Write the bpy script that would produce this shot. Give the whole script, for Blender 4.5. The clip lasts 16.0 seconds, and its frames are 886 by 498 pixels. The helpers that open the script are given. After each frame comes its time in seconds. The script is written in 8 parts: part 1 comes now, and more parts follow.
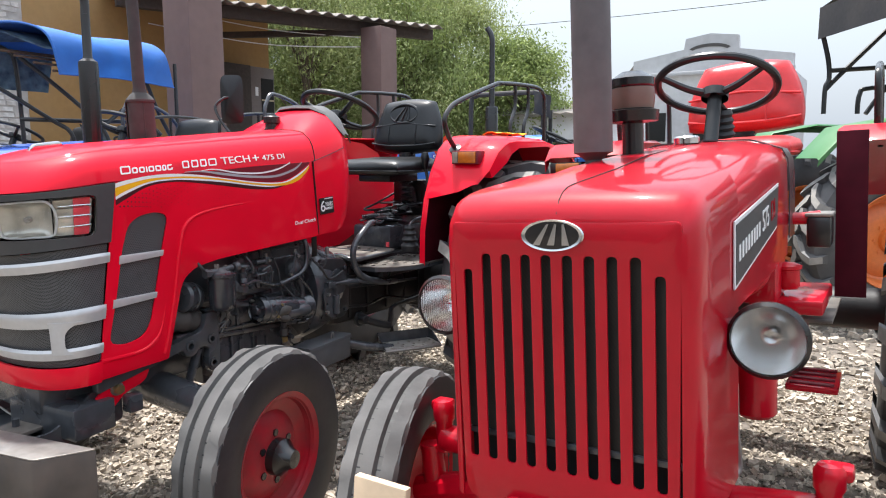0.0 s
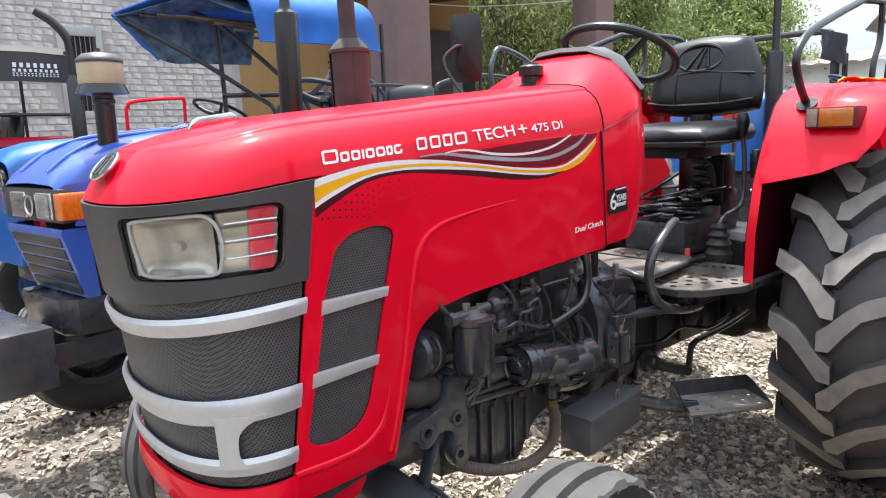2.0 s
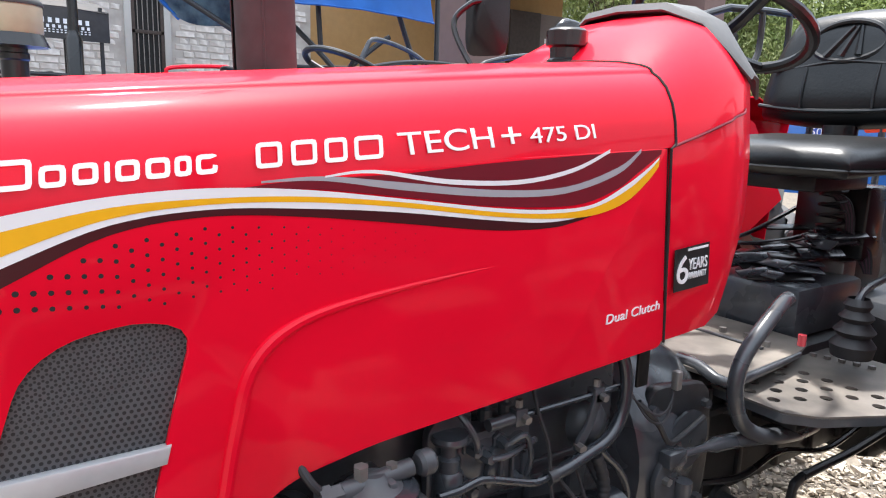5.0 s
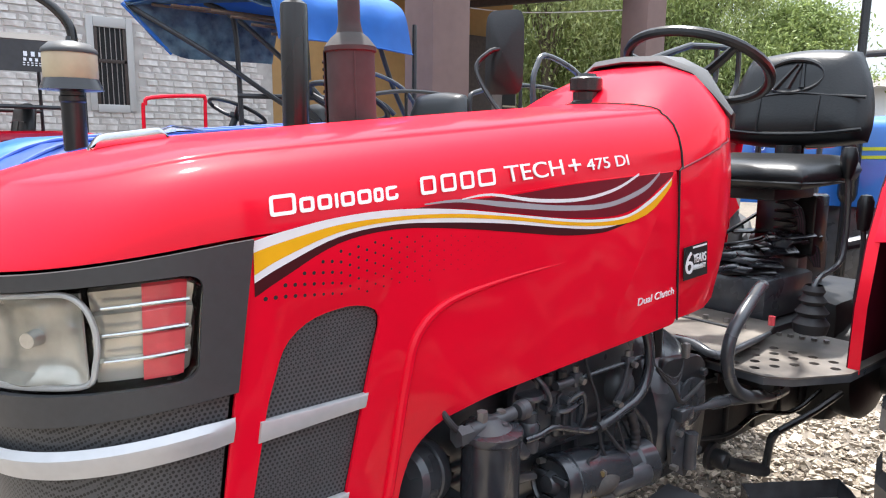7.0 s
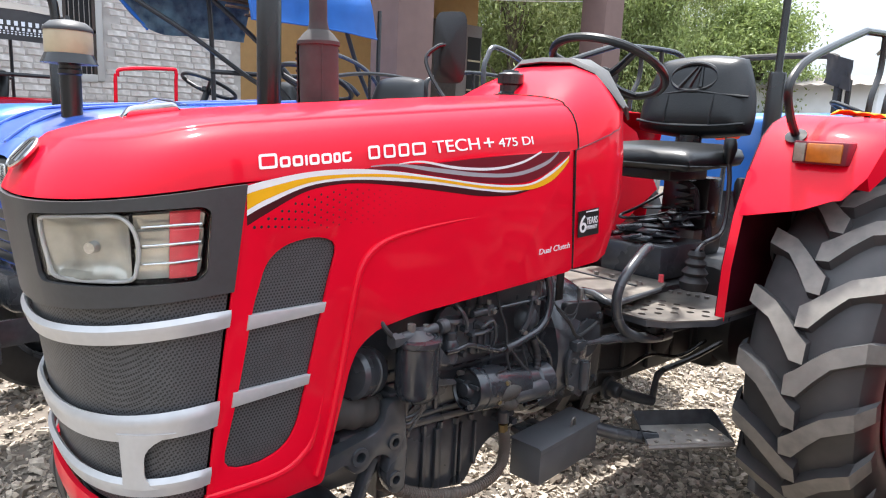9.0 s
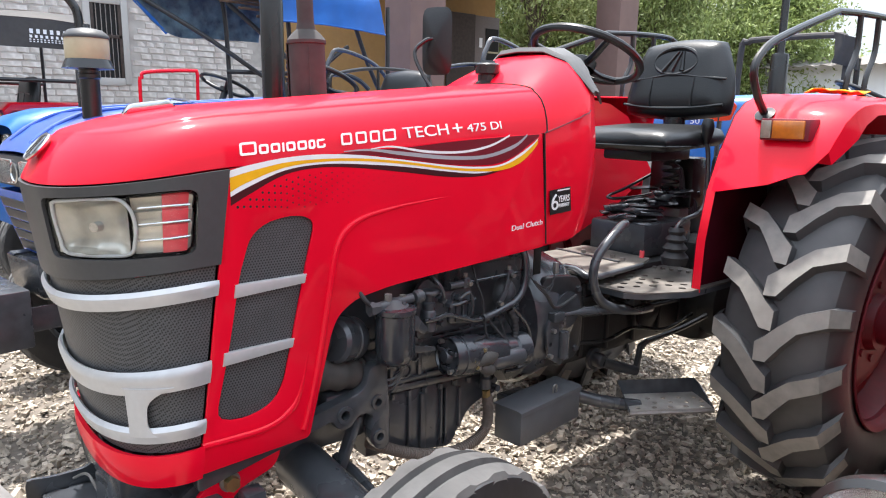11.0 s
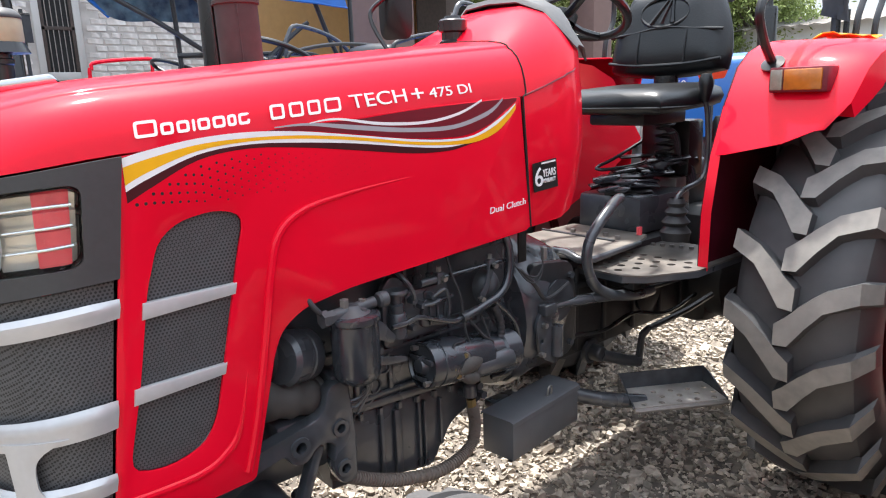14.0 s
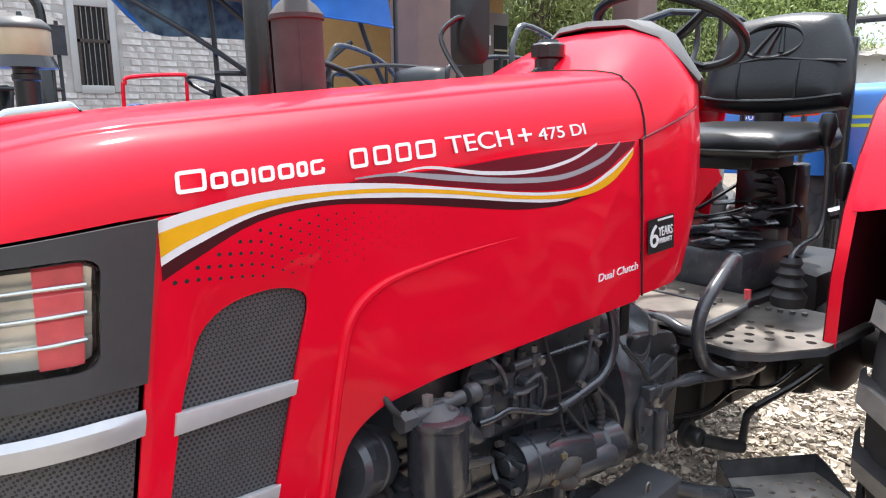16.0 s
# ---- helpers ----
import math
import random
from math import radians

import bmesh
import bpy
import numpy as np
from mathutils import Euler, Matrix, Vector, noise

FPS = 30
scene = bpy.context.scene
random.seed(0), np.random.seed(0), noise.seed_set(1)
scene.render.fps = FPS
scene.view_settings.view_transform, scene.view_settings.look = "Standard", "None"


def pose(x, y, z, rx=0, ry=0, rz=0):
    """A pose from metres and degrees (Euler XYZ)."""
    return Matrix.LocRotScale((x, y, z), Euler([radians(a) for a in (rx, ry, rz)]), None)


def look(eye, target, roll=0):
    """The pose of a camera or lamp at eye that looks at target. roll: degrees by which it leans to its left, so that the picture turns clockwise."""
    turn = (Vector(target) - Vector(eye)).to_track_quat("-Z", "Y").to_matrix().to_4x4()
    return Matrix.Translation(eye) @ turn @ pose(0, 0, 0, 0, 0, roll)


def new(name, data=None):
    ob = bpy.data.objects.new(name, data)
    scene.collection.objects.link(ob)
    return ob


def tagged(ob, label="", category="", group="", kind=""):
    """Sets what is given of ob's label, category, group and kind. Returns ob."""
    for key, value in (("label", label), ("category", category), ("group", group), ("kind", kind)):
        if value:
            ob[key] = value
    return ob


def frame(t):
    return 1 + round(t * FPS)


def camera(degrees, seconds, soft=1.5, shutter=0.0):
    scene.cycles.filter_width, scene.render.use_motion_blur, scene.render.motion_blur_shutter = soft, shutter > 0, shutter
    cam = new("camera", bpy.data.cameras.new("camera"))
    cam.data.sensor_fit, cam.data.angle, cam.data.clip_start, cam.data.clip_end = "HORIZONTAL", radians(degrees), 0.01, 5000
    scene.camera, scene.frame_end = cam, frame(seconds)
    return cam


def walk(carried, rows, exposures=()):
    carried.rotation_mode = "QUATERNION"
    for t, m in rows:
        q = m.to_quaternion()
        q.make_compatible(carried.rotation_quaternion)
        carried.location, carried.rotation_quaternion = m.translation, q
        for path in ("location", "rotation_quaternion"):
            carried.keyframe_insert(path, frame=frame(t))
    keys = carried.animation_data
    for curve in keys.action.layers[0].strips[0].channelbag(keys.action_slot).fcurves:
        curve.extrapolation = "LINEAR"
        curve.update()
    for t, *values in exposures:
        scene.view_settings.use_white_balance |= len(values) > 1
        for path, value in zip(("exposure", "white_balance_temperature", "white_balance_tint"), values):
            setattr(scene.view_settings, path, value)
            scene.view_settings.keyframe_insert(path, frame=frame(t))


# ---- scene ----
cam = camera(65.6, 16.0, 1.1)
METRES, EYE, TILT, LEAN, TURN = 4.2, 1.31, -7.5, 0.0, 33.0
ROWS = [
    (0.0, 0.0, 0.0, 0.0, 0.0, 0.0, -0.0),
    (0.5, -0.0208, 0.0723, 0.0092, 4.86, -0.04, -0.36),
    (1.0, -0.0749, 0.1375, 0.0154, 9.32, -0.6, -0.31),
    (1.5, -0.1128, 0.1839, 0.0231, 13.15, -1.59, -0.03),
    (2.0, -0.1111, 0.2399, 0.0325, 15.47, -2.5, -0.07),
    (2.5, -0.1095, 0.2811, 0.0403, 16.69, -3.25, -0.51),
    (3.0, -0.1267, 0.3218, 0.0495, 17.59, -3.68, -1.58),
    (3.5, -0.1313, 0.3642, 0.0563, 18.5, -3.91, -2.82),
    (4.0, -0.1145, 0.4112, 0.0622, 20.48, -4.04, -3.94),
    (4.5, -0.1046, 0.4418, 0.0629, 22.87, -4.16, -4.81),
    (7.0, -0.1344, 0.3484, 0.0573, 18.24, -2.08, -2.95),
    (7.5, -0.1044, 0.3324, 0.0533, 16.91, -2.8, -2.74),
    (8.0, -0.0859, 0.3215, 0.0495, 15.88, -3.55, -3.31),
    (8.5, -0.0926, 0.2955, 0.0498, 14.99, -3.57, -4.09),
    (9.0, -0.0952, 0.2677, 0.0469, 15.31, -3.39, -4.67),
    (11.5, -0.0513, 0.2409, 0.0399, 17.95, -4.21, -2.98),
    (12.0, -0.0773, 0.2428, 0.0388, 15.23, -3.99, -2.23),
    (12.5, -0.0826, 0.2499, 0.0444, 14.21, -3.69, -1.35),
    (13.0, -0.069, 0.2788, 0.0491, 14.77, -3.81, -0.64),
    (13.5, -0.0554, 0.2999, 0.0459, 15.9, -4.48, -0.21),
    (14.0, -0.0654, 0.3105, 0.0413, 16.24, -5.58, -0.15),
    (14.5, -0.1086, 0.3232, 0.0403, 15.79, -5.98, -1.05),
    (15.0, -0.1255, 0.332, 0.0489, 15.83, -5.38, -1.79),
    (15.5, -0.1217, 0.3516, 0.0493, 17.03, -4.57, -2.04),
    (16.0, -0.1186, 0.3685, 0.0574, 18.1, -3.96, -1.97),
]
# The world's origin lies on the ground under the middle of the red show tractor's front axle; +y runs to its rear, +x to its left side.
X0, Y0 = 2.345, -1.48
walk(cam, [(t, pose(X0, Y0, EYE, TILT, LEAN, TURN) @ pose(METRES * x, METRES * y, METRES * z, 90 + pitch, roll, yaw)) for t, x, y, z, yaw, pitch, roll in ROWS], [(0.0, 0.76), (1.0, 0.86), (2.0, 0.99), (3.0, 1.08), (7.0, 1.13), (16.0, 1.13)])

# ---- light ----
SUN_EL, SUN_AZ = radians(76), radians(-70)
world = bpy.data.worlds.new("sky")
scene.world = world
world.use_nodes = True
wn = world.node_tree.nodes
sky = wn.new("ShaderNodeTexSky")
sky.sky_type, sky.sun_disc = "NISHITA", False
sky.sun_elevation, sky.sun_rotation = SUN_EL, SUN_AZ
sky.air_density, sky.dust_density, sky.ozone_density = 1.6, 6.0, 1.0
haze = wn.new("ShaderNodeMixRGB")
haze.inputs[0].default_value = 0.55
haze.inputs[2].default_value = (8.7, 9.8, 11.3, 1)
world.node_tree.links.new(sky.outputs[0], haze.inputs[1])
up_axis, zenith, dome = wn.new("ShaderNodeSeparateXYZ"), wn.new("ShaderNodeMapRange"), wn.new("ShaderNodeVectorMath")
world.node_tree.links.new(wn.new("ShaderNodeTexCoord").outputs["Generated"], up_axis.inputs[0])
zenith.inputs[3].default_value, zenith.inputs[4].default_value = 0.61, 1.45
dome.operation = "SCALE"
world.node_tree.links.new(up_axis.outputs["Z"], zenith.inputs[0])
world.node_tree.links.new(haze.outputs[0], dome.inputs[0])
world.node_tree.links.new(zenith.outputs[0], dome.inputs["Scale"])
world.node_tree.links.new(dome.outputs[0], wn["Background"].inputs[0])
wn["Background"].inputs[1].default_value = 0.115
sun = new("sun", bpy.data.lights.new("sun", "SUN"))
sun.data.energy, sun.data.angle, sun.data.color = 4.5, radians(2.0), (1.0, 0.98, 0.96)
sun.matrix_world = look((0, 0, 0), (-math.sin(SUN_AZ) * math.cos(SUN_EL), -math.cos(SUN_AZ) * math.cos(SUN_EL), -math.sin(SUN_EL)))


# ---- materials ----
def material(name, color, rough=0.5, metal=0.0, grain=0.0, scale=40.0, bump=0.0, dust=0.0, dust_color=(0.42, 0.36, 0.29), coat=0.0, second=None, stain=1.5, alpha=1.0, island=0.0, spec=0.5):
    """Paint, rubber, stone and the like: two sizes of mottling, a film of dust, fine relief."""
    m = bpy.data.materials.new(name)
    m.use_nodes = True
    n, l = m.node_tree.nodes, m.node_tree.links
    b = n["Principled BSDF"]
    b.inputs["Roughness"].default_value, b.inputs["Metallic"].default_value = rough, metal
    b.inputs["Coat Weight"].default_value, b.inputs["Coat Roughness"].default_value = coat, 0.06
    b.inputs["Specular IOR Level"].default_value = spec
    at = n.new("ShaderNodeTexCoord")
    fine, wide = n.new("ShaderNodeTexNoise"), n.new("ShaderNodeTexNoise")
    fine.inputs["Scale"].default_value, wide.inputs["Scale"].default_value = scale, stain
    fine.inputs["Detail"].default_value, wide.inputs["Detail"].default_value = 5, 4
    for q in (fine, wide):
        l.new(at.outputs["Object"], q.inputs["Vector"])
    ramp = n.new("ShaderNodeMapRange")
    ramp.inputs[1].default_value, ramp.inputs[2].default_value = 0.3, 0.7
    l.new(fine.outputs[0], ramp.inputs[0])
    dark = second or tuple(c * (1 - grain) for c in color)
    mix = n.new("ShaderNodeMixRGB")
    mix.inputs[1].default_value, mix.inputs[2].default_value = (*color, 1), (*dark, 1)
    l.new(ramp.outputs[0], mix.inputs[0])
    out = mix.outputs[0]
    if island:
        geo, hsv = n.new("ShaderNodeNewGeometry"), n.new("ShaderNodeHueSaturation")
        span = n.new("ShaderNodeMapRange")
        span.inputs[3].default_value, span.inputs[4].default_value = 1 - island, 1 + island
        l.new(geo.outputs["Random Per Island"], span.inputs[0])
        l.new(span.outputs[0], hsv.inputs["Value"])
        l.new(out, hsv.inputs["Color"])
        out = hsv.outputs[0]
    if dust:
        film, dr = n.new("ShaderNodeMixRGB"), n.new("ShaderNodeMapRange")
        dr.inputs[1].default_value, dr.inputs[2].default_value, dr.inputs[4].default_value = 0.35, 0.75, dust
        l.new(wide.outputs[0], dr.inputs[0])
        l.new(dr.outputs[0], film.inputs[0])
        film.inputs[2].default_value = (*dust_color, 1)
        l.new(out, film.inputs[1])
        out = film.outputs[0]
    l.new(out, b.inputs["Base Color"])
    rr = n.new("ShaderNodeMapRange")
    rr.inputs[3].default_value, rr.inputs[4].default_value = max(0.02, rough - 0.08), min(1, rough + 0.12)
    l.new(wide.outputs[0], rr.inputs[0])
    l.new(rr.outputs[0], b.inputs["Roughness"])
    if bump:
        bm_ = n.new("ShaderNodeBump")
        bm_.inputs["Strength"].default_value, bm_.inputs["Distance"].default_value = bump, 0.004
        l.new(fine.outputs[0], bm_.inputs["Height"])
        l.new(bm_.outputs[0], b.inputs["Normal"])
    return m


def glass(name, color, rough=0.05):
    m = bpy.data.materials.new(name)
    m.use_nodes = True
    b = m.node_tree.nodes["Principled BSDF"]
    b.inputs["Base Color"].default_value = (*color, 1)
    b.inputs["Roughness"].default_value, b.inputs["Transmission Weight"].default_value, b.inputs["IOR"].default_value = rough, 1.0, 1.14
    return m


def mesh_screen(name):
    """Perforated sheet: fine dark holes in a dark grey ground."""
    m = material(name, (0.076, 0.079, 0.084), 0.5, grain=0.2, dust=0.06)
    n, l = m.node_tree.nodes, m.node_tree.links
    b = n["Principled BSDF"]
    at, v = n.new("ShaderNodeTexCoord"), n.new("ShaderNodeTexVoronoi")
    v.inputs["Scale"].default_value, v.inputs["Randomness"].default_value = 215, 0.0
    rot = n.new("ShaderNodeMapping")
    rot.inputs["Rotation"].default_value = (0.0, 0.6, 0.78)
    l.new(at.outputs["Object"], rot.inputs[0])
    l.new(rot.outputs[0], v.inputs["Vector"])
    hole = n.new("ShaderNodeMapRange")
    hole.inputs[1].default_value, hole.inputs[2].default_value = 0.36, 0.48
    l.new(v.outputs["Distance"], hole.inputs[0])
    mul = n.new("ShaderNodeMixRGB")
    mul.inputs[1].default_value = (0.010, 0.010, 0.010, 1)
    old = b.inputs["Base Color"].links[0].from_socket
    l.new(hole.outputs[0], mul.inputs[0])
    l.new(old, mul.inputs[2])
    l.new(mul.outputs[0], b.inputs["Base Color"])
    return m


RED = material("red_paint", (0.76, 0.002, 0.022), 0.5, grain=0.06, scale=6, coat=0.4, dust=0.0, spec=0.08)
RED.node_tree.nodes["Principled BSDF"].inputs["Coat Roughness"].default_value = 0.08
RED_OLD = material("old_red_paint", (0.45, 0.002, 0.014), 0.38, grain=0.14, scale=12, coat=0.6, dust=0.03, dust_color=(0.45, 0.10, 0.09), bump=0.02, spec=0.10)
RIM_RED = material("chipped_red_rim", (0.42, 0.005, 0.02), 0.4, second=(0.24, 0.01, 0.018), scale=14, dust=0.22, dust_color=(0.20, 0.10, 0.09), stain=7, bump=0.08)
# Darkened red: the shade under the fenders is put into the paint.
FENDER_SHADE = material("red_undercoat", (0.060, 0.003, 0.010), 0.6, grain=0.3, scale=14, dust=0.0, bump=0.05, spec=0.12)
# Near-black mottled iron for the casings low under the tractors.
DARK_IRON = material("dark_cast_iron", (0.011, 0.011, 0.012), 0.5, grain=0.4, scale=25, dust=0.08, dust_color=(0.06, 0.05, 0.042), bump=0.3, stain=5)
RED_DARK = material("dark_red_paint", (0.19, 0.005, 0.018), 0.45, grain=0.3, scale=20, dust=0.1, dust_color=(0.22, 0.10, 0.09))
BLUE = material("blue_paint", (0.03, 0.095, 0.44), 0.26, grain=0.1, scale=8, coat=0.5, dust=0.1, dust_color=(0.3, 0.36, 0.5))
BLUE_SKY = material("light_blue_paint", (0.012, 0.13, 0.46), 0.3, grain=0.1, scale=8, coat=0.4, dust=0.12, dust_color=(0.3, 0.4, 0.5))
GREEN = material("green_paint", (0.015, 0.15, 0.03), 0.35, grain=0.15, dust=0.15)
ORANGE = material("orange_paint", (0.65, 0.15, 0.02), 0.4, grain=0.15, dust=0.15)
GREY = material("dark_grey_paint", (0.060, 0.065, 0.073), 0.26, grain=0.4, scale=22, bump=0.10, stain=4, spec=0.6, coat=0.2)
GREY_DIRTY = material("dirty_cast_metal", (0.020, 0.022, 0.025), 0.34, grain=0.4, scale=25, dust=0.03, bump=0.3, stain=5)
PLASTIC = material("black_plastic", (0.037, 0.040, 0.044), 0.42, grain=0.15, scale=90, dust=0.07, bump=0.06)
BLACK = material("black_enamel", (0.008, 0.008, 0.009), 0.25, grain=0.2, dust=0.02, coat=0.2)
VINYL = material("black_vinyl", (0.009, 0.010, 0.011), 0.32, grain=0.25, scale=140, bump=0.12, stain=5)
RUBBER = material("tyre_rubber", (0.020, 0.021, 0.024), 0.52, grain=0.35, scale=30, dust=0.12, dust_color=(0.14, 0.135, 0.13), bump=0.15, stain=5)
TREAD = material("dusty_tread_rubber", (0.27, 0.255, 0.23), 0.75, second=(0.17, 0.165, 0.155), scale=22, dust=0.45, dust_color=(0.33, 0.305, 0.27), bump=0.35, stain=5)
CARCASS = material("dusty_tyre_carcass", (0.030, 0.031, 0.034), 0.5, second=(0.055, 0.055, 0.057), scale=9, dust=0.5, dust_color=(0.15, 0.145, 0.14), bump=0.15, stain=3.5)
TREAD_WORN = material("worn_front_tread", (0.085, 0.084, 0.083), 0.8, second=(0.04, 0.04, 0.04), scale=16, dust=0.42, dust_color=(0.30, 0.285, 0.27), bump=0.5, stain=4)
SILVER = material("silver_trim", (0.52, 0.525, 0.53), 0.36, metal=0.35, grain=0.08, scale=60, dust=0.06)
CHROME = material("chrome", (0.62, 0.63, 0.64), 0.14, metal=1.0, grain=0.1)
STEEL = material("bare_steel", (0.30, 0.29, 0.28), 0.42, metal=0.7, grain=0.35, scale=25, dust=0.35, bump=0.1, stain=6)
PLATE = material("worn_footplate", (0.20, 0.18, 0.16), 0.5, metal=0.3, second=(0.05, 0.047, 0.045), scale=9, dust=0.3, bump=0.15, stain=5)
RUST = material("brown_muffler", (0.058, 0.056, 0.056), 0.55, second=(0.038, 0.035, 0.034), scale=25, dust=0.12, bump=0.15, stain=6)
BRASS = material("plated_bolt", (0.35, 0.26, 0.12), 0.4, metal=0.8, grain=0.3)
WHITE = material("white_decal", (0.80, 0.80, 0.80), 0.4, grain=0.04)
YELLOW = material("yellow_decal", (0.86, 0.43, 0.002), 0.4, grain=0.06)
GREY_DECAL = material("grey_decal", (0.36, 0.36, 0.38), 0.4, grain=0.06)
MAROON_DARK = material("dark_stripe_decal", (0.045, 0.003, 0.006), 0.35, grain=0.2, scale=12)
MAROON = material("maroon_decal", (0.17, 0.004, 0.015), 0.35, grain=0.2, scale=12)
LIME = material("lime_decal", (0.5, 0.55, 0.03), 0.4, grain=0.06)
# The dark mottling puts reflections in the silvered lamp into the colour.
REFLECTOR = material("lamp_reflector", (0.74, 0.71, 0.64), 0.22, metal=0.5, second=(0.24, 0.23, 0.20), scale=8)
LAMP_BOWL = material("bright_lamp_bowl", (0.92, 0.92, 0.91), 0.14, metal=0.85, second=(0.70, 0.70, 0.69), scale=9)
LENS = glass("clear_lamp_lens", (0.98, 0.98, 0.96), 0.03)
AMBER = material("amber_lens", (0.55, 0.16, 0.01), 0.2, grain=0.25, scale=60, coat=0.6, dust=0.12)
ORANGE_LENS = material("orange_lens", (0.75, 0.17, 0.01), 0.2, grain=0.2, scale=60, coat=0.6)
RED_LENS = material("red_lens", (0.72, 0.07, 0.09), 0.2, grain=0.2, scale=50, coat=0.6)
FLUTED = glass("fluted_lamp_glass", (0.96, 0.96, 0.95), 0.08)
fl_n, fl_l = FLUTED.node_tree.nodes, FLUTED.node_tree.links
fl_at, fl_wave, fl_bump = fl_n.new("ShaderNodeTexCoord"), fl_n.new("ShaderNodeTexWave"), fl_n.new("ShaderNodeBump")
fl_wave.inputs["Scale"].default_value = 45
fl_bump.inputs["Strength"].default_value, fl_bump.inputs["Distance"].default_value = 0.5, 0.004
fl_l.new(fl_at.outputs["Object"], fl_wave.inputs["Vector"])
fl_l.new(fl_wave.outputs[0], fl_bump.inputs["Height"])
fl_l.new(fl_bump.outputs[0], fl_n["Principled BSDF"].inputs["Normal"])
DUSTY_LENS = material("dusty_clear_lens", (0.34, 0.29, 0.23), 0.25, grain=0.3, scale=60, coat=0.5)
# Worn steel, lightened so that sunlight on the step is in the colour.
WORN_SUNLIT_STEP = material("worn_sunlit_step_steel", (0.42, 0.39, 0.355), 0.5, second=(0.16, 0.15, 0.14), scale=12, dust=0.3, bump=0.1, stain=6)
CREAM = material("cream_plastic", (0.50, 0.42, 0.27), 0.4, grain=0.2, scale=15, dust=0.2)
SCREEN = mesh_screen("perforated_screen")
DARK = material("dark_inside", (0.010, 0.010, 0.010), 0.8, grain=0.2)
CANVAS = material("blue_canvas", (0.010, 0.13, 0.46), 0.75, grain=0.2, scale=8, bump=0.1, dust=0.1)
CAMO = material("patterned_lining", (0.005, 0.018, 0.055), 0.8, second=(0.13, 0.22, 0.27), scale=12, dust=0.25, dust_color=(0.30, 0.36, 0.38), stain=22)
CLOTH = material("black_cloth", (0.03, 0.03, 0.034), 0.75, grain=0.3, scale=30, bump=0.2, dust=0.12)
WOODLATH = material("lath", (0.16, 0.10, 0.06), 0.75, grain=0.4, scale=40)
BRICK = material("whitewashed_brick", (0.72, 0.70, 0.665), 0.9, second=(0.47, 0.45, 0.42), scale=15, dust=0.6, dust_color=(0.32, 0.275, 0.24), bump=0.9, island=0.14, stain=2.3)
MORTAR = material("limewashed_mortar", (0.52, 0.50, 0.47), 0.95, dust=0.6, dust_color=(0.28, 0.25, 0.22), stain=2.3, grain=0.3, scale=7, bump=0.5)
OCHRE = material("ochre_plaster", (0.35, 0.205, 0.075), 0.85, grain=0.12, scale=12, dust=0.2, dust_color=(0.35, 0.25, 0.15), bump=0.15)
MAUVE = material("brown_painted_plaster", (0.16, 0.10, 0.09), 0.8, grain=0.12, scale=10, dust=0.2, dust_color=(0.32, 0.22, 0.19), bump=0.15)
TIMBER = material("dark_timber", (0.06, 0.045, 0.038), 0.8, grain=0.35, scale=20, bump=0.3)
BOX_GREY = material("satin_grey_sheet", (0.085, 0.090, 0.098), 0.38, grain=0.15, scale=18, dust=0.05, bump=0.05, stain=4)
SHEET = material("corrugated_cement", (0.23, 0.21, 0.19), 0.9, grain=0.3, scale=10, dust=0.3, bump=0.3)
CONCRETE = material("weathered_concrete", (0.33, 0.31, 0.29), 0.9, grain=0.25, scale=6, dust=0.4, dust_color=(0.24, 0.22, 0.21), bump=0.4, stain=0.7)
PALE = material("pale_wall", (0.45, 0.45, 0.435), 0.9, grain=0.12, scale=3, dust=0.2, stain=0.8)
EARTH = material("stony_earth", (0.19, 0.16, 0.13), 0.95, second=(0.075, 0.065, 0.055), scale=22, dust=0.4, dust_color=(0.26, 0.22, 0.18), bump=0.9, stain=2.2)
STONE = material("stone_chips", (0.50, 0.435, 0.35), 0.9, second=(0.25, 0.215, 0.18), scale=40, bump=0.45, island=0.5, dust=0.3, dust_color=(0.42, 0.35, 0.26), stain=3)
LEAF = material("leaves", (0.27, 0.33, 0.115), 0.6, second=(0.19, 0.25, 0.08), scale=1.2, island=0.3)
LEAF_PALE = material("pale_leaves", (0.36, 0.40, 0.17), 0.6, second=(0.25, 0.30, 0.12), scale=1.2, island=0.3)
for leafy in (LEAF, LEAF_PALE):
    ln_, ll_ = leafy.node_tree.nodes, leafy.node_tree.links
    lit, both = ln_.new("ShaderNodeBsdfTranslucent"), ln_.new("ShaderNodeMixShader")
    ll_.new(ln_["Principled BSDF"].inputs["Base Color"].links[0].from_socket, lit.inputs["Color"])
    both.inputs[0].default_value = 0.35
    ll_.new(ln_["Principled BSDF"].outputs[0], both.inputs[1])
    ll_.new(lit.outputs[0], both.inputs[2])
    ll_.new(both.outputs[0], ln_["Material Output"].inputs["Surface"])
BARK = material("bark", (0.14, 0.11, 0.085), 0.95, grain=0.4, scale=14, bump=0.7)


# ---- mesh tools ----
def thing(name, label, category, at=(0, 0, 0), turn=0.0, group="", kind=""):
    ob = new(name)
    ob.matrix_world = pose(*at, 0, 0, turn)
    return tagged(ob, label, category, group, kind)


def finish(name, bm, mat, smooth=35):
    me = bpy.data.meshes.new(name)
    bmesh.ops.recalc_face_normals(bm, faces=bm.faces)
    bm.to_mesh(me)
    bm.free()
    me.materials.append(mat)
    if smooth:
        me.polygons.foreach_set("use_smooth", [True] * len(me.polygons))
        me.set_sharp_from_angle(angle=radians(smooth))
    return me


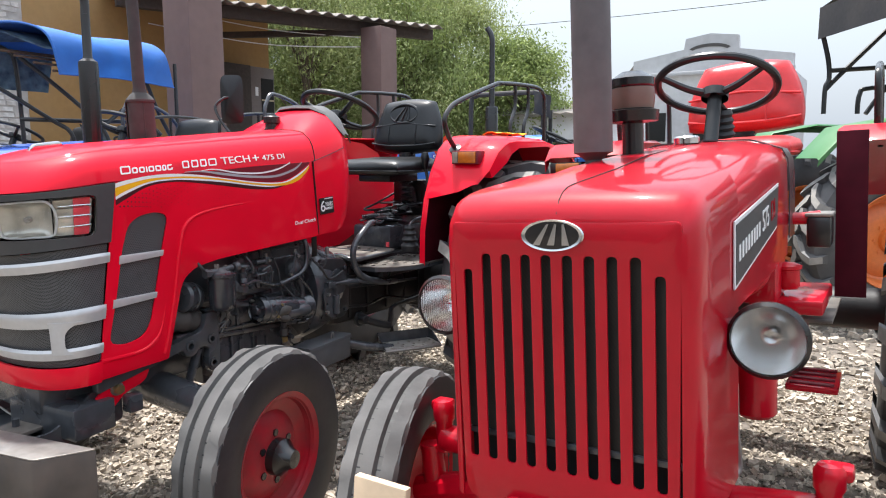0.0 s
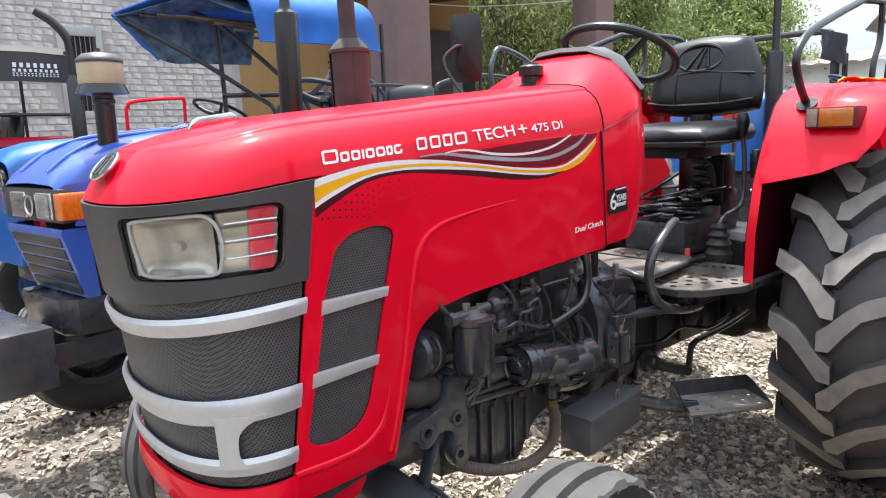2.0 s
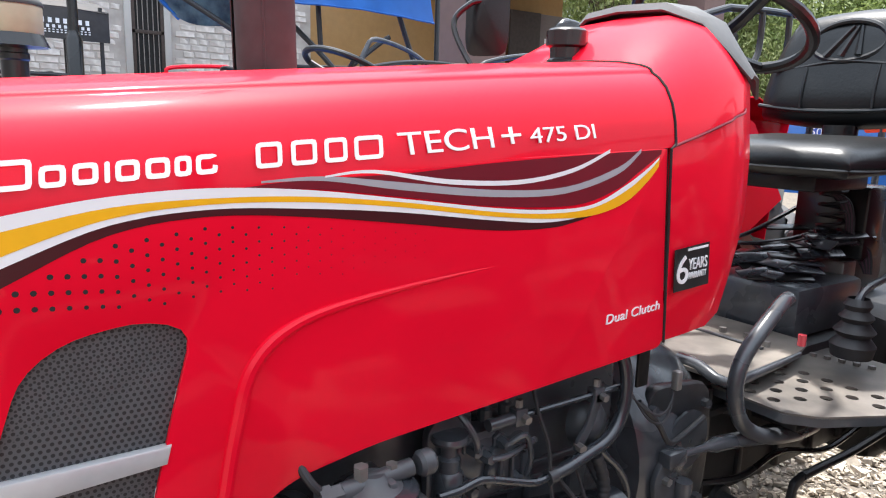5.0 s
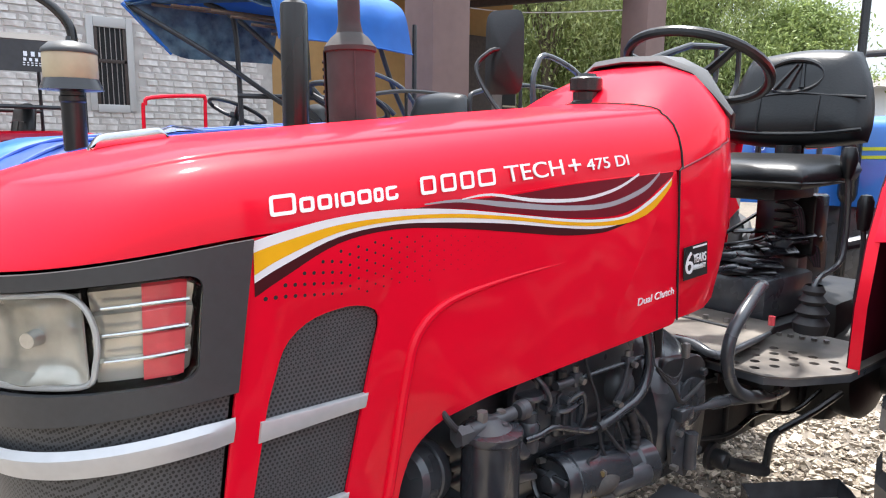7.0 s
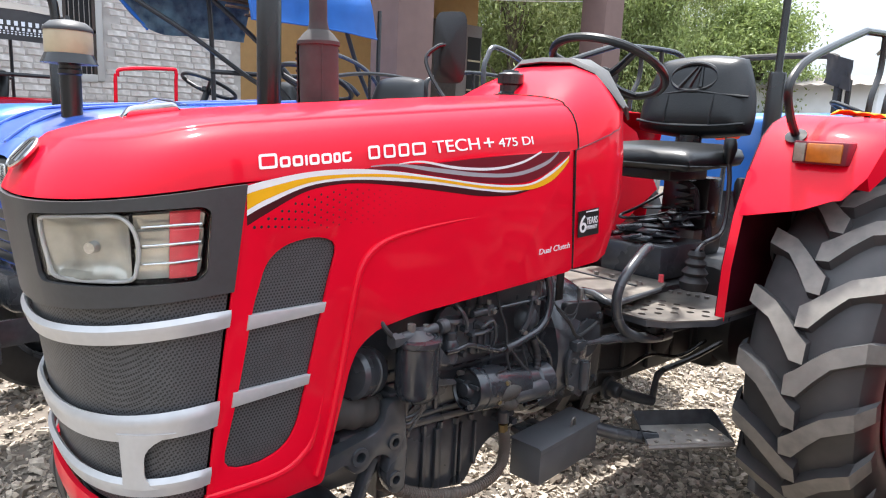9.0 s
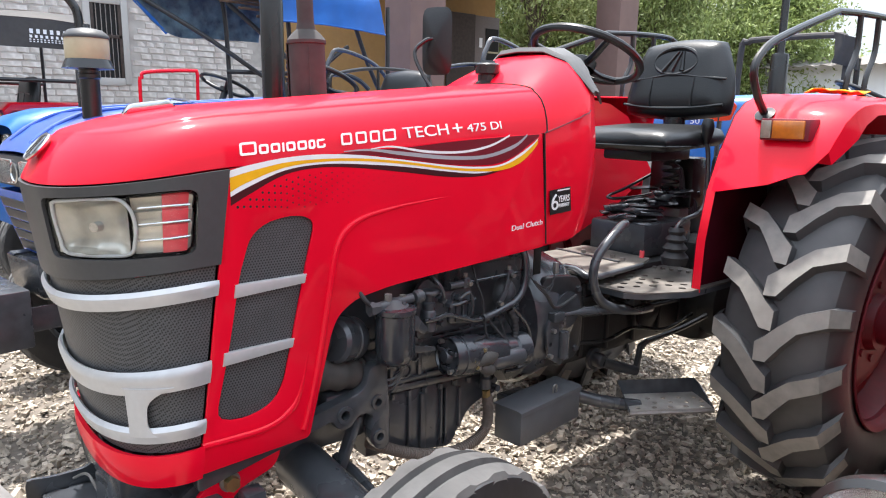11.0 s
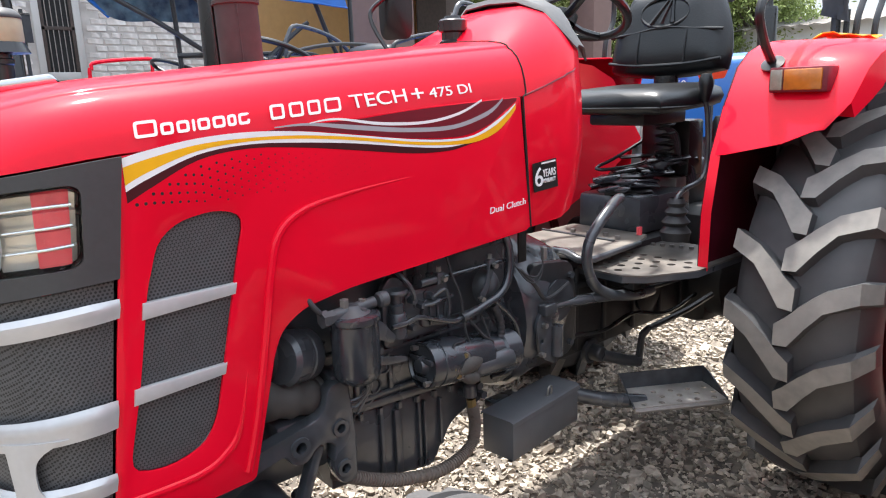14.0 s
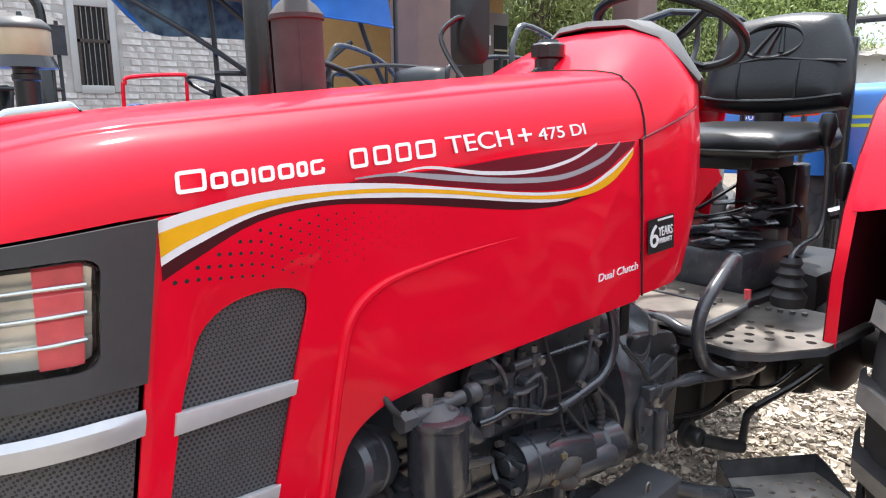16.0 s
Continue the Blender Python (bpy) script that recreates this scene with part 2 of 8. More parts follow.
def part(name, bm, mat, parent=None, label="", at=None, smooth=35, kind=""):
    ob = new(name, finish(name, bm, mat, smooth))
    if parent:
        ob.parent = parent
    if at is not None:
        ob.matrix_local = at if isinstance(at, Matrix) else pose(*at)
    return tagged(ob, label, kind=kind)


def solo(name, bm, mat, label, category, kind="", group="", smooth=35):
    return tagged(part(name, bm, mat, None, smooth=smooth), label, category, group, kind)


def box(c, s, bevel=0.0, m=None, bm=None, seg=2):
    bm = bm or bmesh.new()
    vs = bmesh.ops.create_cube(bm, size=1, matrix=(m or Matrix()) @ Matrix.Translation(c) @ Matrix.Diagonal((*s, 1)))["verts"]
    if bevel:
        es = list({e for v in vs for e in v.link_edges})
        bmesh.ops.bevel(bm, geom=es, offset=bevel, segments=seg, affect="EDGES", profile=0.5)
    return bm


def rod(p0, p1, r0, r1=None, seg=16, bm=None, caps=True):
    bm = bm or bmesh.new()
    a, b = Vector(p0), Vector(p1)
    d = b - a
    m = Matrix.Translation((a + b) / 2) @ d.to_track_quat("Z", "Y").to_matrix().to_4x4()
    bmesh.ops.create_cone(bm, cap_ends=caps, segments=seg, radius1=r0, radius2=r0 if r1 is None else r1, depth=d.length, matrix=m)
    return bm


def spline(pts, n=6, closed=False):
    """A smooth line through points."""
    P = [Vector(p) for p in pts]
    k, out = len(P), []
    for i in range(k if closed else k - 1):
        g = (lambda j: P[j % k]) if closed else (lambda j: P[max(0, min(k - 1, j))])
        p0, p1, p2, p3 = g(i - 1), g(i), g(i + 1), g(i + 2)
        for s in range(n):
            t = s / n
            out.append(0.5 * (2 * p1 + (p2 - p0) * t + (2 * p0 - 5 * p1 + 4 * p2 - p3) * t * t + (3 * p1 - p0 - 3 * p2 + p3) * t ** 3))
    if not closed:
        out.append(P[-1])
    return out


def tube(pts, r, seg=8, bm=None, closed=False, n=6, ends=True, wave=0.0, pitch=0.01):
    """A round bar along a smooth line; r may be a function of 0..1."""
    bm = bm or bmesh.new()
    line = spline(pts, n, closed) if n > 1 else [Vector(p) for p in pts]
    if wave:
        total = sum((b - a).length for a, b in zip(line, line[1:]))
        line = spline(line, max(2, int(4 * total / pitch / len(line))), closed)
    k, rings = len(line), []
    up = Vector((0, 0, 1))
    nrm = None
    for i, p in enumerate(line):
        t = (line[(i + 1) % k] - line[i - 1]) if closed else (line[min(i + 1, k - 1)] - line[max(i - 1, 0)])
        t.normalize()
        if nrm is None:
            nrm = t.cross(up) if abs(t.z) < 0.95 else t.cross(Vector((1, 0, 0)))
        nrm = (nrm - t * nrm.dot(t)).normalized()
        b = t.cross(nrm)
        rad = r(i / max(1, k - 1)) if callable(r) else r
        if wave:
            rad += wave * (1 if (i // 2) % 2 else -1)
        rings.append([bm.verts.new(p + rad * (math.cos(a) * nrm + math.sin(a) * b)) for a in (2 * math.pi * j / seg for j in range(seg))])
    for i in range(k if closed else k - 1):
        A, B = rings[i], rings[(i + 1) % k]
        for j in range(seg):
            bm.faces.new((A[j], A[(j + 1) % seg], B[(j + 1) % seg], B[j]))
    if ends and not closed:
        bm.faces.new(rings[0][::-1])
        bm.faces.new(rings[-1])
    return bm


def lathe(profile, m=None, seg=32, bm=None, caps=False, closed=False, ripple=None):
    """Turns (radius, height) pairs about the z axis of m. ripple(i, j) moves a radius."""
    bm, m = bm or bmesh.new(), m or Matrix()
    rings = []
    for i, (r, h) in enumerate(profile):
        rings.append([bm.verts.new(m @ Vector(((r + (ripple(i, j) if ripple else 0)) * math.cos(2 * math.pi * j / seg), (r + (ripple(i, j) if ripple else 0)) * math.sin(2 * math.pi * j / seg), h))) for j in range(seg)])
    pairs = list(zip(rings, rings[1:])) + ([(rings[-1], rings[0])] if closed else [])
    for A, B in pairs:
        for j in range(seg):
            bm.faces.new((A[j], A[(j + 1) % seg], B[(j + 1) % seg], B[j]))
    if caps:
        bm.faces.new(rings[0][::-1])
        bm.faces.new(rings[-1])
    return bm


def grid(rows, bm=None, closed=False):
    """Faces over rows of points."""
    bm = bm or bmesh.new()
    R = [[bm.verts.new(p) for p in row] for row in rows]
    for A, B in zip(R, R[1:]):
        for j in range(len(A) - (0 if closed else 1)):
            k = (j + 1) % len(A)
            bm.faces.new((A[j], A[k], B[k], B[j]))
    return bm


def shell(bm, t):
    """Gives an open sheet a thickness."""
    bmesh.ops.recalc_face_normals(bm, faces=bm.faces)
    bmesh.ops.solidify(bm, geom=bm.faces[:], thickness=t)
    return bm


def fillet(pts, r, n=5):
    """Rounds the corners of a flat closed outline; r one radius or one a corner."""
    out, k = [], len(pts)
    for i in range(k):
        a, b, c = Vector(pts[i - 1]), Vector(pts[i]), Vector(pts[(i + 1) % k])
        rad = r[i] if isinstance(r, (list, tuple)) else r
        u, v = (a - b), (c - b)
        d = min(rad, u.length * 0.48, v.length * 0.48)
        if d < 1e-5:
            out.append(b)
            continue
        p, q = b + u.normalized() * d, b + v.normalized() * d
        for s in range(n + 1):
            t = s / n
            out.append((1 - t) ** 2 * p + 2 * t * (1 - t) * b + t * t * q)
    return out


def plate(outer, holes=(), thick=0.004, to=lambda u, v, w: (w, u, v), bm=None, bevel=0.0):
    """A flat sheet with holes, in the plane that to() gives, thick along its third axis."""
    bm = bm or bmesh.new()
    part_bm = bmesh.new()
    edges = []
    for loop in (outer, *holes):
        vs = [part_bm.verts.new((p[0], p[1], 0)) for p in loop]
        edges += [part_bm.edges.new((vs[i], vs[(i + 1) % len(vs)])) for i in range(len(vs))]
    bmesh.ops.triangle_fill(part_bm, use_beauty=True, use_dissolve=False, edges=edges)
    ex = bmesh.ops.extrude_face_region(part_bm, geom=part_bm.faces[:])
    for g in ex["geom"]:
        if isinstance(g, bmesh.types.BMVert):
            g.co.z += thick
    if bevel:
        rim = [e for e in part_bm.edges if len(e.link_faces) == 2 and e.calc_face_angle(0) > 1.0]
        bmesh.ops.bevel(part_bm, geom=rim, offset=bevel, segments=2, affect="EDGES", profile=0.5)
    me = bpy.data.meshes.new("tmp")
    for v in part_bm.verts:
        v.co = to(v.co.x, v.co.y, v.co.z)
    part_bm.to_mesh(me)
    part_bm.free()
    bm.from_mesh(me)
    bpy.data.meshes.remove(me)
    return bm


def letters(text, size, mat, parent, at, label="", depth=0.0008, name="lettering", shear=0.0, spread=1.0, width=0.0):
    """Raised writing with the built-in font, lying in the local xy plane of at."""
    cu = bpy.data.curves.new(name, "FONT")
    cu.body, cu.size, cu.extrude, cu.shear, cu.space_character = text, size, depth, shear, spread
    tmp = bpy.data.objects.new(name, cu)
    scene.collection.objects.link(tmp)
    bpy.context.view_layer.update()
    me = bpy.data.meshes.new_from_object(tmp)
    bpy.data.objects.remove(tmp)
    bpy.data.curves.remove(cu)
    me.name = name
    if width:
        w = max(v.co.x for v in me.vertices) - min(v.co.x for v in me.vertices)
        me.transform(Matrix.Diagonal((width / w, 1, 1, 1)))
    me.materials.clear()
    me.materials.append(mat)
    ob = new(name, me)
    ob.parent = parent
    ob.matrix_local = at
    return tagged(ob, label)


def bolt_ring(parent, m, radius, count, size, mat, name="bolt"):
    """Hexagon bolts on a circle about the z axis of m, sharing one mesh."""
    me = None
    for i in range(count):
        a = 2 * math.pi * i / count
        if me is None:
            ob = part(name, rod((0, 0, 0), (0, 0, size * 0.8), size, size, 6), mat, parent)
            me = ob.data
        else:
            ob = new(name, me)
            ob.parent = parent
        ob.matrix_local = m @ pose(radius * math.cos(a), radius * math.sin(a), 0)


SIDE = Matrix(((0, 0, 1, 0), (1, 0, 0, 0), (0, 1, 0, 0), (0, 0, 0, 1)))  # local x, y, z to world y, z, x: writing on a side that faces +x


# ---- parts that all tractors share ----
AXLE = pose(0, 0, 0, 0, 90, 0)  # z axis to +x


def lug_mesh(R, W, base, count):
    """Chevron tread bars, one side after the other, half a pitch apart."""
    bm = bmesh.new()

    def at(u, ang, r):
        drop = max(0, abs(u) - 0.88) ** 1.5 * 0.9
        rr = r - drop
        return Vector((u * W / 2, -rr * math.cos(ang), rr * math.sin(ang)))
    line = [(-0.12, 0.0), (0.06, 0.02), (0.28, 0.095), (0.52, 0.165), (0.95, 0.225), (1.10, 0.235)]
    for side in (1, -1):
        for k in range(count):
            a0 = 2 * math.pi * (k + (0.5 if side < 0 else 0)) / count
            rows = []
            for i, (u, da) in enumerate(line):
                half = (0.030, 0.040, 0.031, 0.027, 0.028, 0.030)[i]
                row = []
                slope = (0.0, 0.5, 0.8, 0.55, 0.2, 0.1)[i]
                for w, r in ((half * 1.35, base), (half, R), (-half, R), (-half * 1.35, base)):
                    row.append(at(side * (u - w * slope * 1.4), a0 + da + w / R, r if i not in (5,) else (r if r < R else R - 0.012)))
                rows.append(row)
            grid(rows, bm)
            for row in (rows[0], rows[-1]):
                vs = [bm.verts.new(p) for p in row]
                bm.faces.new(vs)
    return bm


def tyre_profile(R, W, rim):
    h = W / 2
    s = [(rim - 0.005, -h * 0.80), (rim + 0.02, -h * 0.9), (rim + (R - rim) * 0.35, -h), (rim + (R - rim) * 0.65, -h * 1.0), (R - 0.03, -h * 0.9), (R - 0.006, -h * 0.72), (R, -h * 0.35)]
    return s + [(R + 0.002, 0)] + [(r, -x) for r, x in reversed(s)]


RIMS = {}


def worn_tops(me):
    """Dusty tread on the outer faces of the bars, plain rubber on their flanks."""
    me.materials.append(CARCASS)
    me.polygons.foreach_set("material_index", [0 if k % 17 < 15 and k % 17 % 3 == 1 else 1 for k in range(len(me.polygons))])
    return me


def rear_wheel(parent, x, y, z, side, paint, R=0.655, W=0.36, count=20, tread=TREAD):
    key = ("rear", paint.name, R)
    if key not in RIMS:
        rim = 0.355
        d = lathe([(rim + 0.022, 0.17), (rim + 0.005, 0.155), (rim - 0.012, 0.10), (rim - 0.035, 0.04), (rim - 0.06, 0.03), (0.22, 0.075), (0.17, 0.085), (0.10, 0.08), (0.09, 0.11), (0.0, 0.115)], AXLE, 48)
        RIMS[key] = (finish("rim", shell(d, 0.006), paint), finish("tyre", lathe(tyre_profile(R - 0.038, W, rim), AXLE, 64), CARCASS), worn_tops(finish("tread", lug_mesh(R, W, R - 0.05, count), tread, 20)),
                     finish("hub", lathe([(0.075, 0.10), (0.075, 0.16), (0.06, 0.17), (0.0, 0.172)], AXLE, 20), paint), finish("rim", shell(lathe([(rim + 0.02, 0.17), (rim - 0.005, 0.14), (rim - 0.012, -0.14), (rim + 0.02, -0.17)], AXLE, 48), 0.005), paint))
    disc, tyre, tr, hub, barrel = RIMS[key]
    wheel = new("rear_wheel", disc)
    wheel.parent = parent
    wheel.matrix_local = pose(x, y, z) @ Matrix.Diagonal((side, 1, 1, 1))
    for nm, me in (("tyre", tyre), ("tread", tr), ("hub", hub), ("rim", barrel)):
        o = new(nm, me)
        o.parent = wheel
        if nm == "tread":
            o["label"] = "dusty chevron tread bars"
    bolt_ring(wheel, pose(0.085, 0, 0) @ AXLE, 0.135, 8, 0.014, paint, "wheel_bolt")
    return wheel


def front_wheel(parent, x, y, z, side, paint, R=0.367, W=0.165, steer=0.0, hubmat=None):
    key = ("front", paint.name)
    if key not in RIMS:
        rim, h = 0.205, W / 2
        side_l = [(rim - 0.004, -h * 0.72), (rim + 0.015, -h * 0.85), (rim + 0.06, -h), (rim + 0.11, -h * 1.02), (R - 0.02, -h * 0.93)]
        tyre = lathe(side_l + [(R - 0.016, -h * 0.8), (R - 0.016, h * 0.8)] + [(r, -q) for r, q in reversed(side_l)], AXLE, 64)
        crown = [(R - 0.022, -h * 0.95), (R - 0.007, -h * 0.86), (R - 0.003, -h * 0.46), (R - 0.016, -h * 0.40), (R - 0.016, -h * 0.26), (R, -h * 0.2)]
        crown += [(r, -q) for r, q in reversed(crown)]
        tr = lathe(crown, AXLE, 120, ripple=lambda i, j: (-0.009 if (j // 3) % 2 else 0.0) if i in (0, 1, len(crown) - 2, len(crown) - 1) else 0.0)
        d = lathe([(rim + 0.016, 0.068), (rim, 0.06), (rim - 0.008, 0.03), (rim - 0.03, 0.018), (0.15, 0.01), (0.12, 0.03), (0.085, 0.038), (0.0, 0.038)], AXLE, 40)
        RIMS[key] = (finish("rim", shell(d, 0.004), paint), finish("tyre", tyre, RUBBER), finish("tread", tr, TREAD_WORN, 25),
                     finish("hub", lathe([(0.062, 0.036), (0.062, 0.07), (0.045, 0.085), (0.036, 0.10), (0.03, 0.115), (0.0, 0.117)], AXLE, 20), hubmat or GREY), finish("rim", shell(lathe([(rim + 0.014, 0.066), (rim - 0.004, 0.05), (rim - 0.01, -0.05), (rim + 0.014, -0.066)], AXLE, 40), 0.004), paint))
    disc, tyre, tr, hub, barrel = RIMS[key]
    wheel = new("front_wheel", disc)
    wheel.parent = parent
    k = z / 0.365
    wheel.matrix_local = pose(x, y, z, 0, 0, steer) @ Matrix.Diagonal((side, k, k, 1))
    for nm, me in (("tyre", tyre), ("tread", tr), ("hub", hub), ("rim", barrel)):
        o = new(nm, me)
        o.parent = wheel
        if nm == "tread":
            o["label"] = "grey worn three-rib tread"
    bolt_ring(wheel, pose(0.036, 0, 0) @ AXLE, 0.082, 6, 0.013, hubmat or GREY, "wheel_bolt")
    return wheel


def steering_wheel(parent, c, tilt, R=0.19, mat=VINYL, spokes=3, column=0.35):
    m = pose(*c, -tilt, 0, 0)
    w = part("steering_wheel", tube([m @ Vector((R * math.cos(a), R * math.sin(a), 0)) for a in (2 * math.pi * i / 40 for i in range(40))], 0.0135, 10, closed=True, n=1), mat, parent)
    for i in range(spokes):
        a = math.radians(90 + 360 * i / spokes)
        p = [m @ Vector((q * math.cos(a), q * math.sin(a), dz)) for q, dz in ((0.02, -0.035), (R * 0.5, -0.028), (R * 0.98, 0))]
        part("spoke", tube(p, lambda t: 0.015 - 0.004 * t, 8), mat, w)
    part("hub_cover", lathe([(0.045, -0.05), (0.045, -0.02), (0.03, -0.012), (0, -0.01)], m, 20), mat, w)
    part("steering_column", rod(m @ Vector((0, 0, -0.045)), m @ Vector((0, 0, -column)), 0.024), mat, parent)
    return w


def cushion(w, d, h, mat, name, parent, m, swell=0.02, rnd=0.3, front=0.0):
    """A stuffed pad: a rounded slab whose faces swell."""
    bm, n = bmesh.new(), 14
    rows_t, rows_b = [], []
    for i in range(n + 1):
        rt, rb = [], []
        for j in range(n + 1):
            u, v = 2 * i / n - 1, 2 * j / n - 1
            x, y = u * math.sqrt(1 - rnd * v * v / 2), v * math.sqrt(1 - rnd * u * u / 2)
            e = max(abs(u), abs(v))
            k = (1 - e ** 6)
            taper = 1 - front * (v + 1) / 2
            p = (x * w / 2 * taper, y * d / 2)
            rt.append(m @ Vector((*p, h * 0.35 + (h * 0.15 + swell) * k)))
            rb.append(m @ Vector((*p, -h * 0.35 - h * 0.15 * k)))
        rows_t.append(rt)
        rows_b.append(rb)
    grid(rows_t, bm)
    grid([r[::-1] for r in rows_b], bm)
    rim_t = [r[0] for r in rows_t] + rows_t[-1][1:] + [r[-1] for r in rows_t[-2::-1]] + rows_t[0][-2:0:-1]
    rim_b = [r[0] for r in rows_b] + rows_b[-1][1:] + [r[-1] for r in rows_b[-2::-1]] + rows_b[0][-2:0:-1]
    cen = sum(rim_t, Vector()) / len(rim_t)
    mid = [(a + b) / 2 + ((a + b) / 2 - cen).normalized() * 0.012 for a, b in zip(rim_t, rim_b)]
    grid([rim_t, mid, rim_b], bm, closed=True)
    bmesh.ops.remove_doubles(bm, verts=bm.verts, dist=0.0004)
    return part(name, bm, mat, parent, smooth=60)


def seat(parent, y, z, mat=VINYL, x=0.0, emblem=True, scale=1.0):
    s = scale
    cu = cushion(0.46 * s, 0.40 * s, 0.075, mat, "seat", parent, pose(x, y, z, 3, 0, 0), 0.012)
    part("seat_seam", tube([(x + 0.232 * s * sx * q, y + 0.20 * s * sy, z - 0.02) for sx, sy, q in ((-1, 1, 0.8), (-1, 0, 1), (-1, -1, 0.85), (1, -1, 0.85), (1, 0, 1), (1, 1, 0.8))], 0.004, 6), mat, cu)
    m = pose(x, y + 0.22 * s, z + 0.226, 80, 0, 0)
    back = cushion(0.485 * s, 0.295 * s, 0.085, mat, "backrest", parent, m, 0.022, 0.42, 0.26)
    f = m @ pose(0, 0, 0.0655)
    part("seam", tube([f @ Vector((q * 0.22 * s, -0.012 + 0.02 * (1 - abs(q)), 0.0 - 0.012 * abs(q))) for q in (-1, -0.5, 0, 0.5, 1)], 0.0050, 8), mat, back)
    part("seam", tube([f @ Vector((q * 0.22 * s, -0.105 - 0.018 * (1 - q * q), -0.002 - 0.016 * abs(q))) for q in (-1, -0.5, 0, 0.5, 1)], 0.0060, 8), mat, back)
    for q in (-0.42, 0.42):
        part("seam", tube([f @ Vector((q * 0.22 * s, -0.005, -0.002)), f @ Vector((q * 0.22 * s, -0.06, 0.0)), f @ Vector((q * 0.22 * s, -0.115, -0.006))], 0.0042, 8), mat, back)
    if emblem:
        e = f @ pose(0, 0.060, 0.001)
        part("embossed_emblem", tube([e @ Vector((0.094 * math.cos(a), 0.052 * math.sin(a), -0.004 - 0.006 * math.cos(a) ** 2)) for a in (2 * math.pi * i / 28 for i in range(28))], 0.0085, 8, closed=True, n=1), mat, back)
        for k, q in ((-0.050, 0.0), (-0.010, 0.013), (0.034, 0.020)):
            part("embossed_emblem", tube([e @ Vector((k, -0.038, -0.002)), e @ Vector((q + 0.01, 0.038, -0.002))], lambda t: 0.010 - 0.006 * t, 6), mat, back)
    part("seat_post", box((x, y + 0.19 * s, z + 0.05), (0.09, 0.03, 0.2), 0.01), BLACK, parent)
    part("seat_bracket", box((x, y + 0.02, z - 0.055), (0.22, 0.26, 0.05), 0.01), GREY_DIRTY, parent)
    return back


def lamp_round(parent, c, r=0.078, mat=BLACK, name="headlamp"):
    m = pose(*c, 90, 0, 0)
    b = part(name, lathe([(0.0, -0.10), (r * 0.45, -0.095), (r * 0.8, -0.06), (r * 1.05, -0.005), (r * 1.1, 0.006), (r * 1.1, 0.018), (r * 1.0, 0.024), (r * 0.96, 0.018)], m, 36), mat, parent)
    part("lamp_reflector", lathe([(r * 0.97, 0.017), (r * 0.8, -0.02), (r * 0.5, -0.045), (0.02, -0.055), (0, -0.055)], m, 36), LAMP_BOWL, b)
    part("bulb", lathe([(0.012, -0.05), (0.014, -0.02), (0.0, -0.008)], m, 12), CHROME, b)
    part("lamp_glass", shell(lathe([(r * 0.98, 0.018), (r * 0.7, 0.026), (r * 0.35, 0.030), (0, 0.031)], m, 36), 0.002), FLUTED, b).visible_shadow = False
    return b


# ---- the red show tractor ----
hero = thing("tractor", "shiny red tractor with black mesh grille and silver trim on gravel", "tractor", (0, 0, 0), 0, "parked tractors")


def nose(deg, z, off=0.0):
    """A point of the rounded nose: 0 degrees straight ahead, 90 at the left seam."""
    k = (1.238 - z) / 0.629
    ys = -0.21 - 0.09 * k
    yf = -0.525 + 0.085 * k
    n = 2.5
    t = radians(deg)
    c, s = abs(math.cos(t)) ** (2 / n), math.copysign(abs(math.sin(t)) ** (2 / n), math.sin(t))
    p = Vector((0.275 * s, ys + (yf - ys) * c, z))
    if off:
        e = 1.5
        a, b = nose(deg - e, z), nose(deg + e, z)
        d = (b - a).normalized()
        p += off * Vector((d.y, -d.x, 0))
    return p


def hoodline(deg):
    return 1.205 + 0.033 * (abs(deg) / 90) ** 2.5


def nose_patch(d0, d1, lo, hi, off=0.0, thick=0.006, n=24, rows=6, bm=None, lift=None):
    """A curved panel of the nose between two heights, each a number or a function of the angle."""
    f = lambda q, d: q(d) if callable(q) else q
    pts = []
    for j in range(rows + 1):
        v = j / rows
        pts.append([nose(d, f(lo, d) * (1 - v) + f(hi, d) * v, off + (lift(v) if lift else 0)) for d in (d0 + (d1 - d0) * i / n for i in range(n + 1))])
    return shell(grid(pts, bm), -thick)


def hood_top(y):
    for (a, za), (b, zb) in zip(TOP, TOP[1:]):
        if y <= b:
            t = max(0, (y - a) / (b - a))
            return za + (zb - za) * t
    return TOP[-1][1]


TOP = [(-0.50, 1.322), (-0.35, 1.337), (-0.2, 1.357), (0.1, 1.385), (0.4, 1.412), (0.70, 1.437)]
outline = [(Vector((0.275 - 0.0 * q, 0.70 - 0.88 * q / 10, 0)), 1.30 - 0.062 * (q / 10) ** 0.9) for q in range(10)]
outline += [(nose(90 - 180 * i / 40, 1.22), hoodline(90 - 180 * i / 40)) for i in range(41)]
outline += [(Vector((-p.x, p.y, 0)), z) for p, z in outline[9::-1]]
RISE = [(0.0, -0.004), (0.004, 0.06), (0.02, 0.26), (0.05, 0.46), (0.10, 0.64), (0.16, 0.755), (0.20, 0.800), (0.209, 0.811), (0.215, 0.830), (0.221, 0.848), (0.24, 0.868), (0.30, 0.905), (0.45, 0.95), (0.7, 0.985), (1.0, 1.0)]
FRONT = [-0.004, 0.03, 0.12, 0.27, 0.47, 0.63, 0.71, 0.728, 0.742, 0.756, 0.785, 0.83, 0.92, 0.98, 1.0]
rows = []
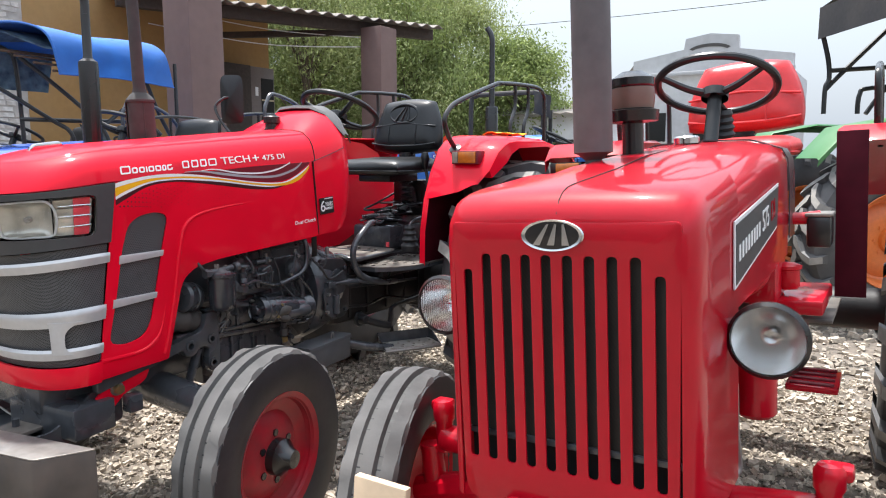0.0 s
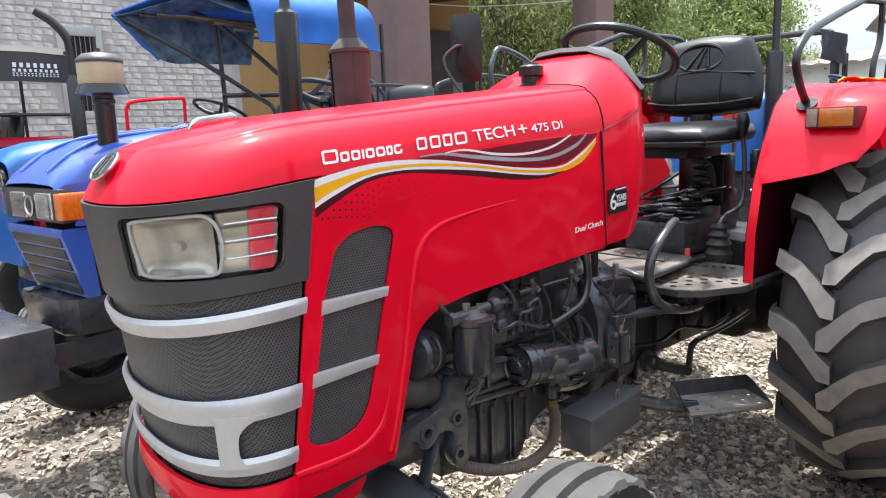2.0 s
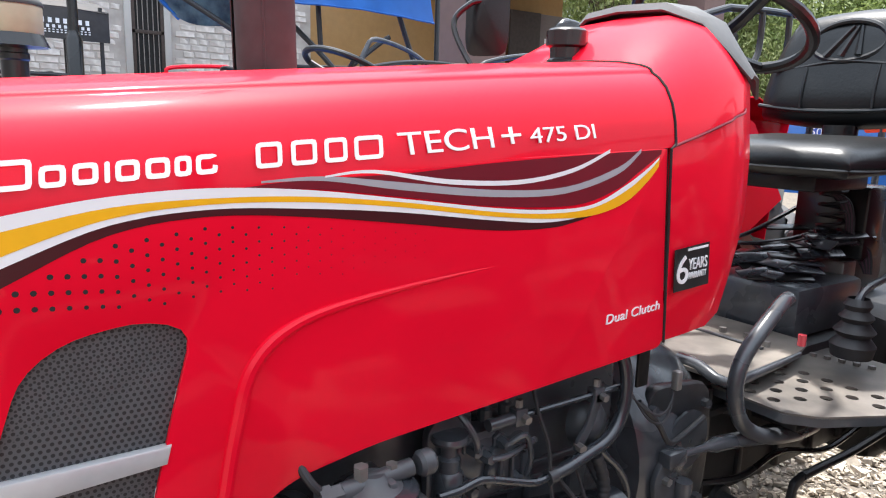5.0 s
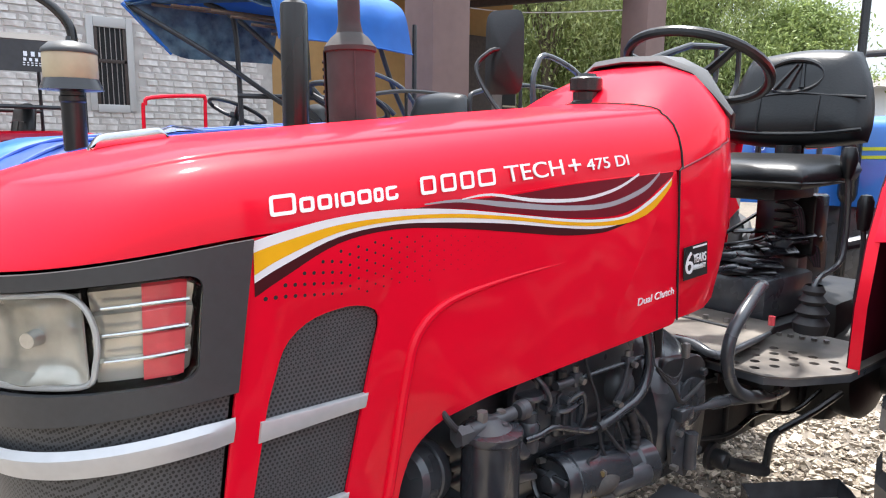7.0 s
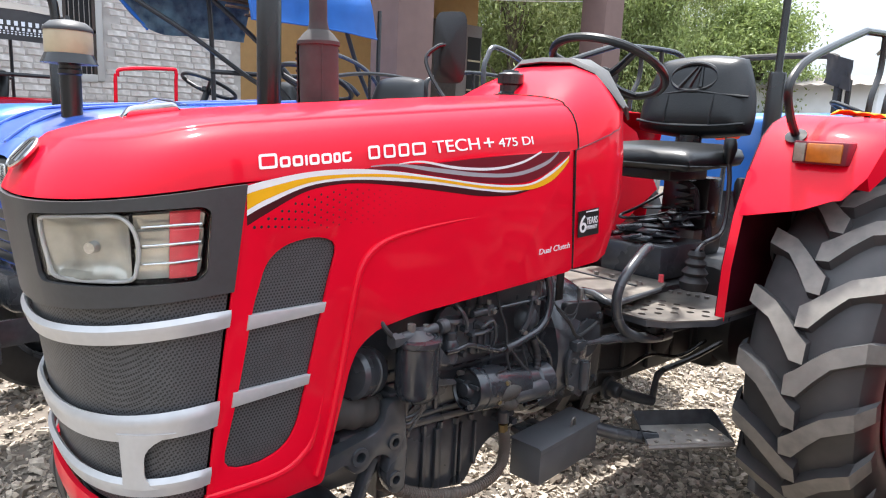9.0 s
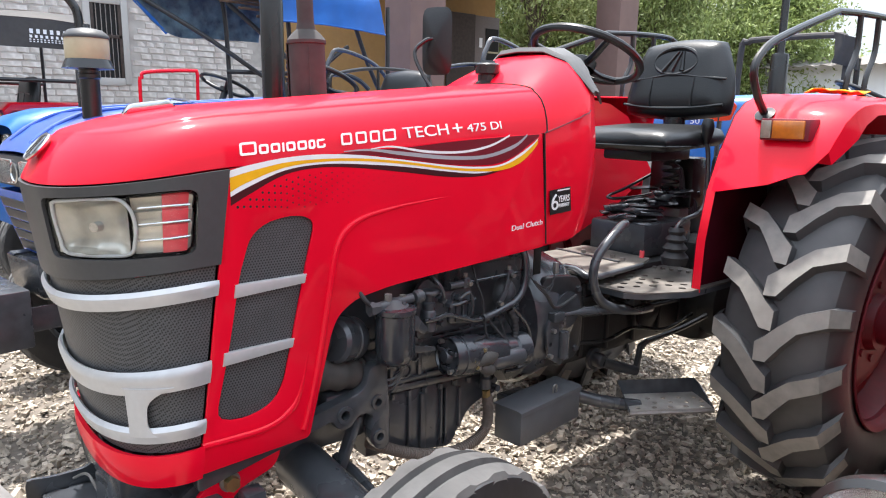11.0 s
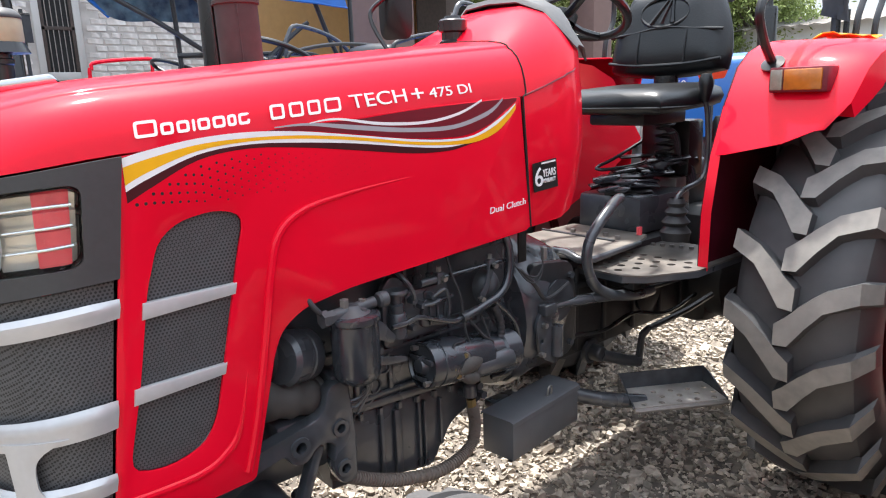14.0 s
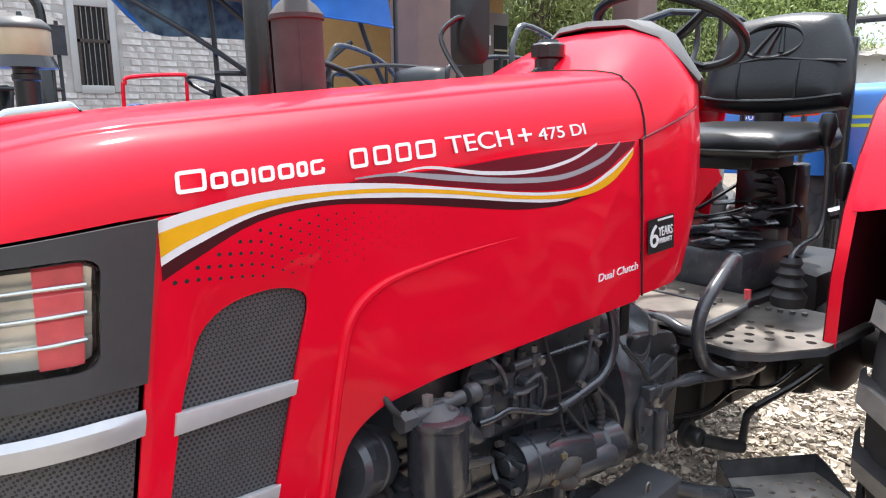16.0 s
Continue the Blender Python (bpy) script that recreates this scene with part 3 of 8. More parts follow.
for (f, g0), g1 in zip(RISE, FRONT):
    row = []
    for p, hl in outline:
        w = max(0.0, min(1.0, (-0.27 - p.y) / 0.20))
        g = g0 + (g1 - g0) * w * w * (3 - 2 * w)
        c = Vector((0, max(p.y, -0.17 + 0.02 * (p.x / 0.275)), 0)) if p.y > -0.21 else Vector((0, -0.20, 0))
        q = p.lerp(c, f)
        zt = hood_top(q.y)
        row.append(Vector((q.x, q.y, hl + (zt - hl) * g)))
    rows.append(row)
hood_rear = [row[0].copy() for row in rows]
hood = part("hood", shell(grid(rows), 0.004), RED, hero, smooth=50)
part("hood_ornament", plate(fillet([(-0.330, 1.334), (-0.316, 1.357), (-0.230, 1.369), (-0.216, 1.350)], [0.002, 0.010, 0.008, 0.002], 3), thick=0.022, to=lambda u, v, w: (-0.011 + w, u, v), bevel=0.004), CHROME, hero, "small chrome ornament on the hood")
LAMP_A, LAMP_B = 17, 83


def lamp_corner(d, w=4.0, h=0.016):
    """The bezel's rounded corners."""
    e = min(abs(d) - LAMP_A, LAMP_B - abs(d))
    return h * (1 - math.sqrt(max(0, 1 - (1 - max(0, e) / w) ** 2))) if e < w else 0.0


def sag(d, k):
    """How far trim dips towards the middle of the nose."""
    return k * (1 - abs(d) / 90)


def LAMP_LO(d):
    return 1.073 - 0.011 * (1 - abs(d) / 83) + lamp_corner(d)


def LAMP_HI(d):
    return 1.199 - 0.024 * (1 - abs(d) / 80) - lamp_corner(d)


half_a = [0, 6, 12] + [17, 17.4, 18.2, 19.4, 21] + [21 + 3 * k for k in range(1, 19)] + [79, 80.6, 81.8, 82.6, 83] + [85, 87.5, 90]
angles = [-a for a in half_a[:0:-1]] + half_a
cb = bmesh.new()
V = []
for d in angles:
    lo, hi, top, foot_z = LAMP_LO(d), LAMP_HI(d), hoodline(d) - 0.004, 1.047 - sag(d, 0.033)
    V.append([cb.verts.new(nose(d, z, 0)) for z in (foot_z, foot_z + 0.006, (foot_z + lo) / 2 + 0.003, lo, lo * 0.75 + hi * 0.25, lo * 0.5 + hi * 0.5, lo * 0.25 + hi * 0.75, hi, (hi + top) / 2, top)])
for i in range(len(angles) - 1):
    mid = abs(angles[i] + angles[i + 1]) / 2
    for j in range(9):
        if not (3 <= j < 7 and LAMP_A < mid < LAMP_B):
            cb.faces.new((V[i][j], V[i + 1][j], V[i + 1][j + 1], V[i][j + 1]))
shell(cb, -0.008)
part("nose_cowl", cb, PLASTIC, hero, "matt black plastic nose cowl", smooth=50)
part("grille_screen", nose_patch(-89.5, 89.5, lambda d: 0.672 - sag(d, 0.012), lambda d: 1.043 - sag(d, 0.033), -0.008, 0.003, 60, 10), SCREEN, hero, "black perforated grille screen")
lift = lambda v: 0.001 + 0.006 * min(1, 0.35 + v) * (1 if v < 0.75 else (1 - v) * 4)
part("grille_bar", nose_patch(-90, 90, lambda d: 0.985 - sag(d, 0.033), lambda d: 1.013 - sag(d, 0.033), 0, 0.006, 60, 8, None, lift), SILVER, hero, "silver painted grille bar")
part("grille_bar", nose_patch(-90, 90, lambda d: 0.806 - sag(d, 0.022), lambda d: 0.850 - sag(d, 0.022), 0, 0.006, 60, 8, None, lift), SILVER, hero, "silver painted grille bar")
part("grille_bar", nose_patch(-90, 90, lambda d: 0.700 - sag(d, 0.014), lambda d: 0.728 - sag(d, 0.014), 0, 0.006, 60, 8, None, lift), SILVER, hero, "silver painted grille bar")
for s in (1, -1):
    post = []
    for j in range(13):
        v = j / 12
        wide = 5.0 + 15.0 * max(0, (v - 0.40) / 0.60) ** 3.2 + 7.0 * max(0, (0.35 - v) / 0.35) ** 3
        slim = 5.6 + 1.5 * abs(2 * v - 1) ** 8
        post.append([nose(s * (54.7 + (wide if q > 0 else slim) * q), 0.710 + 0.102 * v, 0.0085 - 0.002 * abs(q) ** 3) for q in (-1, -0.8, -0.3, 0.3, 0.8, 1)])
    b = shell(grid(post), -0.006 * s)
    part("grille_post", b, SILVER, hero, "silver painted grille post")
part("lower_cowl", nose_patch(-90, 90, lambda d: 0.606 - sag(d, 0.012), lambda d: 0.670 - sag(d, 0.012), 0.002, 0.01, 60, 6, None, lambda v: 0.004 * math.sin(math.pi * v)), RED, hero)
for d in (-38, -12, 12, 38):
    p = nose(d, 0.638, 0.006)
    part("cowl_screw", rod(p, nose(d, 0.638, 0.012), 0.007, 0.006, 10), RED_DARK, hero)
# headlamps let into the cowl: a dark tray, two silvered chambers, ribs, a red insert and the clear lens
def lamp_sheet(d0, d1, off, n=28, rows=10, inset=0.004):
    pts = []
    for j in range(rows + 1):
        v = j / rows
        pts.append([nose(d, (LAMP_LO(d) + inset) * (1 - v) + (LAMP_HI(d) - inset) * v, off((d - d0) / (d1 - d0), v)) for d in (d0 + (d1 - d0) * i / n for i in range(n + 1))])
    return shell(grid(pts), 0.002)


for s in (1, -1):
    lamp = part("headlamp", lamp_sheet(s * LAMP_A, s * LAMP_B, lambda u, v: -0.030, inset=-0.004), BLACK, hero, "silvered headlamp behind a clear lens")
    for d in (LAMP_A, LAMP_B):
        part("lamp_wall", shell(grid([[nose(s * d, LAMP_LO(d) * (1 - k / 4) + LAMP_HI(d) * k / 4, o) for k in range(5)] for o in (-0.032, -0.001)]), 0.002), BLACK, lamp)
    for f in (LAMP_LO, LAMP_HI):
        part("lamp_wall", shell(grid([[nose(s * (LAMP_A + (LAMP_B - LAMP_A) * i / 24), f(LAMP_A + (LAMP_B - LAMP_A) * i / 24), o) for i in range(25)] for o in (-0.032, -0.001)]), 0.002), BLACK, lamp)
    part("lamp_bowl", lamp_sheet(s * (LAMP_A + 2.5), s * 58.5, lambda u, v: -0.004 - 0.024 * (1 - (2 * u - 1) ** 4) * (1 - (2 * v - 1) ** 6) - 0.003 * math.sin(9 * u), inset=0.008), REFLECTOR, lamp, "silvered lamp bowl")
    part("lamp_steps", lamp_sheet(s * 59.5, s * (LAMP_B - 1), lambda u, v: -0.018 + 0.008 * ((v * 4) % 1), rows=32, inset=0.006), REFLECTOR, lamp, "stepped silver chamber")
    for k in range(3):
        zz = 0.25 * (k + 1)
        rib = [nose(s * d, LAMP_LO(d) * (1 - zz) + LAMP_HI(d) * zz + 0.002, -0.006) for d in (62.5, 67, 74, 81)]
        part("lamp_rib", tube(rib, lambda t: 0.0020 + 0.0012 * t, 8), CHROME, lamp)
    ring = [(58.0, 0.07), (60.4, 0.25), (61.2, 0.45), (60.6, 0.65), (58.6, 0.82), (54.5, 0.93), (46, 0.945), (34, 0.945), (24, 0.93), (21, 0.86), (20.6, 0.6), (21.5, 0.3), (23.5, 0.10), (32, 0.06), (46, 0.055)]
    part("bowl_frame", tube([nose(s * d, LAMP_LO(d) * (1 - v) + LAMP_HI(d) * v, -0.003) for d, v in ring], 0.0036, 8, closed=True, n=4), SILVER, lamp, "pale frame round the lamp bowl")
    part("side_lens", lamp_sheet(s * 71.5, s * 80.5, lambda u, v: -0.009 + 0.003 * ((v * 4) % 1), 6, 32, 0.006), RED_LENS, lamp, "red side lens")
    part("bulb", rod(nose(s * 42, 1.128, -0.028), nose(s * 42, 1.128, -0.008), 0.011, 0.009, 14), CHROME, lamp)
    gl = part("lamp_glass", lamp_sheet(s * LAMP_A, s * LAMP_B, lambda u, v: 0.002 + 0.004 * math.sin(math.pi * v) * (1 - (2 * u - 1) ** 8), inset=-0.001), LENS, lamp, "clear headlamp lens")
    gl.visible_shadow = False


def emblem(parent, m, w=0.06, h=0.036):
    """A chrome oval with three plain blades."""
    e = part("badge", lathe([(w, 0), (w * 1.04, 0.004), (w, 0.007), (w * 0.9, 0.005), (0, 0.005)], m @ Matrix.Diagonal((1, h / w, 1, 1)), 36), CHROME, parent, "oval chrome badge with plain blades")
    part("badge_field", lathe([(w * 0.88, 0.0056), (0, 0.0066)], m @ Matrix.Diagonal((1, h / w, 1, 1)), 32), BLACK, e)
    for k, q in ((-0.5, -0.16), (-0.02, 0.1), (0.46, 0.34)):
        o = [(k * w - 0.11 * w, -h * 0.62), (k * w + 0.13 * w, -h * 0.62), (q * w + 0.10 * w, h * 0.72), (q * w + 0.03 * w, h * 0.74)]
        part("blade", plate(o, thick=0.002, to=lambda u, v, w_: m @ Vector((u, v, 0.0064 + w_))), CHROME, e)
    return e


emblem(hero, pose(0.006, -0.492, 1.268, 48, 0, 0), 0.046, 0.034)

# side panels with their screened opening and embossed crease
PANEL = [(-0.212, 1.234), (0.10, 1.262), (0.40, 1.285), (0.683, 1.297), (0.714, 0.978), (0.45, 0.960), (0.175, 0.941), (0.075, 0.922), (0.03, 0.890), (0.012, 0.850), (-0.048, 0.618), (-0.300, 0.607)]
OPENING = [(-0.262, 0.716), (-0.195, 0.703), (-0.135, 0.722), (-0.108, 0.762), (-0.09, 0.835), (-0.045, 1.03), (-0.022, 1.118), (-0.07, 1.133), (-0.135, 1.122), (-0.172, 1.095), (-0.197, 1.02), (-0.228, 0.86)]
opening = fillet(OPENING, 0.03, 3)
for s in (1, -1):
    to = (lambda u, v, w: (0.276 - w, u, v)) if s > 0 else (lambda u, v, w: (-0.276 + w, u, v))
    pan = part("side_panel", plate(fillet(PANEL, [0.004, 0, 0, 0.004, 0.02, 0.02, 0.04, 0.05, 0.05, 0.06, 0.012, 0.006], 4), [opening], 0.006, to, bevel=0.0012), RED, hero, smooth=30)
    cr = [(-0.062, 0.640), (-0.038, 0.72), (-0.008, 0.86), (0.018, 1.0), (0.04, 1.07), (0.09, 1.108), (0.18, 1.127), (0.30, 1.140), (0.44, 1.151)]
    part("panel_crease", tube([(s * 0.2745, u, v) for u, v in cr], lambda t: 0.0088 * (1 - max(0, t - 0.55) / 0.46), 10), RED, pan)
    low = [(-0.292, 0.668), (-0.16, 0.668), (-0.10, 0.690), (-0.066, 0.74), (-0.03, 0.90)]
    part("panel_crease", tube([(s * 0.2740, u, v) for u, v in low], lambda t: 0.0075 * (1 - max(0, t - 0.6) / 0.41), 10), RED, pan)
    part("panel_screen", plate(opening, thick=0.003, to=(lambda u, v, w: (0.2685 - w, u, v)) if s > 0 else (lambda u, v, w: (-0.2685 + w, u, v))), SCREEN, pan)
    for z0, y0, y1 in ((0.975, -0.212, -0.052), (0.835, -0.242, -0.085)):
        b = plate([(y0, z0 - 0.004), (y1, z0 + 0.006), (y1 + 0.005, z0 + 0.026), (y0 + 0.004, z0 + 0.024)], thick=0.012, to=(lambda u, v, w: (0.268 + w, u, v)) if s > 0 else (lambda u, v, w: (-0.268 - w, u, v)), bevel=0.003)
        part("panel_bar", b, SILVER, pan, "silver trim bar")

# dashboard cowl behind the hood
def cowl_row(y, half, low, sh, top, shrink=0.0):
    o = [(half * 0.93, low), (half, low + 0.10), (half + 0.003, 1.18), (half, 1.28), (half * 0.94, sh - 0.05), (half * 0.80, sh), (half * 0.66, sh + (top - sh) * 0.55), (half * 0.40, top - 0.006), (0, top)]
    return [Vector((x, y, z)) for x, z in o] + [Vector((-x, y, z)) for x, z in o[-2::-1]]


cowl_rows = [cowl_row(*a) for a in ((0.704, 0.275, 0.978, 1.408, 1.441), (0.74, 0.276, 0.978, 1.422, 1.468), (0.80, 0.276, 0.982, 1.440, 1.503), (0.86, 0.270, 0.985, 1.452, 1.530), (0.91, 0.258, 1.0, 1.460, 1.542), (0.96, 0.238, 1.05, 1.455, 1.536), (0.995, 0.21, 1.10, 1.43, 1.51))]
for p in cowl_rows[0]:
    p.y = 0.693 + (0.03 * (1.297 - p.z) / 0.319 if p.z < 1.297 else 0.016 * min(1, (p.z - 1.297) / 0.03))
for i, f in ((4, 4), (5, 5), (6, 9), (7, 12), (8, 14)):
    for j, sx in ((i, 1), (16 - i, -1)):
        cowl_rows[0][j] = Vector((sx * hood_rear[f].x, 0.706, hood_rear[f].z))
cowl = part("dash_cowl", shell(grid(cowl_rows), 0.005), RED, hero, smooth=50)
seam = [Vector((0.2765, 0.716, 0.985)), Vector((0.2775, 0.703, 1.14)), Vector((0.2775, 0.690, 1.297)), Vector((0.278, 0.699, 1.303))] + [Vector((p.x + 0.0005, 0.703, p.z + 0.001)) for p in hood_rear[1:]]
# Dark tube stands in for the shaded gap between hood and cowl.
part("seal_strip", tube(seam, 0.0022, 6, n=1), DARK, cowl, "thin dark line standing for the shaded panel gap")


def cowl_x(y, z):
    """The cowl's half width at a length and height."""
    for A, B in zip(cowl_rows, cowl_rows[1:]):
        if A[3].y <= y <= B[3].y:
            xs = []
            for R_ in (A, B):
                for p, q in zip(R_[:8], R_[1:9]):
                    if p.z <= z <= q.z:
                        xs.append(p.x + (q.x - p.x) * (z - p.z) / (q.z - p.z))
                        break
            return sum(xs) / len(xs)
    return 0.27


part("cowl_seam", tube([(cowl_x(0.70 + 0.025 * k, 1.300 + 0.007 * k) + 0.0035, 0.70 + 0.025 * k, 1.300 + 0.007 * k) for k in range(10)], 0.0022, 6, n=1), RED_DARK, cowl)


def rim_row(y, half, sh, top):
    o = [(half * 0.97, sh - 0.045), (half * 0.82, sh + 0.004), (half * 0.66, sh + (top - sh) * 0.6), (half * 0.38, top - 0.004), (0, top)]
    return [Vector((x, y, z)) for x, z in o] + [Vector((-x, y, z)) for x, z in o[-2::-1]]


DASH = material("grey_dash_plastic", (0.085, 0.09, 0.095), 0.65, grain=0.15, scale=60, dust=0.1)
rim_rows = [rim_row(*a) for a in ((0.925, 0.253, 1.458, 1.541), (0.933, 0.253, 1.466, 1.554), (0.985, 0.232, 1.462, 1.558), (1.03, 0.205, 1.43, 1.535))]
for row, k in zip(rim_rows, (0.075, 0.075, 0.02, 0.0)):
    for p in row:
        p.y -= k * (1 - (abs(p.x) / 0.24) ** 2)
part("dash_rim", shell(grid(rim_rows), 0.006), DASH, hero, "grey plastic dashboard rim", smooth=50)
part("dash_body", box((0, 0.85, 1.20), (0.26, 0.16, 0.44), 0.04), PLASTIC, hero)
part("fuel_cap", lathe([(0.036, -0.05), (0.036, 0.004), (0.030, 0.008), (0.030, 0.026), (0.036, 0.030), (0.036, 0.056), (0.033, 0.060), (0.024, 0.062), (0.022, 0.068), (0, 0.069)], pose(-0.004, 0.728, 1.438), 24, ripple=lambda i, j: 0.0016 * (j % 2) if i in (4, 5) else 0), BLACK, cowl)
part("filler_boss", lathe([(0.046, -0.04), (0.044, -0.012), (0.036, -0.010)], pose(-0.004, 0.728, 1.450), 28), BLACK, cowl)
steering_wheel(hero, (-0.02, 1.205, 1.552), 25)
seat(hero, 1.555, 1.265)
mirror = part("mirror", shell(grid([[(-0.42 + 0.058 * math.copysign(abs(math.cos(a)) ** 0.35, math.cos(a)) * k, 0.86 + 0.018 * (1 - k * k), 1.60 + 0.118 * math.copysign(abs(math.sin(a)) ** 0.35, math.sin(a)) * k) for a in (2 * math.pi * i / 28 for i in range(28))] for k in (1.0, 0.9, 0.6, 0.2, 0.01)], closed=True), 0.006), VINYL, hero, "black plastic rear-view mirror")
mirror.matrix_local = pose(-0.42, 0.86, 1.60, 0, 0, 28) @ Matrix.Diagonal((1, -1, 1, 1)) @ pose(0.42, -0.86, -1.60)
part("mirror_arm", tube([(-0.30, 0.84, 1.36), (-0.38, 0.80, 1.44), (-0.46, 0.79, 1.55), (-0.44, 0.82, 1.60), (-0.42, 0.85, 1.61)], 0.007), BLACK, hero)

# exhaust on the far side of the hood
MUFF = material("brown_painted_muffler", (0.036, 0.033, 0.033), 0.75, second=(0.022, 0.020, 0.020), scale=25, dust=0.04, bump=0.12, stain=6)
MM = pose(-0.222, 0.278, 0, 1.2, -1.0, 0)
muff = part("muffler", lathe([(0.022, 1.10), (0.024, 1.24), (0.050, 1.26), (0.0515, 1.27), (0.0515, 1.535), (0.056, 1.537), (0.056, 1.546), (0.040, 1.566), (0.029, 1.575), (0.025, 1.59), (0.0235, 1.60), (0.0235, 2.30)], MM, 32), MUFF, hero, "brown rusty muffler with a straight pipe")
part("muffler_seam", rod(MM @ Vector((0.0475, -0.020, 1.27)), MM @ Vector((0.0475, -0.020, 1.535)), 0.0022, None, 6), MUFF, muff)
sh_ = [[MM @ Vector((0.058 * math.cos(a), 0.058 * math.sin(a), z)) for a in (radians(d) for d in range(195, 251, 8))] for z in (1.27, 1.36, 1.45, 1.54)]
shield = part("heat_shield", shell(grid(sh_), 0.002), MUFF, muff, "perforated heat shield strip")
for k in range(16):
    for d in (212, 228):
        a = radians(d)
        part("shield_hole", rod(MM @ Vector((0.0575 * math.cos(a), 0.0575 * math.sin(a), 1.285 + 0.0155 * k)), MM @ Vector((0.0615 * math.cos(a), 0.0615 * math.sin(a), 1.285 + 0.0155 * k)), 0.0036, None, 8), DARK, shield)

# fenders
IN = [(1.305, 0.78), (1.31, 0.95), (1.345, 1.112), (1.405, 1.245), (1.475, 1.355), (1.535, 1.398), (1.62, 1.425), (2.0, 1.432), (2.35, 1.38), (2.55, 1.20), (2.60, 1.0)]
for s in (1, -1):
    rows = []
    arc = [(1.360, 1.168, 1.190), (1.415, 1.265, 1.226), (1.475, 1.350, 1.268), (1.53, 1.385, 1.300), (1.58, 1.400, 1.342), (1.66, 1.408, 1.372), (2.0, 1.412, 1.385), (2.35, 1.36, 1.32), (2.55, 1.18, 1.16)]
    inn = IN[2:10] + [IN[10]]
    for k, (iy, iz) in enumerate(inn):
        oy, oz, lip = arc[k]
        rows.append([Vector((s * x, y, z)) for x, y, z in ((0.40, iy, iz), (0.44, iy - 0.002, iz + 0.004), (0.60, (iy + oy) / 2, (iz + oz) / 2 + 0.010), (0.71, oy, oz + 0.004), (0.748, oy + 0.004, oz - 0.012), (0.758, oy + 0.012, lip - 0.01))])
        if k < 3:
            for c, cut in zip((2, 3, 4, 5), ((0.01, 0.045, 0.065, 0.078), (0.0, 0.012, 0.020, 0.022), (0.0, 0.004, 0.006, 0.006))[k]):
                rows[-1][c].x -= s * cut
        if k == 0:
            for c, lift in ((3, 0.012), (4, 0.030), (5, 0.042)):
                rows[-1][c] += Vector((0, 0.7 * lift, lift))
    if s < 0:
        for row, dy, dz in zip(rows[-3:], (-0.15, -0.40, -0.47), (-0.03, -0.06, -0.06)):
            for p in row:
                p.y, p.z = p.y + dy, p.z + dz
    fen = part("fender", shell(grid(rows), 0.004), RED, hero, smooth=45)
    wall_poly = IN + [(2.5, 0.85), (2.0, 0.80)] if s > 0 else IN[:7] + [(1.84, 1.40), (1.98, 1.345), (2.12, 1.175), (2.20, 1.082), (1.92, 0.925), (1.6, 0.80)]
    # The near wall takes the shade-darkened red, the far wall plain RED.
    part("fender_wall", plate(wall_poly, thick=0.004, to=(lambda u, v, w: (0.399 - w, u, v)) if s > 0 else (lambda u, v, w: (-0.399 + w, u, v))), FENDER_SHADE if s > 0 else RED, fen)
    part("fender_flange", shell(grid([[(s * 0.399, y, z), (s * 0.425, y + 0.006, z)] for y, z in IN[:4]]), 0.004), RED, fen)
    rx = 0.595
    rf = part("indicator", box((s * (rx + 0.006), 1.432, 1.315), (0.150, 0.07, 0.066), 0.005, bm=None), RED_DARK, hero, "dark red fender indicator housing")
    part("clear_lens", box((s * (rx - 0.048), 1.396, 1.315), (0.032, 0.010, 0.054), 0.003), DUSTY_LENS, rf)
    part("amber_lens", box((s * (rx + 0.020), 1.396, 1.315), (0.096, 0.012, 0.054), 0.003), AMBER, rf, "amber indicator lens")
    base = (s * 0.50, 1.475, 1.358)
    rail = part("guard_rail", tube([base, (s * 0.50, 1.41, 1.42), (s * 0.50, 1.375, 1.49), (s * 0.50, 1.41, 1.545), (s * 0.50, 1.52, 1.60), (s * 0.50, 1.88, 1.708), (s * 0.50, 1.96, 1.722), (s * 0.50, 2.2, 1.735), (s * 0.50, 2.42, 1.735), (s * 0.50, 2.50, 1.70), (s * 0.5, 2.52, 1.62), (s * 0.50, 2.52, 1.25)], 0.0125, 10, n=5), BLACK, hero, "black bent tube guard rail")
    for yy in (2.12, 2.29):
        part("rail_post", tube([(s * 0.50, yy, 1.73), (s * 0.50, yy, 1.60), (s * 0.50, yy - 0.05, 1.51), (s * 0.50, yy - 0.06, 1.42)], 0.011), BLACK, rail)
    part("rail_foot", lathe([(0.032, 0), (0.032, 0.006), (0.012, 0.012)], pose(*base, 40, 0, 0), 20), BLACK, rail)
for s in (1, -1):
    rear_wheel(hero, s * 0.655, 1.94, 0.645, s, RED_DARK)
    front_wheel(hero, s * 0.69, 0.0, 0.352, s, RIM_RED, steer=11, hubmat=BLACK)

# engine, gearbox and frame
eng = part("engine_block", box((0, 0.42, 0.80), (0.32, 0.66, 0.40), 0.02), GREY, hero, "dark grey painted engine block")
part("radiator", box((0, -0.20, 0.93), (0.42, 0.10, 0.50), 0.01), DARK, hero)
part("cylinder_head", box((0, 0.42, 1.02), (0.22, 0.62, 0.14), 0.02), GREY, eng)
bell = part("bell_housing", lathe([(0.10, 0.0), (0.22, 0.02), (0.235, 0.05), (0.225, 0.12), (0.20, 0.22), (0.16, 0.30)], pose(0, 0.74, 0.70, -90, 0, 0), 32), GREY, eng)
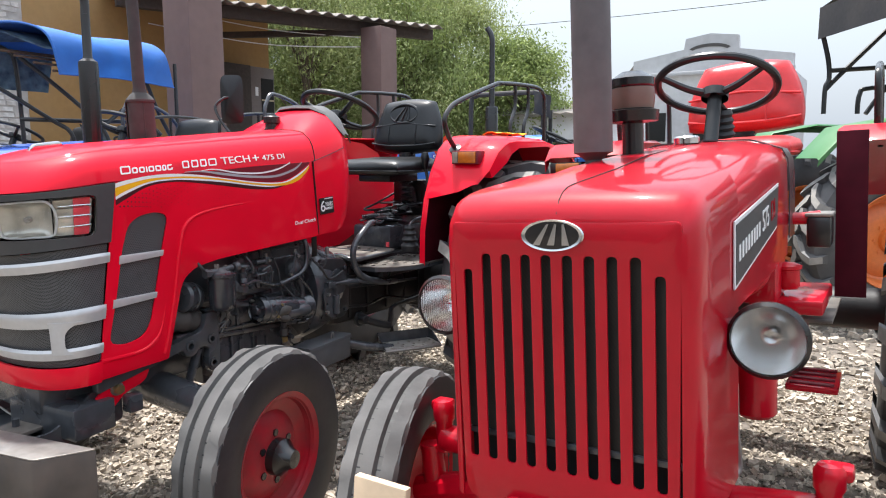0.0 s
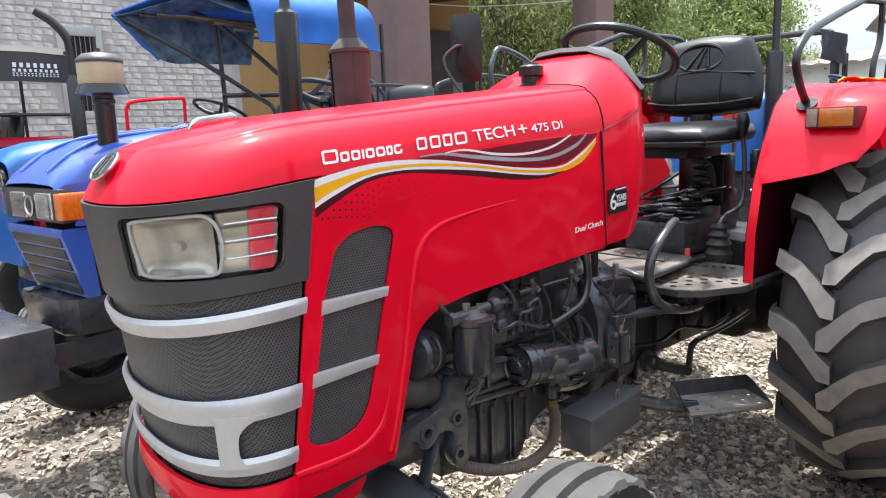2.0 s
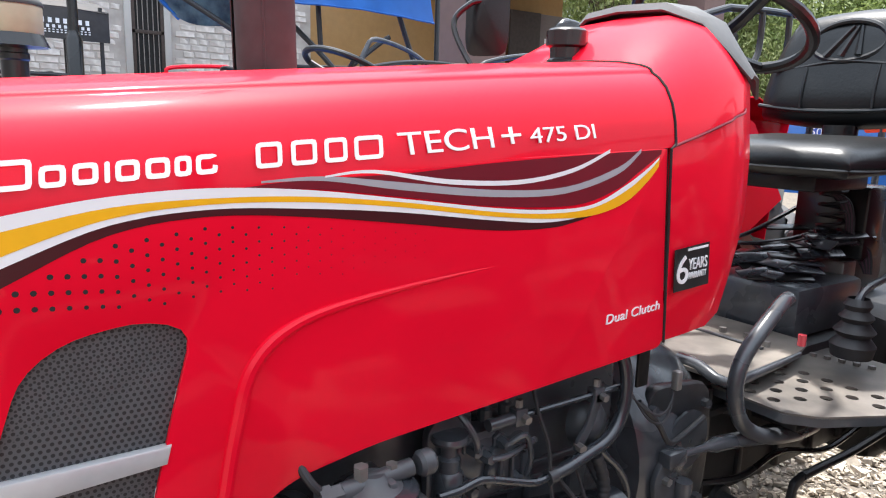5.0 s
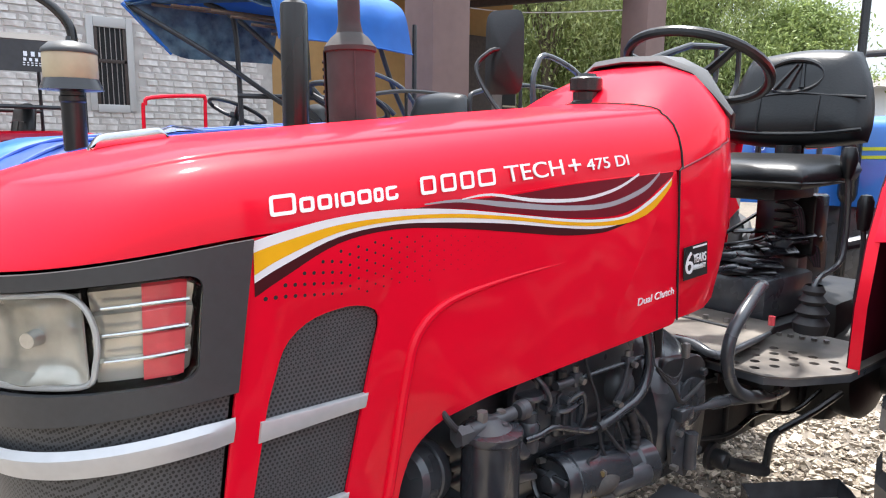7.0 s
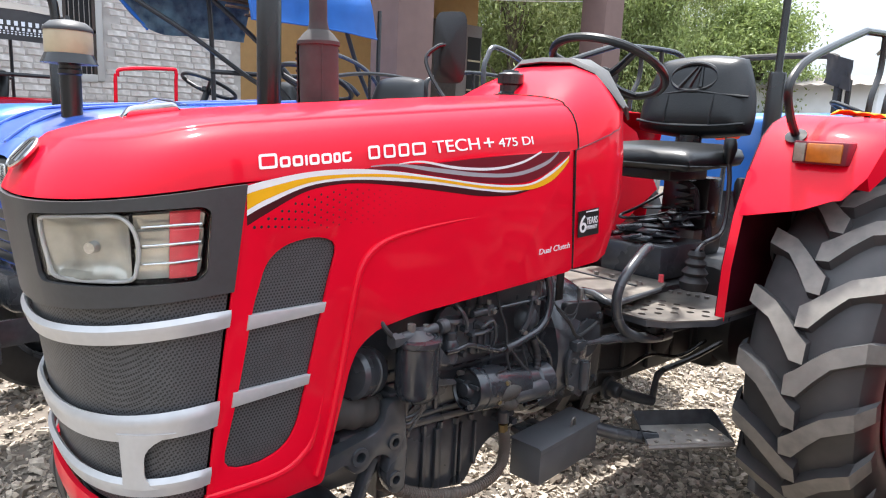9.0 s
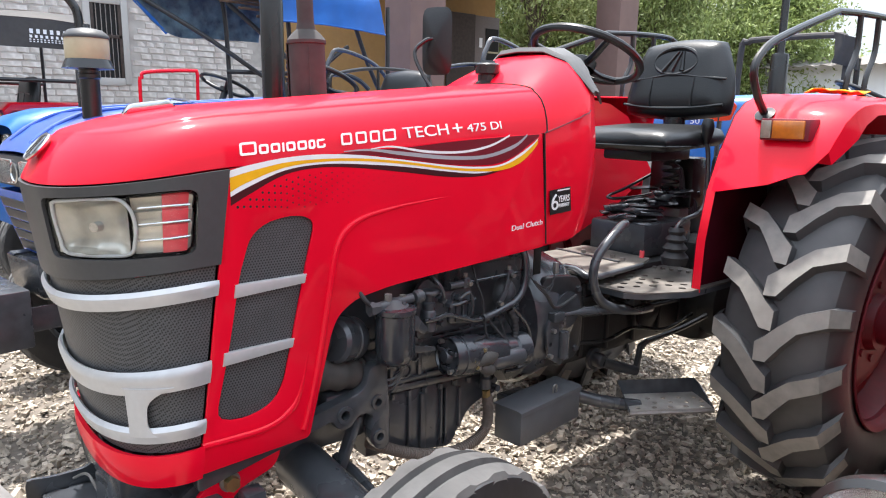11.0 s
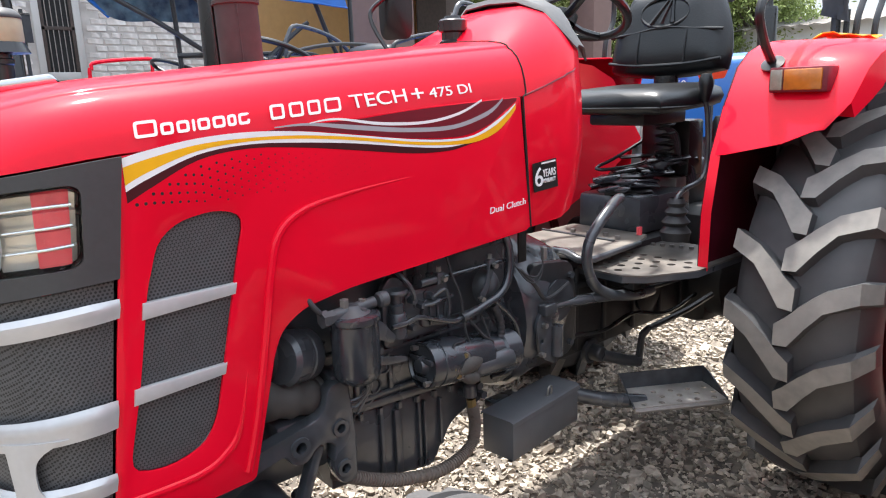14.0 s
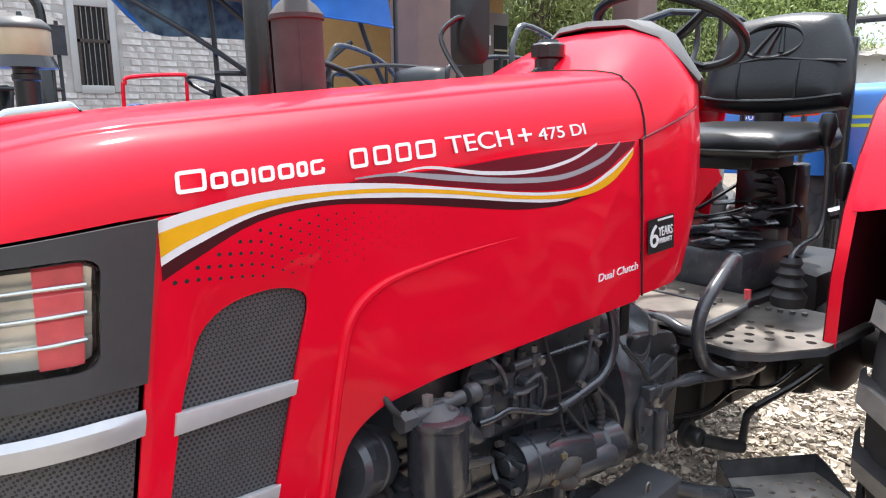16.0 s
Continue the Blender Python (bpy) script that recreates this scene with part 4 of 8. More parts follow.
gbx = part("gearbox", box((0, 1.35, 0.66), (0.28, 0.80, 0.32), 0.04), DARK_IRON, hero, "very dark cast gearbox casing")
for yy in (1.06, 1.20, 1.36, 1.52, 1.66):
    part("casing_rib", box((0.142, yy, 0.66), (0.016, 0.018, 0.26), 0.004), DARK_IRON, gbx)
part("casing_joint", box((0.0, 1.36, 0.735), (0.315, 0.74, 0.016), 0.004), DARK_IRON, gbx)
for k in range(9):
    part("casing_bolt", rod((0.152, 1.04 + 0.08 * k, 0.75), (0.152, 1.04 + 0.08 * k, 0.722), 0.009, None, 6), GREY_DIRTY, gbx)
part("side_lid", lathe([(0.072, 0.0), (0.072, 0.014), (0.060, 0.018), (0.030, 0.020), (0, 0.020)], pose(0.138, 1.44, 0.64, 0, 90, 0), 24), DARK_IRON, gbx)
part("casing_pipe", tube([(0.17, 1.00, 0.60), (0.19, 1.14, 0.585), (0.185, 1.30, 0.60), (0.20, 1.48, 0.565), (0.20, 1.66, 0.59)], 0.007, 8), BLACK, gbx)
part("gearbox_cover", box((-0.02, 1.60, 0.885), (0.26, 0.32, 0.13), 0.018), GREY, hero)
part("rear_axle", rod((-0.55, 1.94, 0.645), (0.55, 1.94, 0.645), 0.10, None, 24), DARK_IRON, hero)
axh = part("axle_housing", box((0, 1.95, 0.66), (0.42, 0.46, 0.42), 0.05), DARK_IRON, hero)
for q in (1, -1):
    part("brake_housing", lathe([(0.0, 0.10), (0.06, 0.098), (0.13, 0.085), (0.150, 0.07), (0.155, 0.05), (0.155, 0.0)], pose(q * 0.20, 1.84, 0.63, 0, 90 * q, 0), 30), DARK_IRON, axh, "round dark brake housing")
part("front_axle", tube([(-0.58, 0.0, 0.40), (-0.3, 0.0, 0.46), (0, 0, 0.48), (0.3, 0.0, 0.46), (0.58, 0.0, 0.40)], 0.05, 12), GREY, hero)
part("front_frame", box((0, -0.12, 0.56), (0.30, 0.62, 0.12), 0.02), GREY, hero)

# ---- its decals and writing ----


def band(name, rows, mat, label="", x=0.2768):
    """A painted stripe on the side: rows of (y, upper z, lower z)."""
    up = spline([(x, y, a) for y, a, b in rows], 5)
    dn = spline([(x, y, b) for y, a, b in rows], 5)
    return part(name, grid([up, dn]), mat, hero, label, smooth=0)


ST = [(-0.210, 1.231, 1.217, 1.189, 1.179, 1.161), (-0.172, 1.240, 1.227, 1.207, 1.197, 1.181), (-0.091, 1.253, 1.243, 1.233, 1.227, 1.218), (-0.001, 1.258, 1.248, 1.242, 1.237, 1.230), (0.101, 1.253, 1.246, 1.240, 1.233, 1.224), (0.218, 1.239, 1.235, 1.229, 1.223, 1.210), (0.353, 1.222, 1.217, 1.211, 1.206, 1.193), (0.450, 1.215, 1.210, 1.203, 1.198, 1.190)]
band("stripe", [(y, a, e) for y, a, b, c, d, e in ST] + [(0.50, 1.212, 1.196), (0.54, 1.216, 1.205)], MAROON_DARK, "dark maroon stripe edge")
band("stripe", [(y, a, d) for y, a, b, c, d, e in ST] + [(0.53, 1.219, 1.206), (0.597, 1.245, 1.226), (0.640, 1.268, 1.254), (0.664, 1.284, 1.278)], WHITE, "white wave stripe", 0.2773)
band("stripe", [(y, b, c) for y, a, b, c, d, e in ST] + [(0.53, 1.214, 1.203), (0.596, 1.236, 1.219), (0.640, 1.262, 1.247), (0.664, 1.281, 1.270)], YELLOW, "yellow wave stripe", 0.2778)
band("stripe", [(0.02, 1.256, 1.252), (0.101, 1.264, 1.254), (0.218, 1.268, 1.241), (0.353, 1.279, 1.224), (0.493, 1.287, 1.219), (0.575, 1.291, 1.238), (0.62, 1.293, 1.262), (0.668, 1.295, 1.289)], MAROON, "maroon wave field", 0.2770)
band("stripe", [(0.05, 1.2635, 1.2615), (0.12, 1.267, 1.262), (0.217, 1.258, 1.249), (0.352, 1.245, 1.236), (0.474, 1.245, 1.236), (0.575, 1.270, 1.260), (0.622, 1.297, 1.291)], GREY_DECAL, "grey wave stripe", 0.2774)
band("stripe", [(0.12, 1.2675, 1.2655), (0.18, 1.273, 1.269), (0.282, 1.260, 1.254), (0.395, 1.257, 1.251), (0.488, 1.271, 1.265), (0.556, 1.296, 1.291)], WHITE, "thin white wave stripe", 0.2776)
dots = bmesh.new()
for k in range(34):
    y = -0.196 + 0.0135 * k
    edge = next((e0 + (e1 - e0) * (y - y0) / (y1 - y0) for (y0, *_, e0), (y1, *_, e1) in zip(ST, ST[1:]) if y0 <= y <= y1), 1.19)
    for r in range(6):
        z = edge - 0.011 - 0.0145 * r - 0.0072 * (k % 2)
        floor_z = 1.147 + 0.10 * max(0, y - 0.04) - 0.03 * max(0, -0.14 - y)
        if z > floor_z and r < 6 - 0.16 * k + 1.2:
            bmesh.ops.create_circle(dots, cap_ends=True, segments=8, radius=max(0.0006, 0.0030 * (1 - (k / 33) ** 1.1) * (1 - 0.05 * r)), matrix=Matrix.Translation((0.2767, y, z)) @ pose(0, 0, 0, 0, 90, 0))
part("dot_pattern", dots, DARK, hero, "fading dark dot pattern", smooth=0, kind="stuff")
# the maker's and model names are plain upright bars of their size and colour
SLOPE = 4.0


def hood_mark(y, z):
    """A frame on the hood's flank: x along the writing, y up, z out."""
    return pose(0.2745, y, z) @ SIDE @ pose(0, 0, 0, -15, 0, 0) @ pose(0, 0, 0, 0, 0, SLOPE)


def name_bars(spec, y0, z0, t=0.0048):
    """Plain rounded frames of a size and stroke, one for each sign."""
    m = hood_mark(y0, z0)
    for u, w, h in spec:
        shape = fillet([(u, 0), (u, h), (u + w, h), (u + w, 0)], t, 2)
        hole = [fillet([(u + t, t), (u + w - t, t), (u + w - t, h - t), (u + t, h - t)], t * 0.4, 2)] if w > 3 * t else []
        part("name_bar", plate(shape, hole, 0.0012, lambda p, q, r: m @ Vector((p + q * 0.14, q, r))), WHITE, hero, smooth=0)


H_ = 0.0265
name_bars([(0.000, 0.036, H_), (0.041, 0.021, H_ * 0.74), (0.067, 0.021, H_ * 0.74), (0.093, 0.0045, H_ * 0.74), (0.102, 0.021, H_ * 0.74), (0.128, 0.022, H_ * 0.74), (0.154, 0.016, H_ * 0.74), (0.174, 0.021, H_ * 0.74)], -0.186, 1.2585)
name_bars([(0.0, 0.028, H_), (0.038, 0.029, H_), (0.076, 0.027, H_), (0.112, 0.036, H_)], 0.046, 1.2755)
letters("TECH", 0.038, WHITE, hero, hood_mark(0.214, 1.2885), "white capital letters", name="lettering", width=0.138)
letters("+", 0.046, WHITE, hero, hood_mark(0.362, 1.2960), "white plus sign", name="lettering", width=0.032)
letters("475 DI", 0.029, WHITE, hero, hood_mark(0.411, 1.3030), "white model number", name="lettering", width=0.120)
letters("Dual Clutch", 0.021, WHITE, hero, pose(0.2768, 0.574, 1.035) @ SIDE @ pose(0, 0, 0, 0, 0, 4), "small white slanted words", name="lettering", shear=0.15, width=0.122)
stk = part("sticker", plate([(0.722, 1.068), (0.812, 1.074), (0.804, 1.146), (0.716, 1.138)], thick=0.0008, to=lambda u, v, w: (0.2812 + w, u, v)), BLACK, cowl, "black warranty sticker with white words")
STK = pose(0.2828, 0.725, 1.075) @ SIDE @ pose(0, 0, 0, 0, 0, 3)
letters("6", 0.066, WHITE, stk, STK @ pose(-0.001, 0.006, 0), name="lettering", width=0.028)
letters("YEARS", 0.027, WHITE, stk, STK @ pose(0.030, 0.026, 0), name="lettering", width=0.048)
letters("WARRANTY", 0.0155, WHITE, stk, STK @ pose(0.030, 0.011, 0), name="lettering", width=0.047)
part("sticker_line", plate([(0.026, 0.058), (0.078, 0.059), (0.078, 0.063), (0.026, 0.062)], thick=0.0006, to=lambda u, v, w: STK @ Vector((u, v, w))), WHITE, stk)

# ---- engine details on the near side ----
SHEEN = material("satin_engine_paint", (0.030, 0.034, 0.041), 0.24, grain=0.3, scale=30, bump=0.08, stain=6, spec=0.6, coat=0.4)
CASTING = material("lit_casting_paint", (0.060, 0.063, 0.068), 0.42, grain=0.25, scale=30, bump=0.15, stain=6)
BOOT = material("dusty_rubber_boot", (0.085, 0.078, 0.07), 0.7, grain=0.5, scale=45, bump=0.4, stain=8)


def bolt(p, q, r, mat, parent, name="bolt"):
    return part(name, rod(p, q, r, None, 6), mat, parent)


# fuel filter: bowl with a rolled rim, cast head with a union at either end
FX, FY = 0.286, 0.182
fil = part("fuel_filter", lathe([(0.0, 0.738), (0.018, 0.734), (0.036, 0.738), (0.046, 0.748), (0.0490, 0.762), (0.0490, 0.862), (0.0530, 0.865), (0.0540, 0.870), (0.0530, 0.877), (0.048, 0.879), (0.036, 0.882), (0, 0.883)], pose(FX, FY, 0.012), 32), SHEEN, eng, "dark grey fuel filter bowl with a rolled rim")
head = part("filter_head", rod((FX, FY - 0.046, 0.896), (FX, FY + 0.050, 0.904), 0.0125, 0.0115, 18), CASTING, fil, "cast filter head")
part("filter_boss", lathe([(0.047, 0.868), (0.046, 0.878), (0.036, 0.887), (0.022, 0.893), (0.014, 0.902), (0, 0.903)], pose(FX, FY - 0.004, 0.008), 24), CASTING, head)
part("filter_rib", box((FX + 0.008, FY + 0.012, 0.893), (0.034, 0.012, 0.022), 0.004), CASTING, head)
for u, r in ((-0.074, 0.0175), (-0.060, 0.0145)):
    bolt((FX, FY + u, 0.894), (FX, FY + u + 0.014, 0.8945), r, CASTING, head, "union_nut")
part("union_cap", lathe([(0.0, 0.0), (0.013, 0.001), (0.017, 0.006), (0.017, 0.020), (0.014, 0.024)], pose(FX, FY + 0.058, 0.904, -88, 0, 0), 18), CASTING, head)
bolt((FX, FY - 0.020, 0.906), (FX, FY - 0.020, 0.924), 0.0095, STEEL, head, "bleed_screw")
bolt((FX, FY + 0.022, 0.906), (FX, FY + 0.022, 0.916), 0.008, STEEL, head, "bleed_screw")
part("inlet_pipe", tube([(FX, FY - 0.066, 0.900), (FX - 0.004, FY - 0.082, 0.918), (FX - 0.02, FY - 0.094, 0.945), (FX - 0.05, FY - 0.10, 0.985)], 0.0055, 10), RUBBER, fil)
part("filter_bracket", plate(fillet([(0.222, 0.862), (0.262, 0.850), (0.300, 0.806), (0.286, 0.794), (0.250, 0.814), (0.222, 0.770)], 0.008, 2), thick=0.006, to=lambda u, v, w: (0.262 + w, u, v), bevel=0.0015), GREY, fil)
part("filter_bracket", box((0.225, 0.222, 0.82), (0.07, 0.014, 0.10), 0.003), GREY, fil)
for a, b in ((0.236, 0.848), (0.250, 0.790)):
    bolt((0.266, a, b), (0.278, a, b), 0.008, GREY, fil)
for k in range(3):
    d = 0.016 * k
    part("drain_line", tube([(0.272, 0.205 + 0.4 * d, 0.742 - 0.2 * d), (0.266, 0.216 + 0.3 * d, 0.712), (0.250, 0.20, 0.690 - d), (0.24, 0.165 + d, 0.684 - d), (0.22, 0.17 + d, 0.645 - d)], 0.0032, 6), GREY, fil)

# starter motor, leaning a little down to the rear, with its solenoid and rubber boot
SM = Matrix.Translation((0.230, 0.388, 0.702)) @ Vector((0.012, 0.288, -0.034)).to_track_quat("Z", "Y").to_matrix().to_4x4()
st = part("starter_motor", lathe([(0.030, 0.012), (0.046, 0.010), (0.050, 0.004), (0.054, 0.004), (0.056, 0.010), (0.056, 0.030), (0.0535, 0.032), (0.0535, 0.036), (0.056, 0.038), (0.056, 0.185), (0.052, 0.192), (0.046, 0.196), (0.044, 0.235), (0.050, 0.240), (0.052, 0.285), (0.0, 0.29)], SM, 36), SHEEN, eng, "satin grey starter motor body")
part("starter_cap", lathe([(0.0, -0.006), (0.016, -0.006), (0.020, 0.0), (0.024, 0.008), (0.046, 0.011)], SM, 28), GREY, st)
for k in range(3):
    a = 0.5 + k * 2.09
    part("cap_spoke", box((0.030 * math.cos(a), 0.030 * math.sin(a), 0.003), (0.036, 0.012, 0.012), 0.003, SM @ pose(0, 0, 0, 0, 0, 0)), GREY, st)
for k in range(2):
    a = 0.9 + k * 3.14
    bolt(SM @ Vector((0.045 * math.cos(a), 0.045 * math.sin(a), -0.006)), SM @ Vector((0.045 * math.cos(a), 0.045 * math.sin(a), 0.012)), 0.007, STEEL, st)
part("starter_lug", tube([SM @ Vector((0.054, -0.012, 0.07)), SM @ Vector((0.062, -0.014, 0.07)), SM @ Vector((0.064, -0.014, 0.084))], 0.003, 6), BLACK, st)
sol = part("solenoid", lathe([(0.0, -0.004), (0.016, -0.004), (0.024, 0.004), (0.027, 0.012), (0.027, 0.115), (0.024, 0.122), (0, 0.124)], Matrix.Translation((0.268, 0.515, 0.672)) @ Vector((0.006, 0.150, -0.004)).to_track_quat("Z", "Y").to_matrix().to_4x4(), 24), GREY, st)
part("solenoid_boot", tube([(0.272, 0.462, 0.676), (0.276, 0.484, 0.688), (0.278, 0.512, 0.690), (0.277, 0.540, 0.694)], lambda t: 0.013 + 0.010 * math.sin(math.pi * min(1, t * 1.15)), 14), BOOT, sol, "dusty grey rubber boot")
part("solenoid_boot", tube([(0.276, 0.476, 0.668), (0.280, 0.500, 0.655), (0.276, 0.520, 0.650)], lambda t: 0.012 + 0.005 * math.sin(3 * t), 12), BOOT, sol)
for y, z in ((0.457, 0.690), (0.492, 0.712), (0.470, 0.668)):
    bolt((0.278, y, z), (0.284, y - 0.014, z + 0.003), 0.0065, BRASS, sol, "terminal")
    part("terminal_nut", rod((0.279, y - 0.002, z), (0.281, y - 0.007, z + 0.001), 0.0095, None, 6), STEEL, sol)

# pipes and cables in front of the clutch housing
part("fuel_line", tube([(0.25, 0.300, 0.822), (0.25, 0.335, 0.822), (0.25, 0.373, 0.827), (0.25, 0.420, 0.812), (0.25, 0.473, 0.794), (0.25, 0.510, 0.794)], 0.0062, 10), SHEEN, hero, "dark steel fuel line")
part("sleeved_hose", tube([(0.25, 0.508, 0.794), (0.252, 0.545, 0.802), (0.25, 0.590, 0.812), (0.25, 0.628, 0.824), (0.248, 0.658, 0.850), (0.246, 0.672, 0.895), (0.24, 0.672, 0.940), (0.22, 0.665, 0.99)], 0.0110, 12), SHEEN, hero, "satin black sleeved hose")
part("hose_clip", rod((0.25, 0.503, 0.794), (0.251, 0.517, 0.796), 0.0125, None, 14), PLASTIC, hero)
part("return_pipe", tube([(0.24, 0.612, 0.815), (0.24, 0.640, 0.790), (0.238, 0.680, 0.752), (0.236, 0.706, 0.710), (0.236, 0.715, 0.655), (0.236, 0.700, 0.620), (0.236, 0.660, 0.606), (0.23, 0.615, 0.606)], 0.0068, 10), SHEEN, hero, "bent dark return pipe")
part("starter_cable", tube([(0.246, 0.612, 0.80), (0.248, 0.630, 0.758), (0.250, 0.632, 0.722), (0.256, 0.615, 0.692), (0.266, 0.580, 0.682), (0.272, 0.540, 0.690)], 0.0105, 10, wave=0.0007, pitch=0.010), RUBBER, hero, "taped starter cable")
part("wire", tube([(0.252, 0.505, 0.796), (0.258, 0.510, 0.752), (0.266, 0.520, 0.715), (0.275, 0.500, 0.698)], 0.0034, 6), RUBBER, hero)
part("wire", tube([(0.254, 0.512, 0.745), (0.262, 0.490, 0.742), (0.266, 0.462, 0.742), (0.272, 0.455, 0.715), (0.276, 0.470, 0.692)], 0.0034, 6), RUBBER, hero)
part("wire", tube([(0.252, 0.507, 0.79), (0.250, 0.500, 0.85), (0.240, 0.485, 0.90), (0.22, 0.48, 0.96)], 0.0034, 6), RUBBER, hero)
part("wire", tube([(0.260, 0.515, 0.72), (0.272, 0.548, 0.716), (0.270, 0.575, 0.705), (0.262, 0.580, 0.73), (0.25, 0.565, 0.79)], 0.003, 6), RUBBER, hero)
part("wire", tube([(0.244, 0.520, 0.795), (0.262, 0.560, 0.74), (0.268, 0.585, 0.715), (0.268, 0.560, 0.700)], 0.0045, 6), RUBBER, hero)

# governor rod with its two end clamps, and the lever beneath
part("governor_rod", rod((0.232, 0.405, 0.898), (0.232, 0.672, 0.902), 0.0052, None, 10), SHEEN, hero, "thin steel governor rod")
for y in (0.452, 0.616):
    c = part("rod_clamp", box((0.232, y, 0.900), (0.020, 0.024, 0.028), 0.004), GREY, hero)
    bolt((0.232, y, 0.912), (0.232, y, 0.926), 0.006, STEEL, c)
    bolt((0.24, y + 0.004, 0.900), (0.252, y + 0.004, 0.898), 0.007, STEEL, c)
part("rod_sleeve", rod((0.232, 0.395, 0.8975), (0.232, 0.440, 0.8985), 0.0095, None, 12), GREY, hero)
part("governor_lever", plate(fillet([(0.606, 0.905), (0.626, 0.905), (0.602, 0.845), (0.582, 0.815), (0.566, 0.815), (0.570, 0.832), (0.590, 0.855)], 0.006, 2), thick=0.006, to=lambda u, v, w: (0.236 + w, u, v), bevel=0.001), GREY, hero)
bolt((0.236, 0.575, 0.824), (0.254, 0.573, 0.823), 0.0075, STEEL, hero, "lever_bolt")
part("housing_dome", lathe([(0.0, 0.030), (0.018, 0.028), (0.034, 0.018), (0.043, 0.004), (0.046, -0.01)], pose(0.205, 0.628, 0.838, 0, 90, 0) @ Matrix.Diagonal((1.0, 0.85, 1, 1)), 28), CASTING, eng, "lighter grey cast dome on the clutch housing")
part("housing_fin", plate(fillet([(0.598, 0.80), (0.640, 0.795), (0.665, 0.725), (0.655, 0.715)], 0.006, 2), thick=0.008, to=lambda u, v, w: (0.218 + w, u, v), bevel=0.001), CASTING, eng)

# injection pump, priming pump, pipes and the block's flank behind the filter
pump = part("injection_pump", box((0.165, 0.415, 0.822), (0.10, 0.17, 0.12), 0.018), GREY, eng, "dark cast injection pump")
part("pump_flange", plate(fillet([(0.305, 0.76), (0.36, 0.755), (0.37, 0.90), (0.335, 0.925), (0.305, 0.90)], 0.015, 3), thick=0.016, to=lambda u, v, w: (0.195 + w, u, v), bevel=0.003), GREY, pump)
for k in range(4):
    yy = 0.345 + 0.040 * k
    part("pump_outlet", lathe([(0.012, 0.0), (0.012, 0.020), (0.008, 0.024), (0.008, 0.044), (0.010, 0.046), (0.010, 0.056), (0, 0.058)], pose(0.185, yy, 0.880), 10), GREY, pump)
    part("injector_pipe", tube([(0.185, yy, 0.934), (0.192, yy + 0.008, 0.962), (0.180, yy + 0.03 * (k - 1), 0.99), (0.13, 0.2 + 0.16 * k, 1.03)], 0.0034, 6), STEEL, pump)
part("priming_pump", lathe([(0.017, 0.0), (0.017, 0.022), (0.012, 0.026), (0.012, 0.044), (0.026, 0.047), (0.028, 0.052), (0.026, 0.058), (0, 0.060)], pose(0.222, 0.335, 0.838), 20), GREY, pump, "round priming knob")
part("pump_body", lathe([(0.022, 0.0), (0.022, 0.05), (0.018, 0.056), (0, 0.057)], pose(0.222, 0.335, 0.786), 18), GREY, pump)
for y, z in ((0.375, 0.862), (0.400, 0.845), (0.372, 0.80), (0.43, 0.86), (0.455, 0.80)):
    part("pump_union", lathe([(0.0, 0.030), (0.008, 0.029), (0.010, 0.022), (0.010, 0.010), (0.014, 0.009), (0.014, 0.0)], pose(0.210, y, z, 0, 90, 0), 6), GREY, pump)
part("pump_pipe", tube([(0.234, 0.400, 0.845), (0.244, 0.420, 0.848), (0.240, 0.450, 0.850), (0.22, 0.50, 0.845)], 0.005, 8), GREY, pump)
part("pump_pipe", tube([(0.234, 0.375, 0.862), (0.246, 0.365, 0.885), (0.240, 0.350, 0.915), (0.20, 0.33, 0.95)], 0.005, 8), GREY, pump)
part("pump_pipe", tube([(0.236, 0.43, 0.86), (0.248, 0.455, 0.875), (0.245, 0.47, 0.835), (0.235, 0.472, 0.80)], 0.0045, 8), GREY, pump)
part("pump_cover", plate(fillet([(0.40, 0.79), (0.49, 0.775), (0.485, 0.845), (0.41, 0.855)], 0.012, 3), thick=0.012, to=lambda u, v, w: (0.214 + w, u, v), bevel=0.003), GREY, pump)
for k in range(3):
    part("pump_fin", box((0.229, 0.425 + 0.022 * k, 0.815), (0.008, 0.007, 0.045), 0.002), GREY, pump)
part("side_brace", plate(fillet([(0.235, 0.770), (0.300, 0.752), (0.345, 0.742), (0.350, 0.728), (0.290, 0.735), (0.235, 0.748)], 0.006, 2), thick=0.014, to=lambda u, v, w: (0.225 + w, u, v), bevel=0.002), GREY, eng)
for k, (y, z) in enumerate(((0.25, 0.70), (0.30, 0.66), (0.33, 0.70), (0.28, 0.64))):
    part("core_plug", lathe([(0.022, 0), (0.022, 0.006), (0.017, 0.007), (0.015, 0.002), (0, 0.002)], pose(0.161, y, z, 0, 90, 0), 18), GREY, eng)
for zz in (0.635, 0.735, 0.765, 0.93, 0.955):
    part("block_rib", box((0.163, 0.42, zz), (0.014, 0.62, 0.012), 0.004), GREY, eng)
for k in range(6):
    part("block_rib", box((0.162, 0.16 + 0.095 * k, 0.70), (0.012, 0.014, 0.13), 0.004), GREY, eng)
for k in range(8):
    bolt((0.155, 0.15 + 0.075 * k, 1.0), (0.170, 0.15 + 0.075 * k, 1.0), 0.010, GREY, eng, "head_bolt")
part("manifold", tube([(0.13, 0.14, 0.985), (0.165, 0.20, 0.985), (0.172, 0.40, 0.98), (0.172, 0.62, 0.98), (0.14, 0.70, 0.985)], 0.028, 12), GREY, eng)

